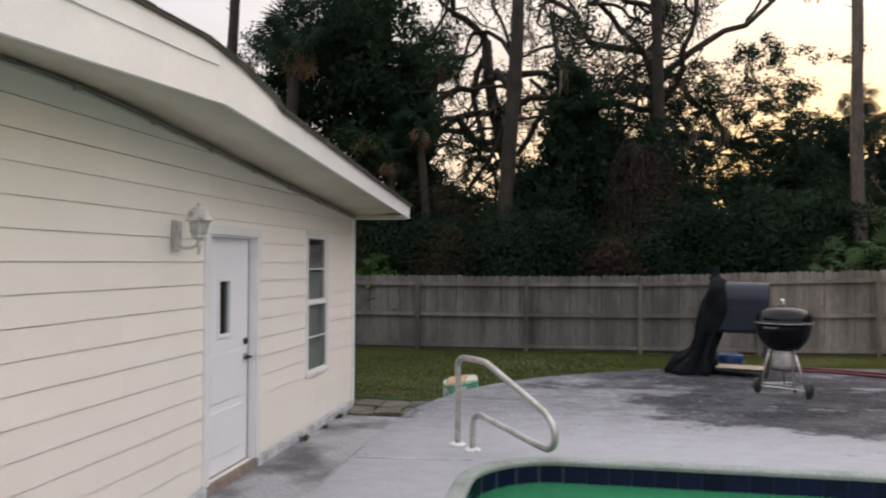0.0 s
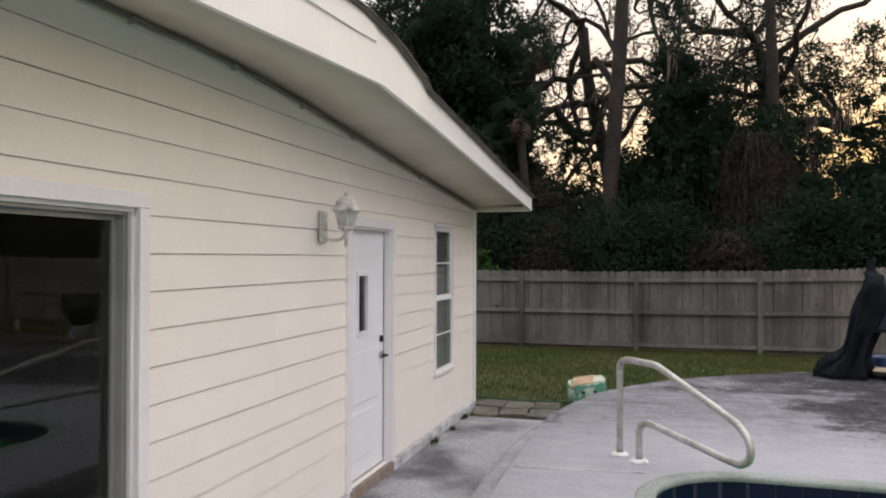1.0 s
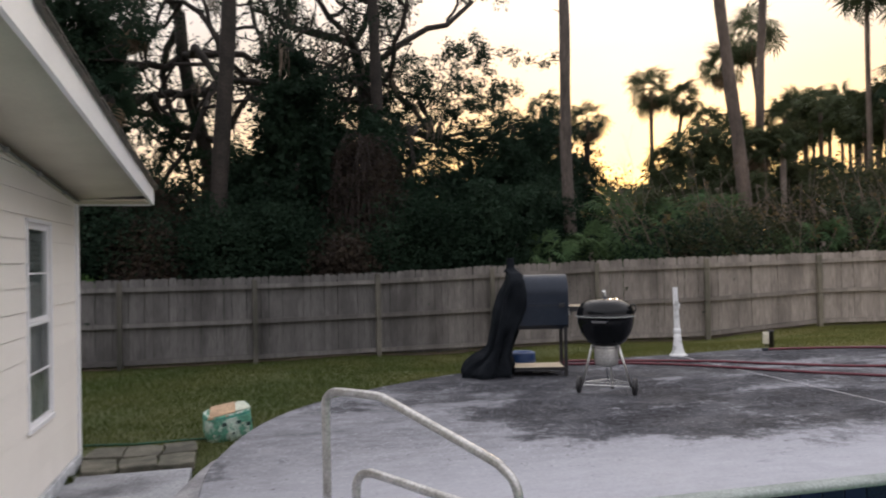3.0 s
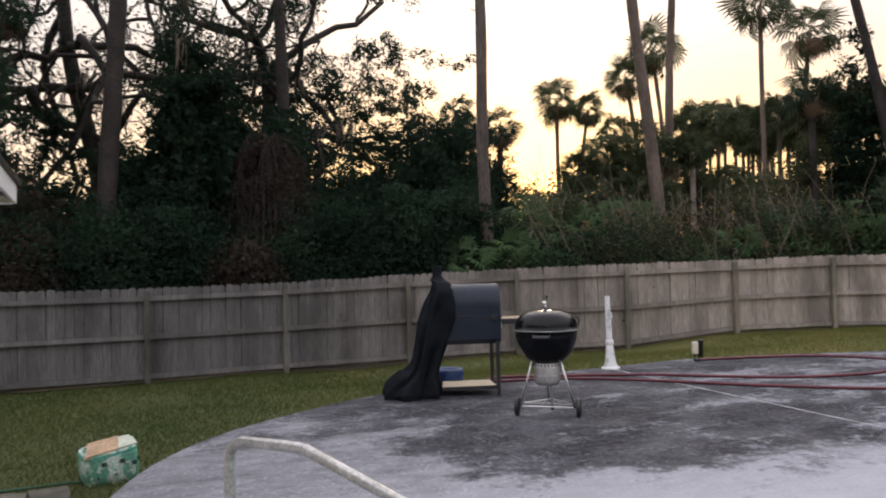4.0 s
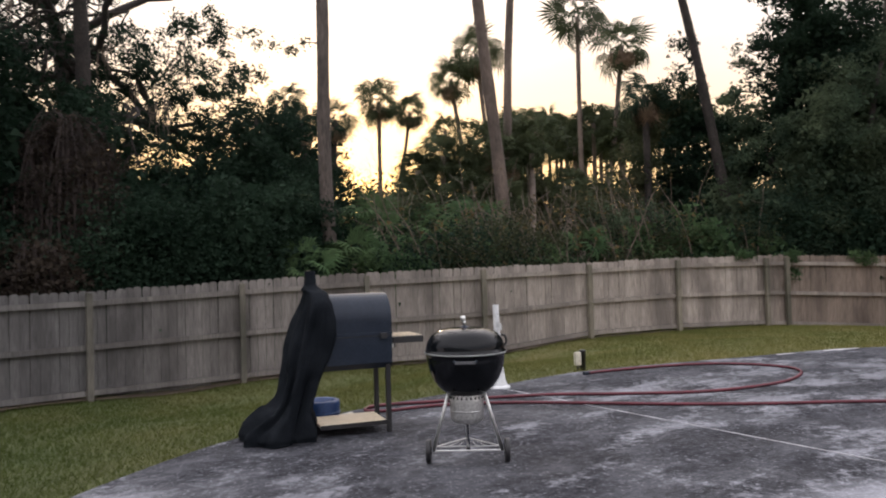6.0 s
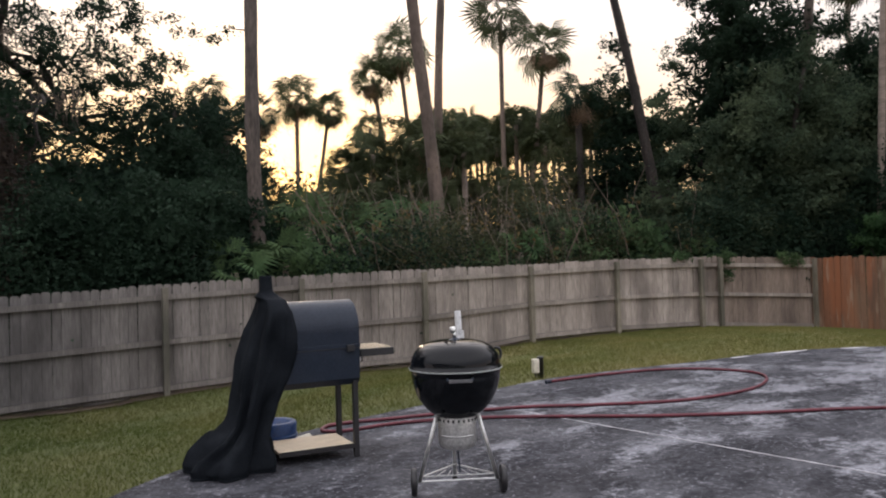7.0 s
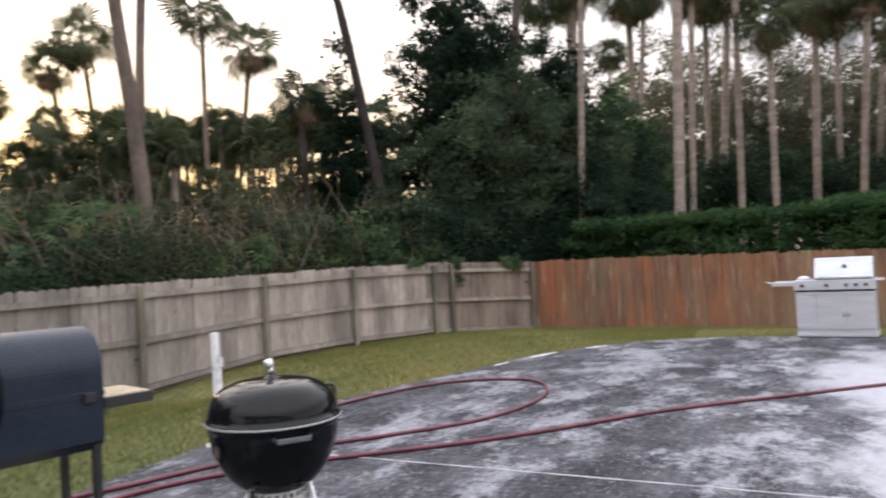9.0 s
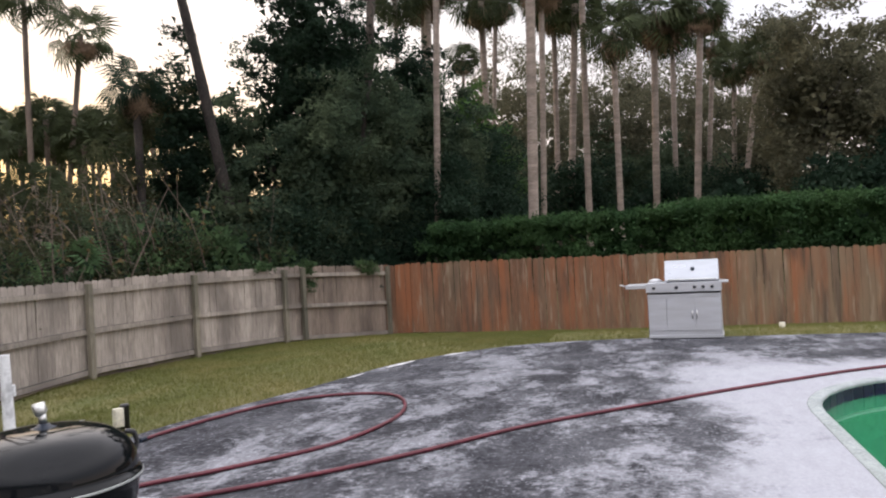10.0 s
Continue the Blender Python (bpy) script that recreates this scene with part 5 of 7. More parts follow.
def build_cover():
    """Cloth cover pulled up over the chimney and trailing to the deck."""
    bm = bmesh.new()
    # closed rings from the chimney's top down to the deck: centre x, centre y, half widths, height
    rows = [(-0.03, 0.0, 0.044, 0.045, 1.41), (-0.03, 0.0, 0.048, 0.05, 1.35), (-0.03, 0.0, 0.052, 0.055, 1.29), (-0.025, 0.0, 0.085, 0.10, 1.252), (0.008, 0.0, 0.092, 0.18, 1.225),
            (0.018, 0.0, 0.110, 0.255, 1.14), (-0.006, 0.0, 0.145, 0.268, 1.00), (-0.035, 0.0, 0.158, 0.268, 0.87), (-0.092, -0.01, 0.147, 0.265, 0.66), (-0.155, -0.02, 0.118, 0.25, 0.48),
            (-0.195, -0.03, 0.118, 0.245, 0.33), (-0.25, -0.04, 0.155, 0.25, 0.22), (-0.29, -0.05, 0.225, 0.27, 0.15), (-0.325, -0.05, 0.28, 0.29, 0.10), (-0.345, -0.05, 0.305, 0.31, 0.05), (-0.345, -0.05, 0.295, 0.30, 0.004)]
    n_ = 72
    rings = []
    for cx, cy, rx, ry, z in spline_rows(rows, 3):
        ring = []
        for k in range(n_):
            a = 2 * math.pi * k / n_
            c, s = math.cos(a), math.sin(a)
            e = 0.75
            px, py = math.copysign(abs(c) ** e, c), math.copysign(abs(s) ** e, s)
            fold = 0.06 * noise.noise((c * 2.2, s * 2.2, z * 0.9)) + 0.040 * noise.noise((c * 5, s * 5, z * 1.3 + 4)) + 0.030 * math.sin(a * 7 + z * 2.4 + 2 * noise.noise((z * 2, c, s)))
            amt = ramp01(1.32 - z, 0, 0.35)
            if z > 0.5:
                fold = max(fold, -0.004)
            crease = 0.050 * (0.3 - abs(noise.noise((c * 4.5, s * 4.5, z * 1.6 + 2)))) + 0.012 * noise.noise((c * 14, s * 14, z * 9))
            fold += crease * ramp01(1.25 - z, 0, 0.5)
            heap = 0.075 * ramp01(-c, 0.15, 0.8) * math.exp(-((s - 0.25) / 0.55) ** 2) * math.exp(-((z - 0.16) / 0.10) ** 2)
            zz = z + heap + (0.07 * noise.noise((c * 3, s * 3, 7 + z)) + 0.03 * noise.noise((c * 9, s * 9, 3 + z * 5)) if 0.03 < z < 0.22 else 0)
            ring.append(bm.verts.new((cx + px * (rx + fold * amt), cy + py * (ry + fold * amt), max(0.003, zz))))
        rings.append(ring)
    ring_faces(bm, rings)
    bm.faces.new(rings[0])
    hem_line = [v.co.copy() + Vector((0, 0, 0.006)) for v in rings[-1]]
    hem_line.append(hem_line[0].copy())
    c = solo("grill_cover", bm, M_COVER, "black cloth grill cover half fallen off the barrel grill", "cover", smooth=True)
    ax = math.degrees(math.atan2(-0.24, 0.90))
    c.matrix_basis = pose(2.05, 11.02, 0, 0, 0, ax)
    part("hem", tube(hem_line, 0.008, 6), M_COVER, c, "stitched black hem", True)
    return c


def spline_rows(rows, steps):
    out = []
    for a, b in zip(rows, rows[1:]):
        for k in range(steps):
            t = k / steps
            out.append(tuple(p + (q - p) * t for p, q in zip(a, b)))
    return out + [rows[-1]]


build_cover()


def build_blue_bin():
    b = thing("blue_tub", "round blue plastic tub behind the barrel grill's shelf", "tub", (2.27, 11.39, 0.0))
    part("tub", lathe([(0, 0.002), (0.15, 0.002), (0.17, 0.02), (0.178, 0.19), (0.172, 0.215), (0.150, 0.222), (0.125, 0.212), (0.110, 0.17), (0.06, 0.155), (0, 0.155)], 28), M_BLUE, b, "", True)
    part("tub_rib", lathe([(0.176, 0.10), (0.184, 0.105), (0.184, 0.115), (0.176, 0.12)], 28), M_BLUE, b, "", True)
    p = tube([(2.38, 11.33, 0.035), (2.60, 11.40, 0.035)], 0.03, 12)
    solo("white_pipe_offcut", p, M_IVORY, "short ivory pipe lying on the deck", "pipe", smooth=True)


build_blue_bin()


# ---- white pipe stand, spigots, bucket ----
def build_pipe():
    p = thing("umbrella_stand", "weathered white tube stand with a flared base", "stand", (4.76, 11.82, 0))
    part("foot", lathe([(0, 0.0), (0.125, 0.0), (0.120, 0.018), (0.09, 0.03), (0.085, 0.06), (0.0, 0.06)], 24), M_PVC, p, "chipped white foot")
    part("sleeve", lathe([(0.080, 0.055), (0.066, 0.13), (0.052, 0.24), (0.045, 0.32), (0.0, 0.32)], 24), M_PVC, p, "", True)
    part("collar", lathe([(0.046, 0.315), (0.056, 0.325), (0.056, 0.365), (0.046, 0.38), (0, 0.38)], 24), M_PVC, p)
    part("tube", lathe([(0.040, 0.37), (0.036, 0.70), (0.034, 0.955), (0.029, 0.957), (0.029, 0.90), (0, 0.90)], 24), M_PVC, p, "")
    part("clamp_lug", box(0.030, 0.055, -0.018, 0.018, 0.66, 0.74, 0.006), M_PVC, p)
    p.rotation_euler = (radians(0.5), radians(-1.5), radians(-35))


build_pipe()
ob_ = thing("outlet_box", "ivory outdoor outlet box standing at the deck edge", "outlet box", (6.655, 12.45, 0), turn=-28)
part("housing", box(-0.045, 0.045, -0.035, 0.035, 0.015, 0.195, 0.012), M_IVORY, ob_)
part("cover_plate", box(-0.036, 0.036, -0.042, -0.0355, 0.04, 0.17, 0.004), M_IVORY, ob_)
part("stake", tube([(0, 0, -0.14), (0, 0, 0.014)], 0.014, 8), M_BLACK, ob_, "dark mounting stake")
bm = lathe([(0, -0.12), (0.043, -0.12), (0.043, 0.19), (0.046, 0.192), (0.046, 0.21), (0.035, 0.218), (0, 0.218)], 16, centre=(6.75, 12.45))
solo("black_post", bm, M_BLACK, "short black plastic post beside the outlet box", "post", smooth=True)
bm = lathe([(0, -0.28), (0.05, -0.28), (0.052, 0.03), (0.044, 0.038), (0, 0.038)], 16, centre=(14.75, 5.32))
solo("valve_cap", bm, M_IVORY, "ivory valve cap standing by the deck edge", "valve", smooth=True)


def build_bag():
    g = ground_z(-1.3, 10.65)
    b = thing("soil_carton", "printed green cardboard soil carton with a torn brown top", "carton", (-1.30, 10.72, g), turn=14)
    b.matrix_basis = b.matrix_basis @ pose(0, 0, -0.02, 4, -5, 0) @ Matrix.Diagonal((1, 1, 0.84, 1))
    m_print = mat("printed_card", (0.10, 0.30, 0.21), (0.46, 0.56, 0.49), 0.6, 11, 40, 0.1, lo=0.47, hi=0.55, fine_amt=0.35)
    m_band = mat("teal_print", (0.06, 0.27, 0.21), (0.10, 0.33, 0.25), 0.6, 6, 40, 0.05)
    m_lid = mat("torn_card", (0.50, 0.35, 0.22), (0.36, 0.25, 0.16), 0.9, 6, 40, 0.3)
    m_pale = mat("cream_print", (0.52, 0.55, 0.46), (0.40, 0.44, 0.36), 0.6, 9, 40, 0.1)
    m_dark = mat("dark_print", (0.02, 0.05, 0.05), (0.04, 0.07, 0.06), 0.6, 9, 40, 0.1)

    def ring(bm, grow, z, sag):
        out = []
        for k in range(32):
            a = 2 * math.pi * k / 32
            c, s_ = math.cos(a), math.sin(a)
            v = Vector((math.copysign(abs(c) ** 0.55, c) * (0.235 + grow), math.copysign(abs(s_) ** 0.55, s_) * (0.185 + grow), z + sag * c))
            v += Vector((noise.noise(v * 6), noise.noise(v * 6 + Vector((9, 0, 0))), 0)) * 0.016
            out.append(bm.verts.new(v))
        return out

    bm = bmesh.new()
    loops = [ring(bm, gr, z, sg) for gr, z, sg in ((-0.02, 0.0, 0), (0.0, 0.02, 0), (0.012, 0.16, 0), (0.004, 0.30, 0.01), (0.0, 0.385, 0.02), (-0.008, 0.385, 0.02), (-0.016, 0.33, 0.01))]
    ring_faces(bm, loops)
    bm.faces.new(loops[0])
    bm.faces.new(loops[-1])
    body = part("body", bm, m_print, b, "green and cream printed sides", True)
    bm = bmesh.new()
    ring_faces(bm, [ring(bm, 0.0055, 0.335, 0.012), ring(bm, 0.0045, 0.365, 0.018)])
    part("print_band", bm, m_band, body)
    rr = random.Random(4)
    for k in range(9):
        x, z = -0.20 + 0.05 * k, rr.uniform(0.10, 0.26)
        part("print_mark", box(x, x + rr.uniform(0.02, 0.05), -0.203, -0.1985, z, z + rr.uniform(0.015, 0.05)), m_dark if k % 3 else m_pale, body)
    for k, pts in enumerate((((-0.215, -0.165, 0.368), (0.05, -0.185, 0.395), (0.12, 0.12, 0.43), (-0.14, 0.16, 0.40)), ((-0.235, -0.16, 0.345), (-0.03, -0.195, 0.36), (-0.01, -0.16, 0.40), (-0.20, -0.10, 0.385)), ((0.06, -0.17, 0.395), (0.22, -0.15, 0.402), (0.22, 0.15, 0.405), (0.10, 0.13, 0.415)))):
        bm = bmesh.new()
        lo = [bm.verts.new(p) for p in pts]
        hi = [bm.verts.new((p[0], p[1], p[2] + 0.008)) for p in pts]
        bm.faces.new(lo)
        bm.faces.new(hi)
        ring_faces(bm, [lo, hi])
        part("flap", bm, m_pale if k == 2 else m_lid, b, "cream card flap" if k == 2 else "torn brown card flap")


build_bag()


# ---- red hose ----
def build_hose():
    r = 0.0165
    z = r + 0.002
    pts = [(6.20, 11.82), (6.65, 11.76), (7.15, 11.64), (7.85, 11.36), (8.26, 10.88), (8.30, 10.32), (7.82, 9.94), (7.05, 9.80), (6.10, 10.0), (5.35, 10.53), (4.85, 10.95), (4.2, 11.30), (3.52, 11.57), (3.15, 11.73), (2.94, 11.70), (2.86, 11.56),
           (2.98, 11.43), (3.37, 11.37), (3.76, 11.22), (4.29, 10.83), (5.10, 9.94), (5.81, 9.28), (6.80, 8.52), (7.97, 7.27), (8.96, 6.12), (9.78, 5.02), (10.6, 3.4), (11.4, 1.2)]
    line = [Vector((x, y, z)) for x, y in pts]
    line = spline(line, 8)
    for i, p in enumerate(line):
        p.x += 0.02 * noise.noise((i * 0.13, 0, 0))
        p.y += 0.02 * noise.noise((0, i * 0.13, 3))
    h = thing("red_hose", "long red rubber hose looped over the deck", "hose")
    part("hose_tube", tube(line, r, 8), M_HOSE, h, "", True)
    d = (line[0] - line[1]).normalized()
    part("hose_end", tube([line[0] + d * 0.07, line[0] - d * 0.01], 0.023, 10), M_CHAR, h, "dull metal coupling")


build_hose()


# ---- stainless grill by the far fence ----
def build_gas_grill():
    g = thing("gas_grill", "wide stainless gas grill with a closed hood", "grill", (12.93, 6.99, 0), turn=-95.5)
    # local x along the front, local y away from the viewer
    W = 0.548
    part("cabinet", box(-W, W, 0.0, 0.60, 0.06, 0.72, 0.006), M_WGRILL, g, "pale stainless cabinet")
    part("plinth", box(-W - 0.003, W + 0.012, -0.012, 0.58, 0.014, 0.0595, 0.004), M_WGRILL, g)
    # black block put in for the shade under the plinth
    part("shadow_gap", box(-W + 0.02, W - 0.02, 0.02, 0.55, 0.0, 0.0135), M_BLACK, g)
    for a, b, nm in ((-W + 0.015, -0.27, "drawer_door"), (-0.255, 0.150, "cabinet_door"), (0.160, W - 0.015, "cabinet_door")):
        d = part(nm, box(a, b, -0.014, -0.001, 0.13, 0.64, 0.003), M_WGRILL, g)
        if nm == "cabinet_door":
            hx = b - 0.03 if a < 0 else a + 0.03
            part("handle", tube([(hx, -0.045, 0.32), (hx, -0.045, 0.44)], 0.008, 8), M_STEEL, d, "short bar handle", True)
    part("drip_gap", box(-W, W, -0.003, -0.0005, 0.705, 0.722), M_BLACK, g)
    part("control_panel", box(-W - 0.015, W + 0.015, -0.05, 0.60, 0.735, 0.885, 0.006), M_WGRILL, g, "stainless control panel")
    for x in (-0.44, -0.10, 0.17, 0.30, 0.43):
        k = part("knob", lathe([(0, 0), (0.024, 0), (0.022, 0.026), (0.0, 0.030)], 16), M_CHAR, g, "dark control knob", True)
        k.matrix_basis = pose(x, -0.051, 0.805, 90, 0, 0)
    bm = bmesh.new()
    prof = [(-0.01, 0.90), (0.0, 0.925), (0.155, 1.205), (0.185, 1.222), (0.48, 1.222), (0.58, 1.10), (0.58, 0.90)]
    e = [[bm.verts.new((x, y, z)) for y, z in prof] for x in (-0.27, W - 0.015)]
    ring_faces(bm, e)
    bm.faces.new(e[0])
    bm.faces.new(e[1])
    bmesh.ops.bevel(bm, geom=list(bm.edges), offset=0.008, segments=2, affect="EDGES")
    hood = part("hood", bm, M_HOOD, g, "brushed stainless hood")
    th = part("thermometer", lathe([(0, 0), (0.032, 0), (0.030, 0.008), (0, 0.009)], 18), M_CHAR, hood, "round temperature dial")
    th.matrix_basis = pose(0.15, 0.080, 1.085, 61, 0, 0)
    part("hood_handle", tube([(-0.22, -0.045, 0.925), (W - 0.06, -0.045, 0.925)], 0.012, 10), M_STEEL, hood, "", True)
    part("hood_gap", box(-0.27, W - 0.015, 0.03, 0.56, 0.886, 0.899), M_BLACK, g)
    part("burner_lid", lathe([(0, 0.06), (0.06, 0.052), (0.10, 0.028), (0.115, 0.0), (0, 0)], 24, centre=(-0.44, 0.28)).copy(), M_WGRILL, g, "domed side-burner lid", True).matrix_basis = pose(0, 0, 0.886)
    part("side_shelf", box(-W - 0.34, -W - 0.016, 0.02, 0.52, 0.80, 0.86, 0.006), M_WGRILL, g, "stainless side shelf")
    part("towel_bar", tube([(-W - 0.34, 0.0, 0.85), (-W - 0.42, -0.02, 0.875)], 0.010, 8), M_STEEL, g)
    part("side_shelf", box(W + 0.016, W + 0.12, 0.02, 0.52, 0.855, 0.88, 0.004), M_WGRILL, g)
    for x in (-0.22, W - 0.06):
        part("handle_stud", tube([(x, -0.045, 0.925), (x, 0.0, 0.93)], 0.009, 8), M_STEEL, hood)
    part("top_trim", box(-W + 0.005, W - 0.005, -0.0195, -0.0145, 0.652, 0.70, 0.002), M_WGRILL, g, "stainless trim strip")
    for x in (-0.44, -0.10, 0.17, 0.30, 0.43):
        bz = part("knob_bezel", lathe([(0, 0), (0.036, 0), (0.034, 0.003), (0, 0.0035)], 18), M_STEEL, g)
        bz.matrix_basis = pose(x, -0.0505, 0.805, 90, 0, 0)
    return g


build_gas_grill()


# ---- fences ----
def build_fence(name, label, nodes, material, top_line, height, posts, rails, post_side, seed, pitch=0.146):
    f_ = thing(name, label, "fence", kind="structure")
    r_ = random.Random(seed)
    shapes = []
    for _ in range(5):
        h = height + r_.uniform(-0.02, 0.02)
        w = 0.0685
        bm = bmesh.new()
        prof = [(-w, 0), (w, 0), (w, h - 0.035), (w - 0.028, h), (-w + 0.028, h), (-w, h - 0.035)]
        a = [bm.verts.new((x, -0.008, z)) for x, z in prof]
        b = [bm.verts.new((x, 0.008, z)) for x, z in prof]
        bm.faces.new(a)
        bm.faces.new(b)
        ring_faces(bm, [a, b])
        shapes.append(mesh_of(bm, "picket", material))
    for (xa, ya), (xb, yb) in zip(nodes, nodes[1:]):
        pa, pb = Vector((xa, ya, 0)), Vector((xb, yb, 0))
        L = (pb - pa).length
        turn = math.degrees(math.atan2(yb - ya, xb - xa))
        za, zb = top_line(xa, ya), top_line(xb, yb)
        n_ = max(1, round(L / pitch))
        for i in range(n_):
            t = (i + 0.5) / n_
            p = pa.lerp(pb, t)
            top = za + (zb - za) * t + r_.uniform(-0.012, 0.012)
            z = ground_z(p.x, p.y) + 0.075 + r_.uniform(-0.01, 0.01)
            ob = part("picket", r_.choice(shapes), None, f_)
            ob.matrix_basis = pose(p.x, p.y, z, r_.uniform(-0.5, 0.5), r_.uniform(-0.35, 0.35), turn + r_.uniform(-1.2, 1.2)) @ Matrix.Diagonal((L / n_ / 0.1425, 1, (top - z) / height, 1))
        if rails:
            side = Vector((-(pb - pa).y, (pb - pa).x, 0)).normalized() * post_side
            ga, gb = ground_z(xa, ya) + 0.09, ground_z(xb, yb) + 0.09
            for share in rails:
                bm = bmesh.new()
                q = [pa + side * 0.010 + Vector((0, 0, ga + (za - ga) * share)), pb + side * 0.010 + Vector((0, 0, gb + (zb - gb) * share))]
                o = side * 0.070
                lo = [bm.verts.new(v) for v in (q[0], q[1], q[1] + o, q[0] + o)]
                hi = [bm.verts.new(v.co + Vector((0, 0, 0.085))) for v in lo]
                bm.faces.new(lo)
                bm.faces.new(hi)
                ring_faces(bm, [lo, hi])
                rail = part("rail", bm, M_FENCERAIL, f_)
                rail.data.materials.append(M_RAILTOP)
                for face in rail.data.polygons:
                    if face.normal.z > 0.9:
                        face.material_index = 1
    if posts:
        for i, (x, y) in enumerate(nodes):
            nx, ny = nodes[min(i + 1, len(nodes) - 1)]
            lx, ly = nodes[max(i - 1, 0)]
            d = Vector((nx - lx, ny - ly, 0)).normalized()
            side = Vector((-d.y, d.x, 0)) * post_side
            z1 = top_line(x, y) - r_.uniform(0.03, 0.07)
            bm = box(-0.047, 0.047, -0.047, 0.047, ground_z(x, y) - 0.3, z1, 0.005)
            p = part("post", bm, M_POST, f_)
            c = Vector((x, y, 0)) + side * 0.118
            p.matrix_basis = pose(c.x, c.y, 0, 0, 0, math.degrees(math.atan2(d.y, d.x)))
    return f_


M_SOIL = mat("bare_soil", (0.075, 0.052, 0.038), (0.11, 0.085, 0.055), 0.95, 3, 40, 0.6)
FENCE_N = [(-16.0, 18.0), (-13.5, 18.0), (-11.0, 18.0), (-8.5, 18.0), (-6.0, 18.0), (-3.48, 18.02), (-0.97, 18.1), (1.58, 18.45), (4.15, 18.42), (6.35, 17.72), (8.55, 16.95), (10.98, 16.45),
           (13.40, 16.06), (15.66, 15.30), (16.22, 15.12), (18.92, 14.06)]
FENCE_E = [(18.92, 14.06), (18.97, 11.8), (19.0, 9.4), (19.0, 7.0), (18.98, 4.6), (18.95, 2.2), (18.95, -0.2), (18.95, -2.6), (18.95, -5.0), (18.95, -9.0)]


def soil_strip(nodes):
    """Bare earth under the fence where no grass grows."""
    bm = bmesh.new()
    rows = []
    for (xa, ya), (xb, yb) in zip(nodes, nodes[1:]):
        d = Vector((xb - xa, yb - ya, 0))
        side = Vector((-d.y, d.x, 0)).normalized()
        for k in range(10):
            p = Vector((xa, ya, 0)) + d * k / 10
            w = 0.16 + 0.10 * noise.noise((p.x * 2, p.y * 2, 0))
            a, b = p - side * w, p + side * 0.2
            rows.append([bm.verts.new((q.x, q.y, ground_z(q.x, q.y) + 0.034)) for q in (a, b)])
    for r0, r1 in zip(rows, rows[1:]):
        bm.faces.new((r0[0], r1[0], r1[1], r0[1]))
    solo("ground_strip", bm, M_SOIL, "strip of bare brown soil under the fence", "ground", "structure")


soil_strip(FENCE_N)


def top_north(x, y):
    return 1.145 + 0.25 * ramp01(x, -0.5, 9.5) + 0.07 * ramp01(x, 10, 13.5) - 0.085 * ramp01(x, 15.8, 18.9)


def top_east(x, y):
    return 1.37 - 0.13 * ramp01(14 - y, 0, 13)


# ---- leaves, trees ----
def leaves(centres, size, rng, aspect=0.55, up=0.4):
    """Corners of one pointed leaf at each centre, at all angles."""
    n_ = len(centres)
    d = rng.normal(size=(n_, 3))
    d[:, 2] -= 0.25
    d /= np.linalg.norm(d, axis=1)[:, None]
    q = rng.normal(size=(n_, 3))
    q[:, 2] += up
    s = np.cross(d, q)
    s /= np.linalg.norm(s, axis=1)[:, None] + 1e-9
    L = (size * rng.uniform(0.6, 1.35, n_))[:, None]
    w = L * aspect * 0.5
    base, tip = centres - d * L * 0.35, centres + d * L * 0.65
    return np.stack([base + s * w, tip, base - s * w], axis=1)


def clumped(rng, clumps, per, spread, flat=0.75):
    """Points gathered round clump centres."""
    c = np.repeat(clumps, per, axis=0)
    o = rng.normal(size=c.shape) * spread
    o[:, 2] *= flat
    return c + o


def crown_clumps(rng, n_, rx, ry, rz, shell=0.5, seed=0.0, ragged=0.45):
    """Clump centres in an uneven ellipsoid, most of them near its skin."""
    d = rng.normal(size=(n_, 3))
    d /= np.linalg.norm(d, axis=1)[:, None]
    r = shell + (1 - shell) * rng.uniform(0, 1, n_) ** 0.6
    lump = np.array([1 + ragged * noise.noise((v[0] * 2.1 + seed, v[1] * 2.1, v[2] * 2.1 + seed)) for v in d])
    return d * (r * lump)[:, None] * np.array([rx, ry, rz])


def limb(bm, p, d, length, r0, r1, rng, wiggle=0.25, steps=6, sides=6, droop=0.0):
    pts, radii = [Vector(p)], [r0]
    d = Vector(d).normalized()
    for i in range(steps):
        d = (d + Vector(rng.normal(size=3)) * wiggle + Vector((0, 0, -droop))).normalized()
        pts.append(pts[-1] + d * length / steps)
        radii.append(r0 + (r1 - r0) * (i + 1) / steps)
    tube(pts, r0, sides, bm, True, radii)
    return pts, d


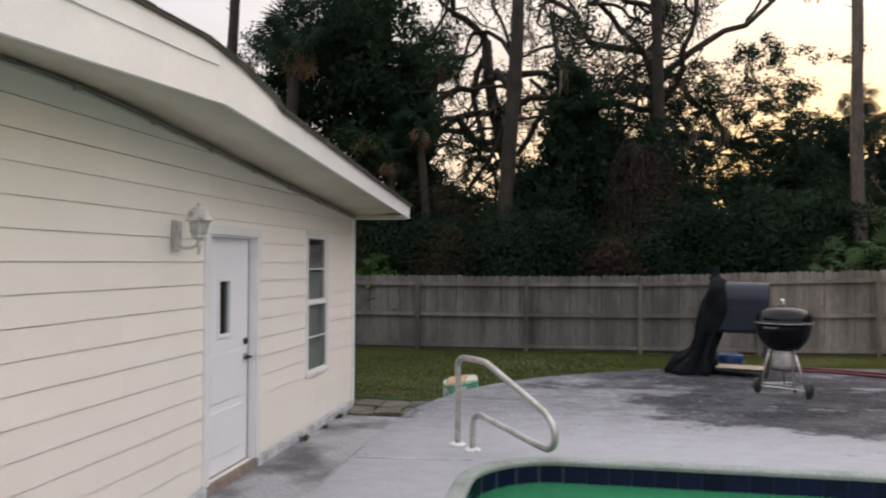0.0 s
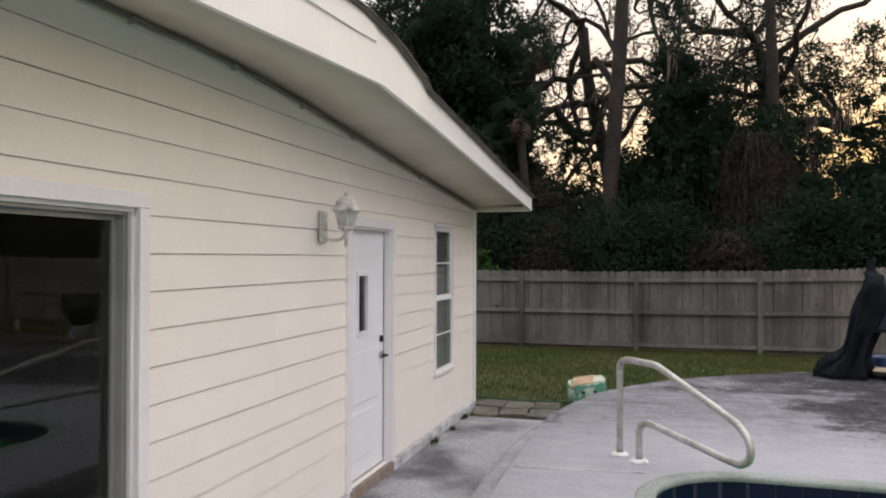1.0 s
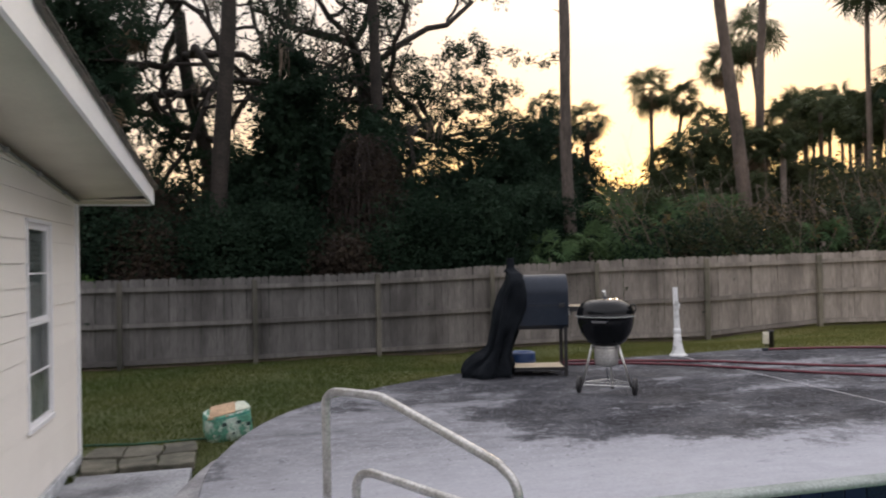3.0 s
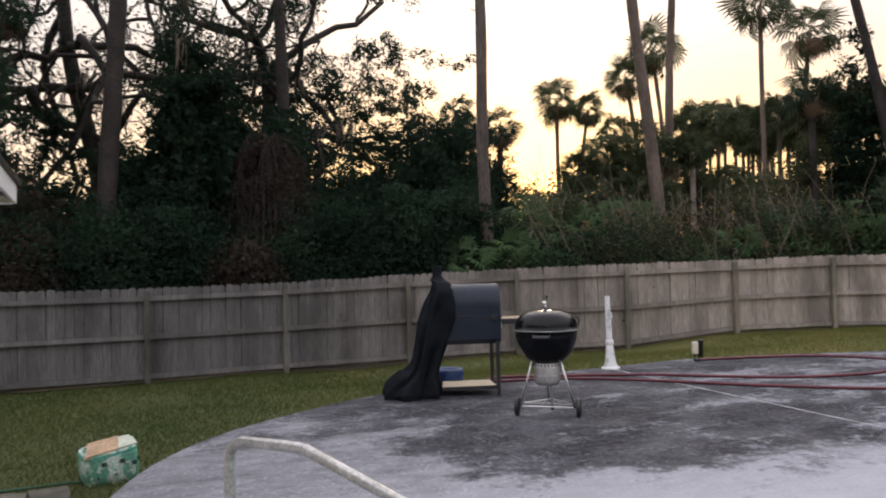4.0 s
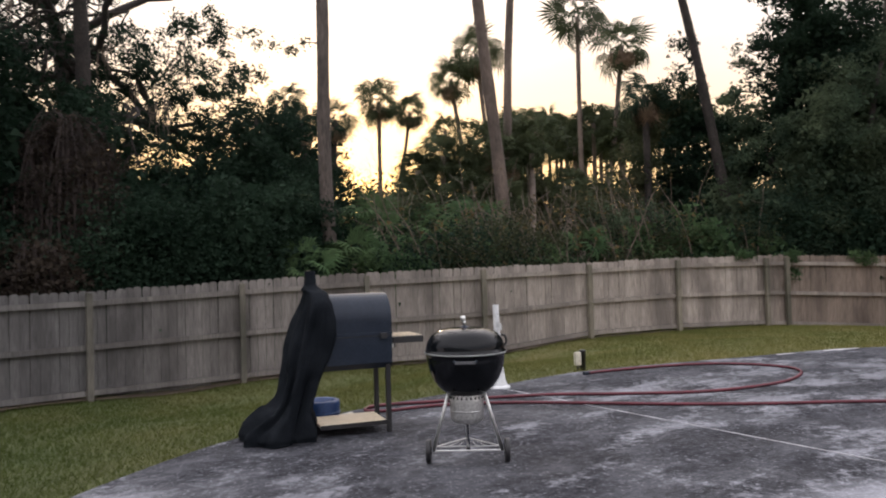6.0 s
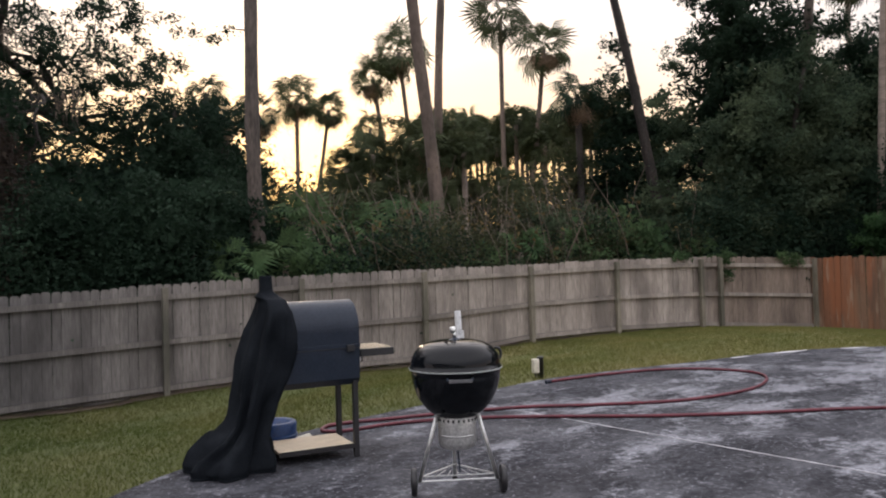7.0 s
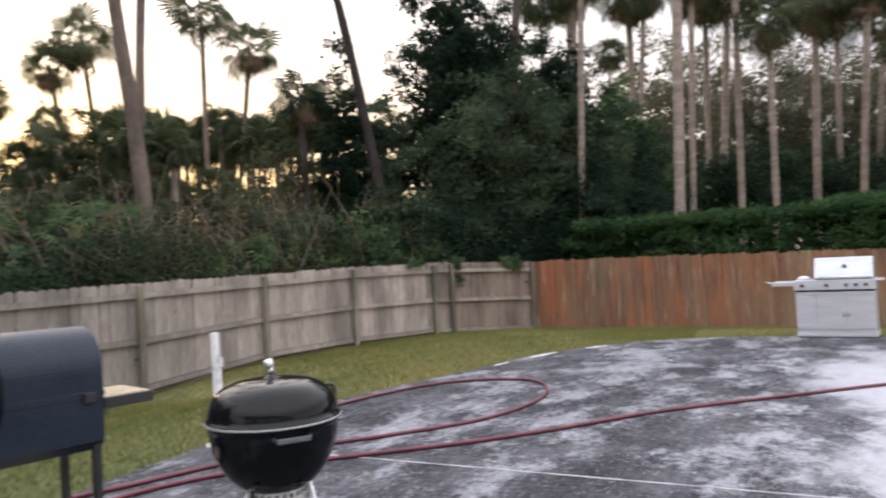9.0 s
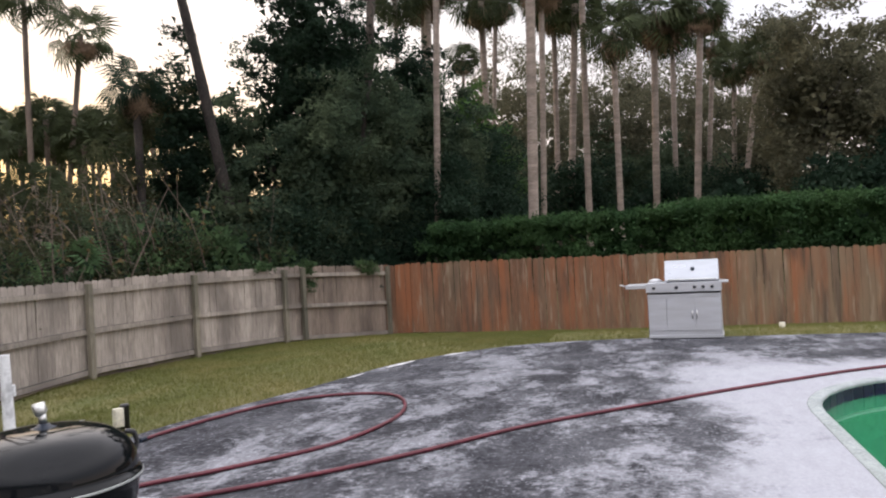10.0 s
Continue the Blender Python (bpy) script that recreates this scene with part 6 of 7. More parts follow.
def broadleaf(name, label, x, y, height, radius, base, leaf_material, seed, n_clump=160, per=55, leaf=0.13, bark=None, spread=0.26, shell=0.35, ragged=0.5, lean=(0, 0), fill=1.6):
    rng = np.random.default_rng(seed)
    z0 = ground_z(x, y) if abs(x) < 40 else -0.5
    t = thing(name, label, "tree", (x, y, z0), group="trees behind the fence")
    bm = bmesh.new()
    mid = (base + height) / 2
    pts, d = limb(bm, (0, 0, -0.1), (lean[0] * 0.15, lean[1] * 0.15, 1), mid, 0.05 + height * 0.014, 0.05, rng, 0.08, 8, 8)
    for k in range(7):
        p = pts[3 + k % 5]
        a = rng.uniform(0, 6.28)
        limb(bm, p, (math.cos(a), math.sin(a), rng.uniform(0.3, 1.0)), radius * rng.uniform(0.7, 1.1), 0.05, 0.012, rng, 0.25, 6, 5)
    part("trunk", bm, bark or M_OAKBARK, t, "", True)
    half = (height - base) / 2
    middle = np.array([lean[0], lean[1], mid])
    # boughs, then sprays round each bough, then leaves round each spray: leaves gather in lumps with gaps between
    boughs = crown_clumps(rng, max(8, n_clump // 4), radius, radius, half, shell, seed * 1.7, ragged) + middle
    sprays = clumped(rng, boughs, 6, 0.17 * radius + 0.05, 0.6)
    sets = [leaves(clumped(rng, sprays, int(per * 1.2), spread * 0.38 * radius + 0.035, 0.7), leaf * 0.82, rng, 0.6)]
    if fill:
        deep = crown_clumps(rng, int(fill * n_clump), radius * 0.70, radius * 0.70, half * 0.82, 0.1, seed * 1.7, ragged) + middle
        sets.append(leaves(clumped(rng, deep, 18, 0.20), leaf * 1.5, rng, 0.8))
    part("crown", quads_mesh("crown", np.concatenate(sets), leaf_material, 3), None, t)
    return t


def fan_frond(rng, length, blades, width):
    """One fan leaf: a stalk along +x and a drooping fan at its end, as corners of blades."""
    out = []
    stalk = length * 0.46
    s = 0.012
    out.append([(0, -s, 0), (0, s, 0), (stalk, s * 0.6, 0.03), (stalk, -s * 0.6, 0.03)])
    for i in range(blades):
        a = radians(-105 + 210 * (i + 0.5) / blades)
        l_ = length * 0.62 * (0.72 + 0.28 * math.cos(a)) * rng.uniform(0.85, 1.05)
        ca, sa = math.cos(a), math.sin(a)
        b0 = np.array([stalk, 0, 0.03])
        m_ = b0 + np.array([ca, sa, 0.10]) * l_ * 0.55
        tip = b0 + np.array([ca * 0.92, sa * 0.92, -0.30 - 0.2 * rng.uniform()]) * l_
        side = np.array([-sa, ca, 0]) * width * l_
        out.append([b0, m_ + side, m_ + side * 0.9, m_ - side])
        out.append([m_ + side, tip, tip, m_ - side])
    return np.array([[np.array(c, dtype=float) for c in q] for q in out])


def palm_crown_mesh(name, seed, fronds, length, blades, material, low=-50, high=80, width=0.085):
    rng = np.random.default_rng(seed)
    allq = []
    for k in range(fronds):
        f_ = fan_frond(rng, length * (rng.uniform(0.8, 1.1) if k % 3 else rng.uniform(0.45, 0.75)), blades, width)
        s_lo, s_hi = math.sin(radians(low)), math.sin(radians(high))
        el = math.asin(s_lo + (s_hi - s_lo) * (k + 0.5) / fronds) + rng.uniform(-0.14, 0.14)
        az = 2.399963 * k + rng.uniform(-0.3, 0.3)
        R = np.array((Matrix.Rotation(az, 3, "Z") @ Matrix.Rotation(-el, 3, "Y") @ Matrix.Rotation(rng.uniform(-1.25, 1.25), 3, "X")))
        allq.append(f_ @ R.T)
    return quads_mesh(name, np.concatenate(allq), material)


PALM_CROWNS = [palm_crown_mesh("crown", 30 + i, 48, 1.68, 18, L_PALM, -72, 88, 0.042) for i in range(3)]
SKY_CROWNS = [palm_crown_mesh("crown", 36 + i, 30, 2.0, 16, L_PALM, -78, 86, 0.05) for i in range(3)]
PALM_SKIRTS = [palm_crown_mesh("skirt", 40 + i, 22, 1.35, 14, M_DEADFROND, -88, -50, 0.06) for i in range(2)]
# fan crowns with the silhouette shade put into near-black leaves
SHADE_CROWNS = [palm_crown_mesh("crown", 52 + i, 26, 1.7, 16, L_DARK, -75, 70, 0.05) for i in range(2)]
LOW_CROWNS = [palm_crown_mesh("crown", 82 + i, 20, 1.25, 16, L_SHRUB, -55, 70, 0.05) for i in range(2)]
FAR_CROWNS = [palm_crown_mesh("crown", 60 + i, 36, 1.8, 12, L_PALM, -66, 84, 0.07) for i in range(2)]


def palm(x, y, height, seed, trunk_r=0.16, scale=1.0, lean=(0.0, 0.0), skirt=True, label="tall cabbage palm with a round fan-leaf head", far=False, curve=0.0, bark=None, shade=False, loose=False):
    rng = np.random.default_rng(seed)
    z0 = ground_z(x, y) if abs(x) < 40 and y < 40 else -0.5
    t = thing("palm_tree", label, "palm tree", (x, y, z0), group="palms behind the fence")
    pts, radii = [], []
    n_ = 14
    for i in range(n_ + 1):
        u = i / n_
        pts.append((lean[0] * u + curve * math.sin(u * 3.1), lean[1] * u, -0.1 + (height + 0.1) * u))
        radii.append(trunk_r * (1.25 - 0.35 * min(1, u * 6)) * (1 - 0.12 * u) * (1 + 0.03 * math.sin(i * 2.3)))
    part("trunk", tube(pts, trunk_r, 10, None, True, radii), bark or M_PALMBARK, t, "ringed grey-brown trunk", True)
    c = part("crown", (FAR_CROWNS if far else SHADE_CROWNS if shade else SKY_CROWNS if loose else PALM_CROWNS)[seed % 2 if far or shade else seed % 3], None, t)
    c.matrix_basis = pose(lean[0], lean[1], height, 0, 0, seed * 77 % 360) @ Matrix.Scale(scale, 4)
    if skirt:
        s = part("skirt", PALM_SKIRTS[seed % 2], None, t, "hanging brown dead fronds")
        s.matrix_basis = pose(lean[0], lean[1], height - 0.1, 0, 0, seed * 41 % 360) @ Matrix.Scale(scale, 4)
    return t


def pine(x, y, height, r, seed, lean=(0, 0), label="tall bare pine trunk rising behind the fence", bark=None, curve=0.0, crown=True):
    """A tall bare trunk that leans by so much at its top, bowed sideways by curve, with a thin crown out of sight."""
    rng = np.random.default_rng(seed)
    z0 = ground_z(x, y)
    t = thing("pine_tree", label, "tree", (x, y, z0), group="trees behind the fence")
    us = [i / 22 for i in range(23)]
    pts = [(lean[0] * u + curve * math.sin(3.1 * u) + 0.035 * math.sin(u * 13 + seed), lean[1] * u, height * u - 0.1) for u in us]
    bm = tube(pts, r, 10, None, True, [r * (1.2 - 0.2 * min(1, u * 5)) * (1 - 0.45 * u) * (1 + 0.05 * math.sin(u * 41 + seed)) for u in us])
    ends = []
    for k in range(14 if crown else 0):
        a, h = rng.uniform(0, 6.28), rng.uniform(0.72, 1.0)
        p = Vector((lean[0] * h, lean[1] * h, height * h))
        e, _ = limb(bm, p, (math.cos(a), math.sin(a), 0.25), rng.uniform(1.2, 2.4), 0.05, 0.015, rng, 0.2, 5, 5)
        ends += e[3:]
    # dead stubs on the stem
    for k in range(5):
        h = rng.uniform(0.25, 0.7)
        a = rng.uniform(0, 6.28)
        limb(bm, (lean[0] * h + curve * math.sin(3.1 * h), lean[1] * h, height * h), (math.cos(a), math.sin(a), 0.4), rng.uniform(0.15, 0.5), 0.022, 0.008, rng, 0.2, 4, 5)
    part("trunk", bm, bark or M_BARK, t, "", True)
    if crown:
        cl = np.array([list(e) for e in ends])
        part("crown", quads_mesh("crown", leaves(clumped(rng, cl, 40, 0.32), 0.22, rng, 0.12), L_DARK, 3), None, t)
    return t


def bare_tree(x, y, height, seed, material, spread=1.0):
    """A small leafless tree of fine twigs."""
    rng = np.random.default_rng(seed)
    t = thing("bare_tree", "small leafless tree with fine pale twigs", "tree", (x, y, ground_z(x, y)), group="trees behind the fence")
    bm = bmesh.new()

    def grow(p, d, length, r, depth):
        pts, dd = limb(bm, p, d, length, r, r * 0.5, rng, 0.16, 6, 5 if depth < 2 else 3)
        if depth == 3:
            return
        for k in range(4):
            nd = dd + Vector(rng.normal(size=3)) * 0.5 * spread
            nd.z = abs(nd.z) * 0.8 + 0.15
            grow(pts[int(rng.integers(2, 7))], nd, length * rng.uniform(0.5, 0.7), r * 0.5, depth + 1)

    grow((0, 0, -0.1), (0, 0, 1), height * 0.55, 0.035, 0)
    part("trunk", bm, material, t, "", True)
    return t


def vine_heap(x, y, height, radius, seed):
    """Dead vines draped over a snag in a dome of hanging strands."""
    rng = np.random.default_rng(seed)
    t = thing("vine_heap", "dome of dead brown vines draped over a snag", "vines", (x, y, ground_z(x, y)), group="vine heaps behind the fence")
    bm = tube([(0, 0, -0.1), (0.05, 0, height * 0.5), (0, 0.05, height * 0.92)], 0.12, 8, None, True, [0.14, 0.11, 0.07])
    for k in range(70):
        a = rng.uniform(0, 6.28)
        rr = radius * rng.uniform(0.55, 1.05)
        top = height * rng.uniform(0.86, 1.0)
        end = height * rng.uniform(0.15, 0.55)
        c, s_ = math.cos(a), math.sin(a)
        w = rng.normal() * 0.12
        tube(spline([(0.1 * c, 0.1 * s_, top * 0.97), (0.45 * rr * c, 0.45 * rr * s_, top), (0.9 * rr * c, 0.9 * rr * s_, top * 0.80), (rr * c + w, rr * s_, (top + end) * 0.45), (rr * c * 1.02 + w, rr * s_ * 0.98, end)], 3),
             rng.uniform(0.004, 0.009), 4, bm)
    part("stem_tangle", bm, M_MOSSDARK, t, "arching dead stems", True)
    d = rng.normal(size=(150, 3))
    d /= np.linalg.norm(d, axis=1)[:, None]
    tops = np.stack([d[:, 0] * radius * 0.96, d[:, 1] * radius * 0.96, height * (0.52 + 0.45 * d[:, 2])], 1)
    part("dead_vines", quads_mesh("dead_vines", moss_strands(rng, tops, height * 0.45, 9), M_MOSSDARK), None, t, "hanging brown strands")
    part("leaves", quads_mesh("leaves", leaves(clumped(rng, tops * np.array([0.92, 0.92, 0.96]), 110, 0.17), 0.10, rng), L_BROWN, 3), None, t)
    return t


def gnarled_oak(x, y, seed):
    """A spreading live oak: long twisted limbs with thin foliage and hanging moss."""
    rng = np.random.default_rng(seed)
    z0 = ground_z(x, y)
    t = thing("oak_tree", "gnarled live oak with twisted limbs against the sky", "tree", (x, y, z0), group="trees behind the fence")
    bm = bmesh.new()
    trunk, d = limb(bm, (0, 0, -0.1), (0.1, 0, 1), 10.2, 0.32, 0.18, rng, 0.10, 8, 9)
    tips = []

    def grow(p, d_, length, r, depth):
        pts, dd = limb(bm, p, d_, length, r, r * 0.5, rng, 0.42, 9, 6 if depth < 2 else 4, -0.02)
        if depth == 3:
            tips.extend(pts[3:])
            return
        for k in range(3):
            q = pts[int(rng.integers(3, 10))]
            nd = dd + Vector(rng.normal(size=3)) * 0.75
            nd.z = nd.z * 0.6 + 0.12
            grow(q, nd, length * rng.uniform(0.5, 0.72), r * 0.5, depth + 1)

    for k in range(11):
        a = 2 * math.pi * k / 11 + rng.uniform(-0.25, 0.25)
        grow(trunk[5 + k % 4], (math.cos(a), 0.6 * math.sin(a), rng.uniform(-0.05, 0.30)), rng.uniform(5.0, 7.2), 0.128, 0)
    part("trunk", bm, M_OAKBARK, t, "dark twisted limbs", True)
    tp = np.array([list(p) for p in tips])
    pick = tp[rng.choice(len(tp), size=min(len(tp), 820), replace=False)]
    part("crown", quads_mesh("crown", leaves(clumped(rng, pick, 22, 0.20), 0.11, rng), L_DARK, 3), None, t)
    hang = tp[rng.choice(len(tp), size=min(len(tp), 110), replace=False)]
    part("moss", quads_mesh("moss", moss_strands(rng, hang, 1.0), M_MOSS), None, t, "grey hanging moss")
    return t


def moss_strands(rng, tops, length, per=7):
    out = []
    for p in tops:
        for _ in range(per):
            o = p + rng.normal(size=3) * 0.07
            L = length * rng.uniform(0.3, 1.0)
            w = rng.uniform(0.008, 0.03)
            a = rng.uniform(0, 3.14)
            s = np.array([math.cos(a), math.sin(a), 0]) * w
            m_ = o + np.array([rng.normal() * 0.05, rng.normal() * 0.05, -L * 0.5])
            e = o + np.array([rng.normal() * 0.06, rng.normal() * 0.06, -L])
            out += [[o - s * 0.5, o + s * 0.5, m_ + s, m_ - s], [m_ - s, m_ + s, e, e]]
    return np.array([[np.array(c, dtype=float) for c in q] for q in out])


def woods():
    # pines and bare trunks
    pine(6.76, 19.95, 16, 0.165, 1, (-0.20, 0.0))
    # backlit trunks below take M_OAKBARK, silhouette shade put into the bark colour
    pine(-1.86, 20.6, 17, 0.22, 2, (0.85, 0.1), "thick dark pine trunk rising behind the fence", M_OAKBARK)
    pine(2.47, 23.3, 17, 0.20, 3, (-0.1, 0.0), bark=M_OAKBARK)
    pine(12.52, 20.5, 16, 0.20, 4, (-1.05, 0.9), "leaning brown-grey trunk rising behind the fence", M_FORKBARK, -0.06)
    pine(15.05, 24.15, 18, 0.165, 5, (0.65, -0.6), "slender brown-grey trunk standing behind the leaning one", M_FORKBARK)
    pine(-9.5, 20.1, 15, 0.2, 6, (0.45, 0.1), bark=M_OAKBARK)
    pine(18.52, 17.4, 14, 0.17, 7, (-1.35, 2.1), "vine-grown leaning trunk behind the fence", M_OAKBARK, 0.12)
    pine(22.6, 16.4, 14, 0.20, 8, (0.5, -1.3), "brown-barked trunk behind the fence corner")
    pine(-6.7, 21.6, 15, 0.13, 9, (0.3, 0), bark=M_OAKBARK)
    gnarled_oak(2.6, 26.3, 11)
    gnarled_oak(-2.6, 28.5, 17)
    bare_tree(11.6, 29.5, 8.4, 61, M_MOSS)
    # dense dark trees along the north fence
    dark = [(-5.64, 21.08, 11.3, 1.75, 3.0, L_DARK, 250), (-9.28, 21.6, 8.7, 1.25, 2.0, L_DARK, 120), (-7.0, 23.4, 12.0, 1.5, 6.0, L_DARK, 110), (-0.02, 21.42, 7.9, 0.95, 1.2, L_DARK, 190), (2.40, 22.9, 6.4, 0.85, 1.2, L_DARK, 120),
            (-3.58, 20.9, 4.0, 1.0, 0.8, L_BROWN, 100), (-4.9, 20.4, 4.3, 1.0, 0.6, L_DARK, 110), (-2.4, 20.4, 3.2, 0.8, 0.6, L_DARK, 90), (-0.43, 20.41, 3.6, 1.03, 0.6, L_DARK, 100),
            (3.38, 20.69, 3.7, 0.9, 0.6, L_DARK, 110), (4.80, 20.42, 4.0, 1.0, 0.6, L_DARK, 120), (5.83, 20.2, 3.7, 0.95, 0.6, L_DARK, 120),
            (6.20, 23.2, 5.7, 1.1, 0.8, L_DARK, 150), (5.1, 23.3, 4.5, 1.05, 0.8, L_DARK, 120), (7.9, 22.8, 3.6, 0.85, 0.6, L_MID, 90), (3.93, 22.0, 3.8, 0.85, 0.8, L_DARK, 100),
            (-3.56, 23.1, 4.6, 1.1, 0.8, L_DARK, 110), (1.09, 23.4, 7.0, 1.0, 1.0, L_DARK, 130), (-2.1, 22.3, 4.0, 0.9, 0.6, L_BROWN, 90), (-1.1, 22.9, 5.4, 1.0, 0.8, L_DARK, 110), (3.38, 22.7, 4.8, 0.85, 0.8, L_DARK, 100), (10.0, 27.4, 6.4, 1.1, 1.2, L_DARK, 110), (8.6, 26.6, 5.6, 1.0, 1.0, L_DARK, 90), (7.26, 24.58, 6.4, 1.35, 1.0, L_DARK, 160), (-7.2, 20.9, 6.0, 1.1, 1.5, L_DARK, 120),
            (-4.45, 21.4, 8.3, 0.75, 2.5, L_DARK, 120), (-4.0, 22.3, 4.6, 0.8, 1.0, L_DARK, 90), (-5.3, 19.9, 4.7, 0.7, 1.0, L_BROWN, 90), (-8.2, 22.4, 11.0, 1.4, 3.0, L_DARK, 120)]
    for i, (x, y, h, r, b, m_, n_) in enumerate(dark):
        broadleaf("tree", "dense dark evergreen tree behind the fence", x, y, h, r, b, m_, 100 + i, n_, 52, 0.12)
    for i, (x, y, h, r) in enumerate(((1.76, 21.3, 5.3, 1.1), (-3.2, 19.6, 3.0, 0.8), (0.9, 19.4, 2.6, 0.7))):
        vine_heap(x, y, h, r, 150 + i)
    # airy trees with the low sun behind them
    for i, (x, y, h, r, b, n_) in enumerate(((4.3, 25.07, 9.4, 1.6, 3.4, 110), (6.2, 24.69, 8.9, 1.55, 3.4, 105), (-2.99, 25.2, 6.4, 1.1, 2.6, 44), (3.2, 27.2, 9.0, 1.4, 3.4, 60), (5.5, 26.6, 7.2, 1.6, 3.0, 60), (0.9, 26.4, 5.6, 1.2, 2.0, 30))):
        broadleaf("tree", "airy small-leaved tree against the sunset", x, y, h, r, b, L_DARK, 131 + i, n_, 46, 0.115, spread=0.13, shell=0.2, ragged=1.0, fill=0)
    broadleaf("shrub", "yellowing small tree beside the dark palm", -5.25, 19.6, 5.2, 0.5, 3.6, L_OLIVE, 138, 40, 30, 0.12, fill=0)
    broadleaf("shrub", "small bright green shrub peeping over the fence", -4.75, 18.75, 2.25, 0.42, 0.6, L_BRIGHT, 140, 26, 30, 0.16, fill=0.5)
    # open thicket of saplings, and the low woods behind it
    thicket = [(8.29, 20.13, 3.4, 0.63, 0.8), (9.01, 19.90, 3.6, 0.77, 0.8), (9.92, 19.5, 3.3, 0.84, 0.6), (10.9, 19.1, 3.1, 0.84, 0.6), (11.9, 18.8, 3.2, 0.84, 0.6), (12.9, 18.6, 3.5, 0.84, 0.6), (13.8, 18.2, 3.6, 0.84, 0.6), (14.8, 18.9, 4.4, 0.9, 0.8)]
    for i, (x, y, h, r, b) in enumerate(thicket):
        broadleaf("tree", "thin olive-leaved sapling in the thicket behind the fence", x, y, h, r, b, L_OLIVE if i % 3 else L_MID, 180 + i, 40, 40, 0.11, spread=0.34, shell=0.2, ragged=0.8, fill=0)
    low = [(13.68, 29.72, 4.6, 1.33, 1.0), (15.54, 28.58, 4.9, 1.33, 1.0), (16.94, 27.6, 5.0, 1.33, 1.0), (18.56, 26.3, 5.3, 1.3, 1.0), (19.75, 25.2, 5.4, 1.4, 1.0), (20.84, 24.1, 5.5, 1.4, 1.0), (22.3, 22.8, 5.6, 1.4, 0.8), (24.5, 28.5, 6.2, 1.8, 0.8), (28.0, 27.0, 6.6, 1.8, 0.8), (26.5, 24.0, 6.0, 1.6, 0.8), (17.4, 22.6, 4.6, 1.2, 0.8), (11.8, 26.5, 4.1, 1.2, 0.6),
           (16.5, 29.4, 7.5, 1.1, 1.0), (16.4, 26.9, 6.9, 0.8, 1.0), (15.6, 31.0, 5.7, 1.0, 0.8), (17.8, 25.7, 6.8, 0.8, 1.0), (21.3, 19.8, 8.2, 0.7, 1.0)]
    for i, (x, y, h, r, b) in enumerate(low):
        broadleaf("tree", "low bushy tree in the woods behind the thicket", x, y, h, r, b, L_OLIVE if i % 2 else L_MID, 210 + i, 70, 40, 0.14, shell=0.25, ragged=0.7, fill=0.6)
    # vine-grown trees round the fence corner
    corner = [(17.38, 19.75, 7.4, 0.9, 1.6, L_OLIVE, 90, 0), (18.20, 19.2, 9.0, 0.80, 1.6, L_DARK, 130, 0.6), (19.5, 18.4, 7.4, 0.85, 1.6, L_MID, 110, 0.4), (19.93, 16.6, 11.1, 0.85, 4.6, L_DARK, 130, 0.6), (19.9, 15.95, 7.9, 1.5, 0.8, L_MID, 250, 1.2),
              (21.63, 14.9, 8.0, 1.3, 0.8, L_MID, 180, 1.2), (22.13, 13.25, 4.8, 1.35, 0.4, L_DARK, 160, 1.4), (25.31, 14.79, 9.3, 1.15, 3.0, L_DARK, 130, 0.8), (17.7, 16.9, 4.2, 0.95, 0.6, L_MID, 120, 1.0), (19.6, 14.95, 2.9, 0.7, 0.3, L_DARK, 90, 1.0),
              (24.0, 17.5, 8.4, 1.5, 1.0, L_DARK, 150, 0.8), (23.4, 11.9, 3.9, 1.2, 0.3, L_DARK, 110, 1.2), (27.0, 13.2, 6.4, 1.6, 0.6, L_DARK, 130, 1.0), (21.4, 20.4, 6.6, 1.4, 0.8, L_MID, 110, 0.6),
              (20.51, 17.48, 9.4, 1.05, 1.6, L_DARK, 140, 1.0), (22.85, 15.85, 10.8, 1.1, 3.0, L_DARK, 130, 1.0), (26.24, 15.17, 10.3, 1.3, 2.5, L_DARK, 130, 1.0), (29.8, 13.27, 7.4, 1.4, 1.0, L_DARK, 110, 1.0), (21.2, 16.3, 11.5, 0.9, 3.5, L_DARK, 120, 0.8), (24.75, 14.6, 9.6, 0.8, 3.0, L_DARK, 100, 0.8), (25.2, 13.3, 7.7, 0.8, 2.0, L_MID, 90, 0.8), (24.4, 14.1, 7.8, 1.2, 1.0, L_MID, 130, 1.0)]
    for i, (x, y, h, r, b, m_, n_, f_) in enumerate(corner):
        broadleaf("tree", "vine-grown dark tree behind the fence", x, y, h, r, b, m_, 160 + i, n_, 52, 0.12, ragged=0.65, fill=f_)
    for i, (x, y, h, r) in enumerate(((15.4, 17.3, 3.2, 0.95), (14.2, 17.75, 2.7, 0.75), (16.0, 16.75, 2.8, 0.72), (17.2, 16.1, 2.6, 0.65), (7.6, 18.8, 2.5, 0.6))):
        broadleaf("shrub", "bright green shrub growing against the back of the fence", x, y, h, r, 0.2, L_SHRUB, 190 + i, 60, 34, 0.11, fill=1.0)
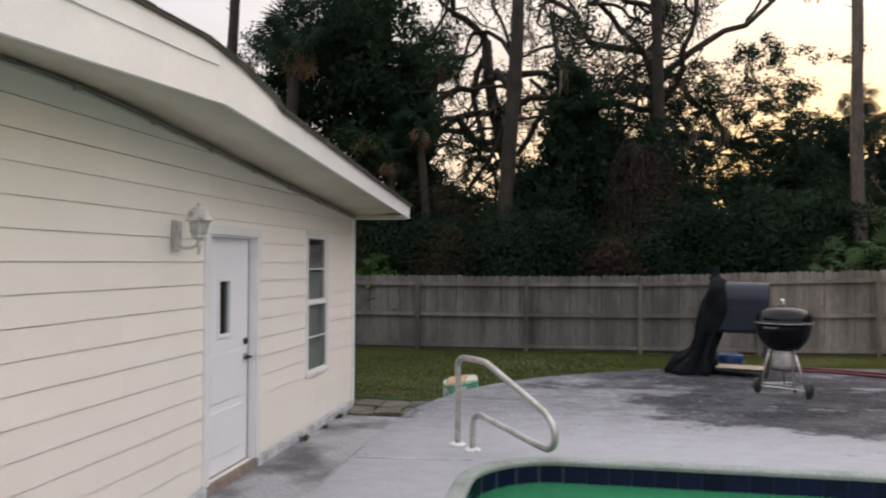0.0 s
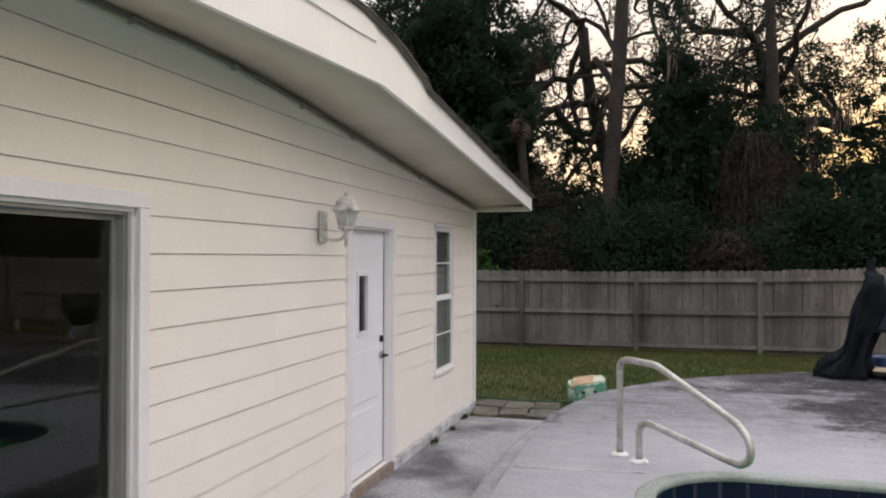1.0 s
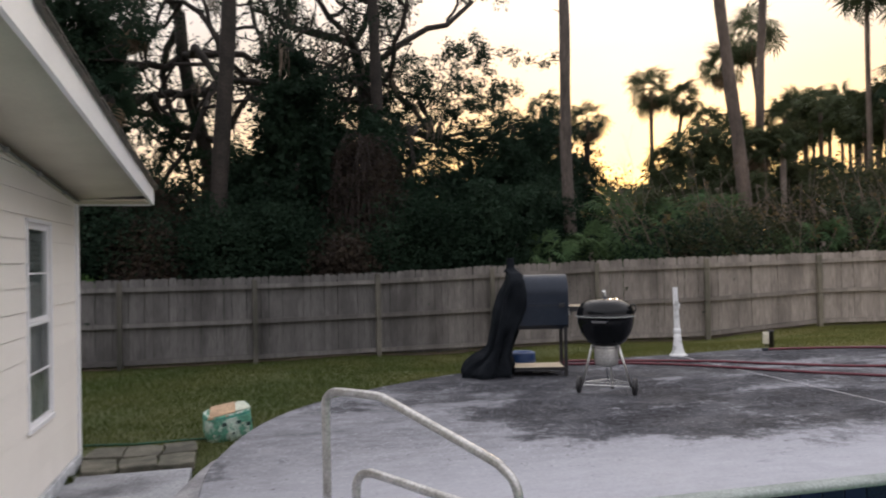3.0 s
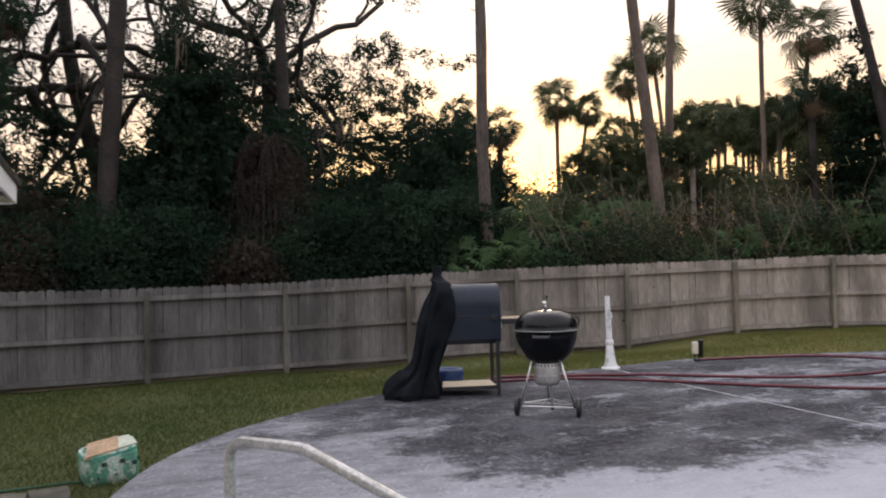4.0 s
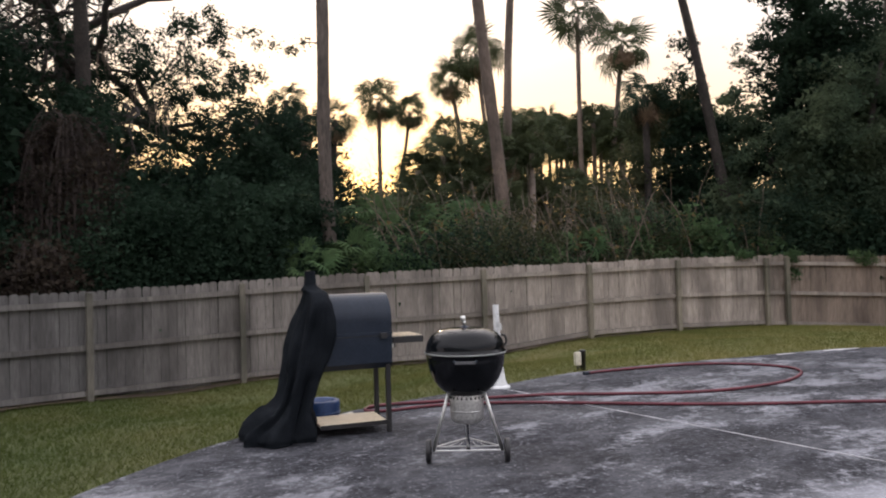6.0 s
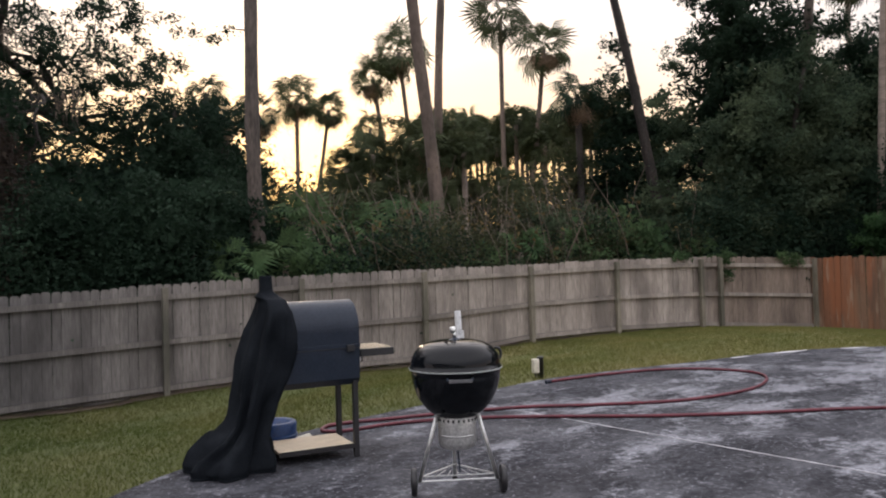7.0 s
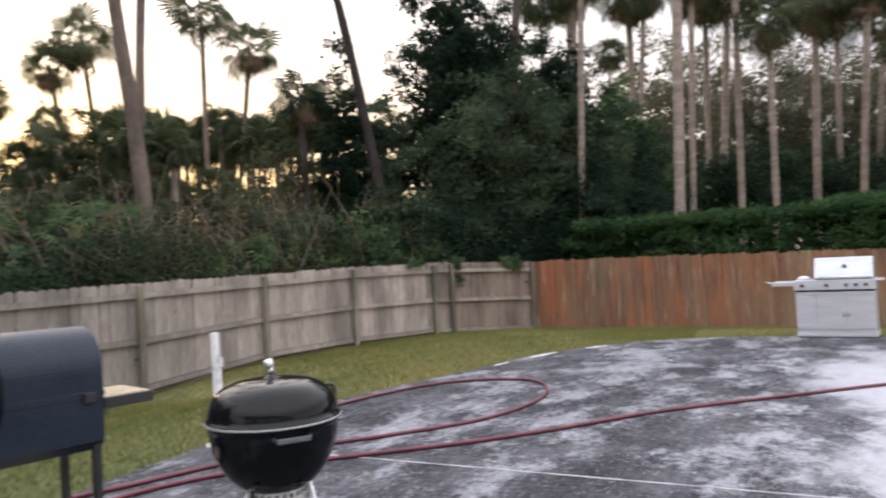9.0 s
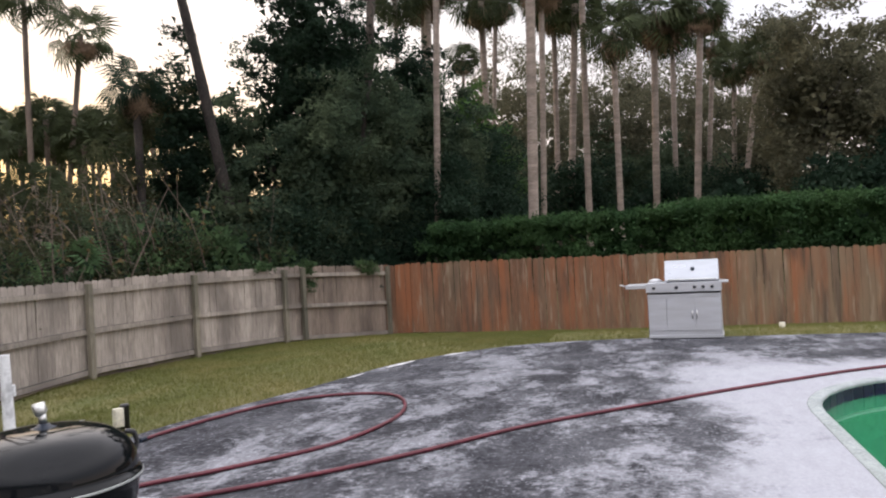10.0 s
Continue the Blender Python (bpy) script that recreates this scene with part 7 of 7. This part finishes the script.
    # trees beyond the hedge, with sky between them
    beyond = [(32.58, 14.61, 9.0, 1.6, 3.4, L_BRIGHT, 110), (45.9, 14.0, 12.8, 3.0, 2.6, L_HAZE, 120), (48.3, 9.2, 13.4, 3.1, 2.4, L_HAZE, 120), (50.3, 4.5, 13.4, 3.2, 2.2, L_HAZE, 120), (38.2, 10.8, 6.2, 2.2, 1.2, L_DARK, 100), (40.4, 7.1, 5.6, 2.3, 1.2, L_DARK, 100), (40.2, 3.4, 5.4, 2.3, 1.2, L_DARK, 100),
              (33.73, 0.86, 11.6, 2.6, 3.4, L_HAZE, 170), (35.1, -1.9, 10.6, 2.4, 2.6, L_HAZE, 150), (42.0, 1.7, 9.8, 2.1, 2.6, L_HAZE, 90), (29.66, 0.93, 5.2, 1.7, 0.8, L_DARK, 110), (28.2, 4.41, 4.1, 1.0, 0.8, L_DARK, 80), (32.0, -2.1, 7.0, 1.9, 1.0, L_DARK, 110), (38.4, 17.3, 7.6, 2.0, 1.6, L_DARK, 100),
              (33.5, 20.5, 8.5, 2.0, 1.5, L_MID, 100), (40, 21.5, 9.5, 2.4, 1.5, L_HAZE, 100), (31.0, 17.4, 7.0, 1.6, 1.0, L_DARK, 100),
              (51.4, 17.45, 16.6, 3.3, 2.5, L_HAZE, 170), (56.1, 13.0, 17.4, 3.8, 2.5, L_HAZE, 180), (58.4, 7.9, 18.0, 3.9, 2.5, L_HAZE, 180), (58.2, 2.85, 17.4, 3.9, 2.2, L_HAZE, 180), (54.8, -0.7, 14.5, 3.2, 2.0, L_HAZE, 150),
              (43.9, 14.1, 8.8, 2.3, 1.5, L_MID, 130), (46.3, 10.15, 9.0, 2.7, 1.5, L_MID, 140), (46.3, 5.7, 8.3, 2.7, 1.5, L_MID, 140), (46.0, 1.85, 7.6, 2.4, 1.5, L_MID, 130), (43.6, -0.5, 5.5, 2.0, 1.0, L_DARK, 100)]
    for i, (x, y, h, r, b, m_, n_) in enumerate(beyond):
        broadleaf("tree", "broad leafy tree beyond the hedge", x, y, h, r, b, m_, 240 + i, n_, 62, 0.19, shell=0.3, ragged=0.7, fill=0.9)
    # dark palms of the north-western corner, the dead ones wrapped in brown fronds
    # their shade is put into the dark leaf and bark colours
    for i, (x, y, h, r, s, ln, sk) in enumerate(((-7.72, 19.83, 8.0, 0.19, 0.72, (0.41, 0.16), True), (-4.91, 22.84, 8.2, 0.14, 0.60, (0.91, 0.18), True), (-3.43, 20.08, 5.7, 0.13, 0.52, (-0.51, -0.11), True), (-4.41, 19.86, 4.9, 0.13, 0.5, (-0.24, -0.06), True),
                                                 (9.28, 26.34, 6.2, 0.13, 0.50, (-0.11, 0.05), True), (10.22, 27.01, 6.4, 0.13, 0.56, (0.3, -0.15), True), (9.26, 27.44, 7.1, 0.11, 0.46, (-0.12, 0.05), False), (8.2, 26.0, 6.0, 0.12, 0.5, (0.1, 0.0), False), (16.89, 19.59, 6.6, 0.12, 0.58, (-0.02, 0.03), True))):
        palm(x, y, h, i, r, s, ln, sk, "dark cabbage palm with a shaggy head behind the fence", bark=M_OAKBARK, shade=True)
    # tall palms against the sky
    for i, (x, y, h, r, s, ln) in enumerate(((31.34, 58.74, 15.4, 0.21, 1.12, (-0.15, 0.09)), (31.23, 58.83, 14.5, 0.18, 0.9, (2.09, -1.35)), (28.98, 42.11, 13.4, 0.16, 0.88, (-1.7, 1.3)), (29.5, 41.65, 15.0, 0.16, 1.0, (-0.95, 0.77)),
                                             (32.55, 37.38, 16.7, 0.17, 1.09, (-0.08, 0.08)), (32.98, 36.94, 14.7, 0.17, 1.01, (1.18, -1.36)), (19.49, 32.99, 8.1, 0.1, 0.45, (-0.14, 0.1)))):
        # browner M_FORKBARK holds the trunks' dark silhouette against the sky
        palm(x, y, h, i, r, s * 1.12, ln, skirt=(i != 4), curve=0.15 if i % 2 else -0.12, bark=M_FORKBARK, loose=True)
    # the palm grove beyond the hedge
    grove = ((20.64, 10.51, 10.2, 0.165, 0.85, (0.06, -0.41)), (32.08, 11.8, 12.7, 0.15, 0.85, (0.07, -0.58)), (38.18, 11.34, 13.5, 0.2, 1.05, (0.08, -0.97)), (32.35, 8.58, 10.3, 0.15, 0.82, (0, -0.12)), (37.37, 7.23, 12.4, 0.19, 1.2, (-0.01, -0.51)),
             (36.33, 5.59, 12.0, 0.17, 0.8, (-0.06, -0.85)), (21.74, 13.45, 12.0, 0.11, 0.7, (0.15, -0.56)), (35.65, 14.63, 13.4, 0.19, 0.92, (0.02, -0.12)), (39.54, 15.57, 14.9, 0.15, 0.9, (0.19, -1.04)), (40.11, 12.04, 14.1, 0.17, 1.0, (0.04, -0.41)),
             (44.35, 6.08, 12.9, 0.17, 0.9, (-0.01, -0.38)), (46.28, 4.51, 12.8, 0.16, 0.72, (-0.08, -1.06)), (42.18, 3.41, 10.6, 0.14, 0.78, (-0.06, -0.58)), (40.2, 3.54, 10.5, 0.16, 0.74, (-0.21, -1.64)), (44.01, 1.74, 11.9, 0.17, 0.9, (-0.19, -1.23)), (44.13, 17.97, 13.1, 0.12, 0.66, (0.11, -0.48)),
             (34.0, 10.0, 14.6, 0.16, 1.0, (0.1, -0.3)), (30.6, 16.2, 13.2, 0.17, 1.0, (0.0, -0.5)), (28.93, 16.62, 11.7, 0.11, 0.72, (0.01, -0.04)), (32.98, 17.08, 13.1, 0.12, 0.8, (0.12, -0.44)))
    for i, (x, y, h, r, s, ln) in enumerate(grove):
        palm(x, y, h + 0.5, 20 + i, r, s * 1.18, ln, skirt=(i % 4 != 2), label="cabbage palm with a pale trunk beyond the hedge", curve=(0, 0.12, -0.15, 0.08)[i % 4])
    # fan palms standing up out of the thicket
    for i, (x, y, h, s) in enumerate(((12.22, 24.67, 4.6, 0.52), (12.85, 24.23, 5.0, 0.60), (13.91, 23.39, 5.2, 0.66), (13.44, 23.78, 4.5, 0.56), (14.42, 22.95, 4.9, 0.6), (14.9, 22.4, 5.0, 0.45), (11.3, 23.0, 3.5, 0.6), (12.4, 22.2, 3.6, 0.6), (13.3, 21.8, 3.4, 0.55), (15.6, 21.6, 4.0, 0.5), (10.2, 22.4, 2.9, 0.55))):
        palm(x, y, h, 50 + i, 0.11, s, (0, 0), skirt=(i % 2 == 0), label="fan palm standing in the thicket behind the fence")
    # palmettos close behind the fence
    for i, (x, y, h, s) in enumerate(((7.5, 18.85, 1.7, 0.8), (8.35, 18.6, 1.4, 0.75), (7.0, 19.3, 2.0, 0.75), (9.1, 18.5, 1.25, 0.7), (5.9, 19.3, 1.9, 0.7), (10.1, 18.45, 1.7, 0.7), (11.3, 18.2, 1.5, 0.65), (12.6, 18.1, 1.9, 0.7), (9.0, 19.6, 2.5, 0.8), (10.9, 20.0, 2.7, 0.8), (8.0, 20.1, 2.8, 0.85))):
        t = thing("palmetto", "low green palmetto close behind the fence", "palmetto", (x, y, ground_z(x, y)), group="palmettos behind the fence")
        part("stem", tube([(0, 0, -0.1), (0.03, 0, h * 0.5), (0.0, 0.03, h)], 0.07, 8), M_PALMBARK, t, "", True)
        part("crown", LOW_CROWNS[i % 2], None, t).matrix_basis = pose(0, 0, h, 0, 0, i * 83) @ Matrix.Scale(s, 4)
    # far grove
    rng = np.random.default_rng(9)
    for i in range(30):
        a = radians(40 + 14 * (i + rng.uniform(-0.4, 0.4)) / 30)
        dd = rng.uniform(46, 66)
        # distant trunks get their silhouette darkness from the bark colour too
        palm(-0.8 + dd * math.sin(a), 5 + dd * math.cos(a), 1.9 + dd * math.tan(radians(rng.uniform(8.3, 10.3))), 70 + i, 0.17, 1.05, (0, 0), skirt=False, label="distant cabbage palm in a far grove", far=True, bark=M_FORKBARK)


def fence_y(x):
    """The north fence's line at x."""
    for (xa, ya), (xb, yb) in zip(FENCE_N, FENCE_N[1:]):
        if xa <= x <= xb:
            return ya + (yb - ya) * (x - xa) / (xb - xa)
    return 18.0


def undergrowth():
    """Unbroken shrubs and vines behind the fences, and the low woods far behind."""
    rng = np.random.default_rng(77)
    for name, label, m_, leaf, per, sp, rows in (
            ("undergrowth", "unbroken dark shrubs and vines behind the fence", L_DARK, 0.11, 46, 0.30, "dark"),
            ("thicket", "tangled olive-brown thicket of vines behind the fence", L_OLIVE, 0.10, 40, 0.28, "olive"),
            ("far_woods", "low dark woods far behind the fence", L_DARK, 0.30, 40, 0.9, "far")):
        cl = []
        if rows == "far":
            for _ in range(2000):
                a = radians(rng.uniform(-40, 112))
                d = rng.uniform(52, 75)
                cl.append((-0.5 + d * math.sin(a), 5 + d * math.cos(a), rng.uniform(0, 1) ** 0.8 * (7.6 + 1.9 * noise.noise((a * 9, 0, 0)))))
        else:
            n_ = 3400 if rows == "dark" else 500
            while len(cl) < n_:
                s = rng.uniform(0, 1)
                if s < 0.82:
                    x = rng.uniform(-12, 20)
                    y = fence_y(min(x, 19)) + 0.8 + rng.uniform(0, 3.4)
                else:
                    x, y = rng.uniform(20.2, 23.4), rng.uniform(13.6, 17.8)
                olive = ramp01(x, 7.5, 10) * (1 - ramp01(x, 15, 18))
                if rng.uniform() > (olive if rows == "olive" else 1 - 0.75 * olive):
                    continue
                h = 3.0 + 1.2 * noise.noise((x * 0.45, y * 0.3, 1)) + 0.9 * noise.noise((x * 1.3, y, 5)) - 1.35 * olive
                if 5.0 < x < 7.3 and y < 19.9:
                    h *= 0.55      # trodden open in front of the pine
                cl.append((x, y, ground_z(x, y) + 0.1 + rng.uniform(0, 1) ** 0.75 * h))
        pts = clumped(rng, np.array(cl), int(per * (2.5 if rows != "far" else 1)), sp)
        sets = [leaves(pts, leaf * 0.66 if rows != "far" else leaf, rng, 0.66)]
        if rows != "far":
            sets.append(leaves(clumped(rng, np.array(cl) * np.array([1, 1, 0.9]) + np.array([0, 0.6, 0]), 18, 0.25), leaf * 1.35, rng, 0.8))
        solo(name, quads_mesh(name, np.concatenate(sets), m_, 3), None, label, "shrubs", "stuff")
    # stems of the thicket, with a few yellowed leaves
    bm = bmesh.new()
    ends = []
    for _ in range(420):
        x = rng.uniform(7.6, 17)
        y = fence_y(x) + 0.8 + rng.uniform(0, 3.0)
        p, d = limb(bm, (x, y, ground_z(x, y)), (rng.normal() * 0.35, 0.12 + abs(rng.normal()) * 0.3, 1), rng.uniform(2.0, 4.4), 0.022, 0.007, rng, 0.13, 7, 4, 0.02)
        for k in range(2):
            q, _ = limb(bm, p[int(rng.integers(3, 7))], (rng.normal(), abs(rng.normal()), 0.6), rng.uniform(0.3, 0.8), 0.008, 0.004, rng, 0.2, 4, 3)
            ends += q[2:]
        ends += p[4:]
    solo("thicket_stems", bm, M_MOSS, "bare brown stems in the thicket behind the fence", "stems", "stuff")
    e = np.array([list(v) for v in ends])
    e = e[rng.choice(len(e), 800, replace=False)]
    solo("yellow_leaves", quads_mesh("yellow_leaves", leaves(clumped(rng, e, 4, 0.10), 0.10, rng, 0.7), L_AUTUMN, 3), None, "yellowed leaves left on the thicket's stems", "leaves", "stuff")


def vines():
    """Vines that hang over the fence and climb its posts."""
    rng = np.random.default_rng(91)
    for x0, x1, drop, n_ in ((17.8, 18.5, 0.28, 26), (16.3, 16.46, 0.7, 20), (14.9, 15.3, 0.14, 14)):
        c = []
        for _ in range(n_):
            x = rng.uniform(x0, x1)
            y = fence_y(x) - 0.05
            c.append((x, y - rng.uniform(0.02, 0.12), top_north(x, y) + 0.08 - drop * rng.uniform(0, 1) ** 1.6))
        solo("vine", quads_mesh("vine", leaves(clumped(rng, np.array(c), 22, 0.05), 0.06, rng, 0.7), L_SHRUB, 3), None, "green vine hanging over the fence boards", "vine", "stuff")


def hedge():
    rng = np.random.default_rng(31)
    n_ = 1500
    y = rng.uniform(-9, 13.2, n_)
    x = 20.2 + rng.uniform(-0.55, 0.9, n_)
    top = np.array([2.46 - 0.02 * abs(v - 6) * 0.4 + 0.10 * noise.noise((v * 0.9, 0, 0)) - 0.12 * ramp01(v, 6.3, 7.6) for v in y])
    z = np.where(rng.uniform(0, 1, n_) < 0.35, top - rng.uniform(0, 0.12, n_), 0.6 + (top - 0.7) * rng.uniform(0, 1, n_))
    pts = clumped(rng, np.stack([x, y, z], 1), 80, 0.13, 0.6)
    h = thing("hedge", "clipped dark green hedge standing behind the stained fence", "hedge", (20.2, 2, -0.4))
    deep = np.stack([20.45 + rng.uniform(-0.3, 0.4, n_), y, np.minimum(z, top - 0.2)], 1)
    me = quads_mesh("foliage", np.concatenate([leaves(pts, 0.085, rng, 0.62), leaves(clumped(rng, deep, 6, 0.12), 0.2, rng, 0.8)]), L_HEDGE, 3)
    o = part("foliage", me, None, h)
    o.matrix_basis = Matrix.Translation((-20.2, -2, 0.4))
    bm = bmesh.new()
    for i in range(24):
        yy = -9 + i * 0.95
        limb(bm, (0.1, yy - 2, -0.1), (rng.normal() * 0.2, rng.normal() * 0.2, 1), 2.2, 0.04, 0.012, rng, 0.15, 6, 5)
    part("stems", bm, M_OAKBARK, h)


def lawn_blades():
    rng = np.random.default_rng(55)
    pts = np.stack([rng.uniform(-9, 19, 330000), rng.uniform(9.2, 18.3, 330000)], 1)
    more = np.stack([rng.uniform(13, 19, 45000), rng.uniform(2, 11, 45000)], 1)
    pts = np.concatenate([pts, more])
    d = np.array([(p.x, p.y) for p in DECK])
    ins = np.zeros(len(pts), bool)
    for (ax, ay), (bx, by) in zip(d, np.roll(d, -1, axis=0)):
        c = ((ay > pts[:, 1]) != (by > pts[:, 1])) & (pts[:, 0] < (bx - ax) * (pts[:, 1] - ay) / (by - ay + 1e-12) + ax)
        ins ^= c
    keep = ~ins & ~((pts[:, 0] < -1.6) & (pts[:, 1] < 10.55))
    pts = pts[keep]
    z = np.array([ground_z(a, b) for a, b in pts]) + 0.005
    n_ = len(pts)
    h = rng.uniform(0.025, 0.065, n_)
    a = rng.uniform(0, 6.28, n_)
    lean = rng.normal(size=(n_, 2)) * 0.025
    base = np.stack([pts[:, 0], pts[:, 1], z], 1)
    s = np.stack([np.cos(a), np.sin(a), np.zeros(n_)], 1) * 0.0045
    tip = base + np.stack([lean[:, 0], lean[:, 1], h], 1)
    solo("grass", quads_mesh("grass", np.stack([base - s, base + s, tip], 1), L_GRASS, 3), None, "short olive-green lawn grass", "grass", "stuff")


woods()
undergrowth()
vines()
hedge()
lawn_blades()

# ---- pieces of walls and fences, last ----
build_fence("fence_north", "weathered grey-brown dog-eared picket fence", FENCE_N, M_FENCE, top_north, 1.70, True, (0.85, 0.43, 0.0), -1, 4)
build_fence("fence_east", "orange-brown stained picket fence streaked with mildew", FENCE_E, M_ORANGE, top_east, 1.74, False, None, 1, 6, pitch=0.142)
build_siding(wall_east)
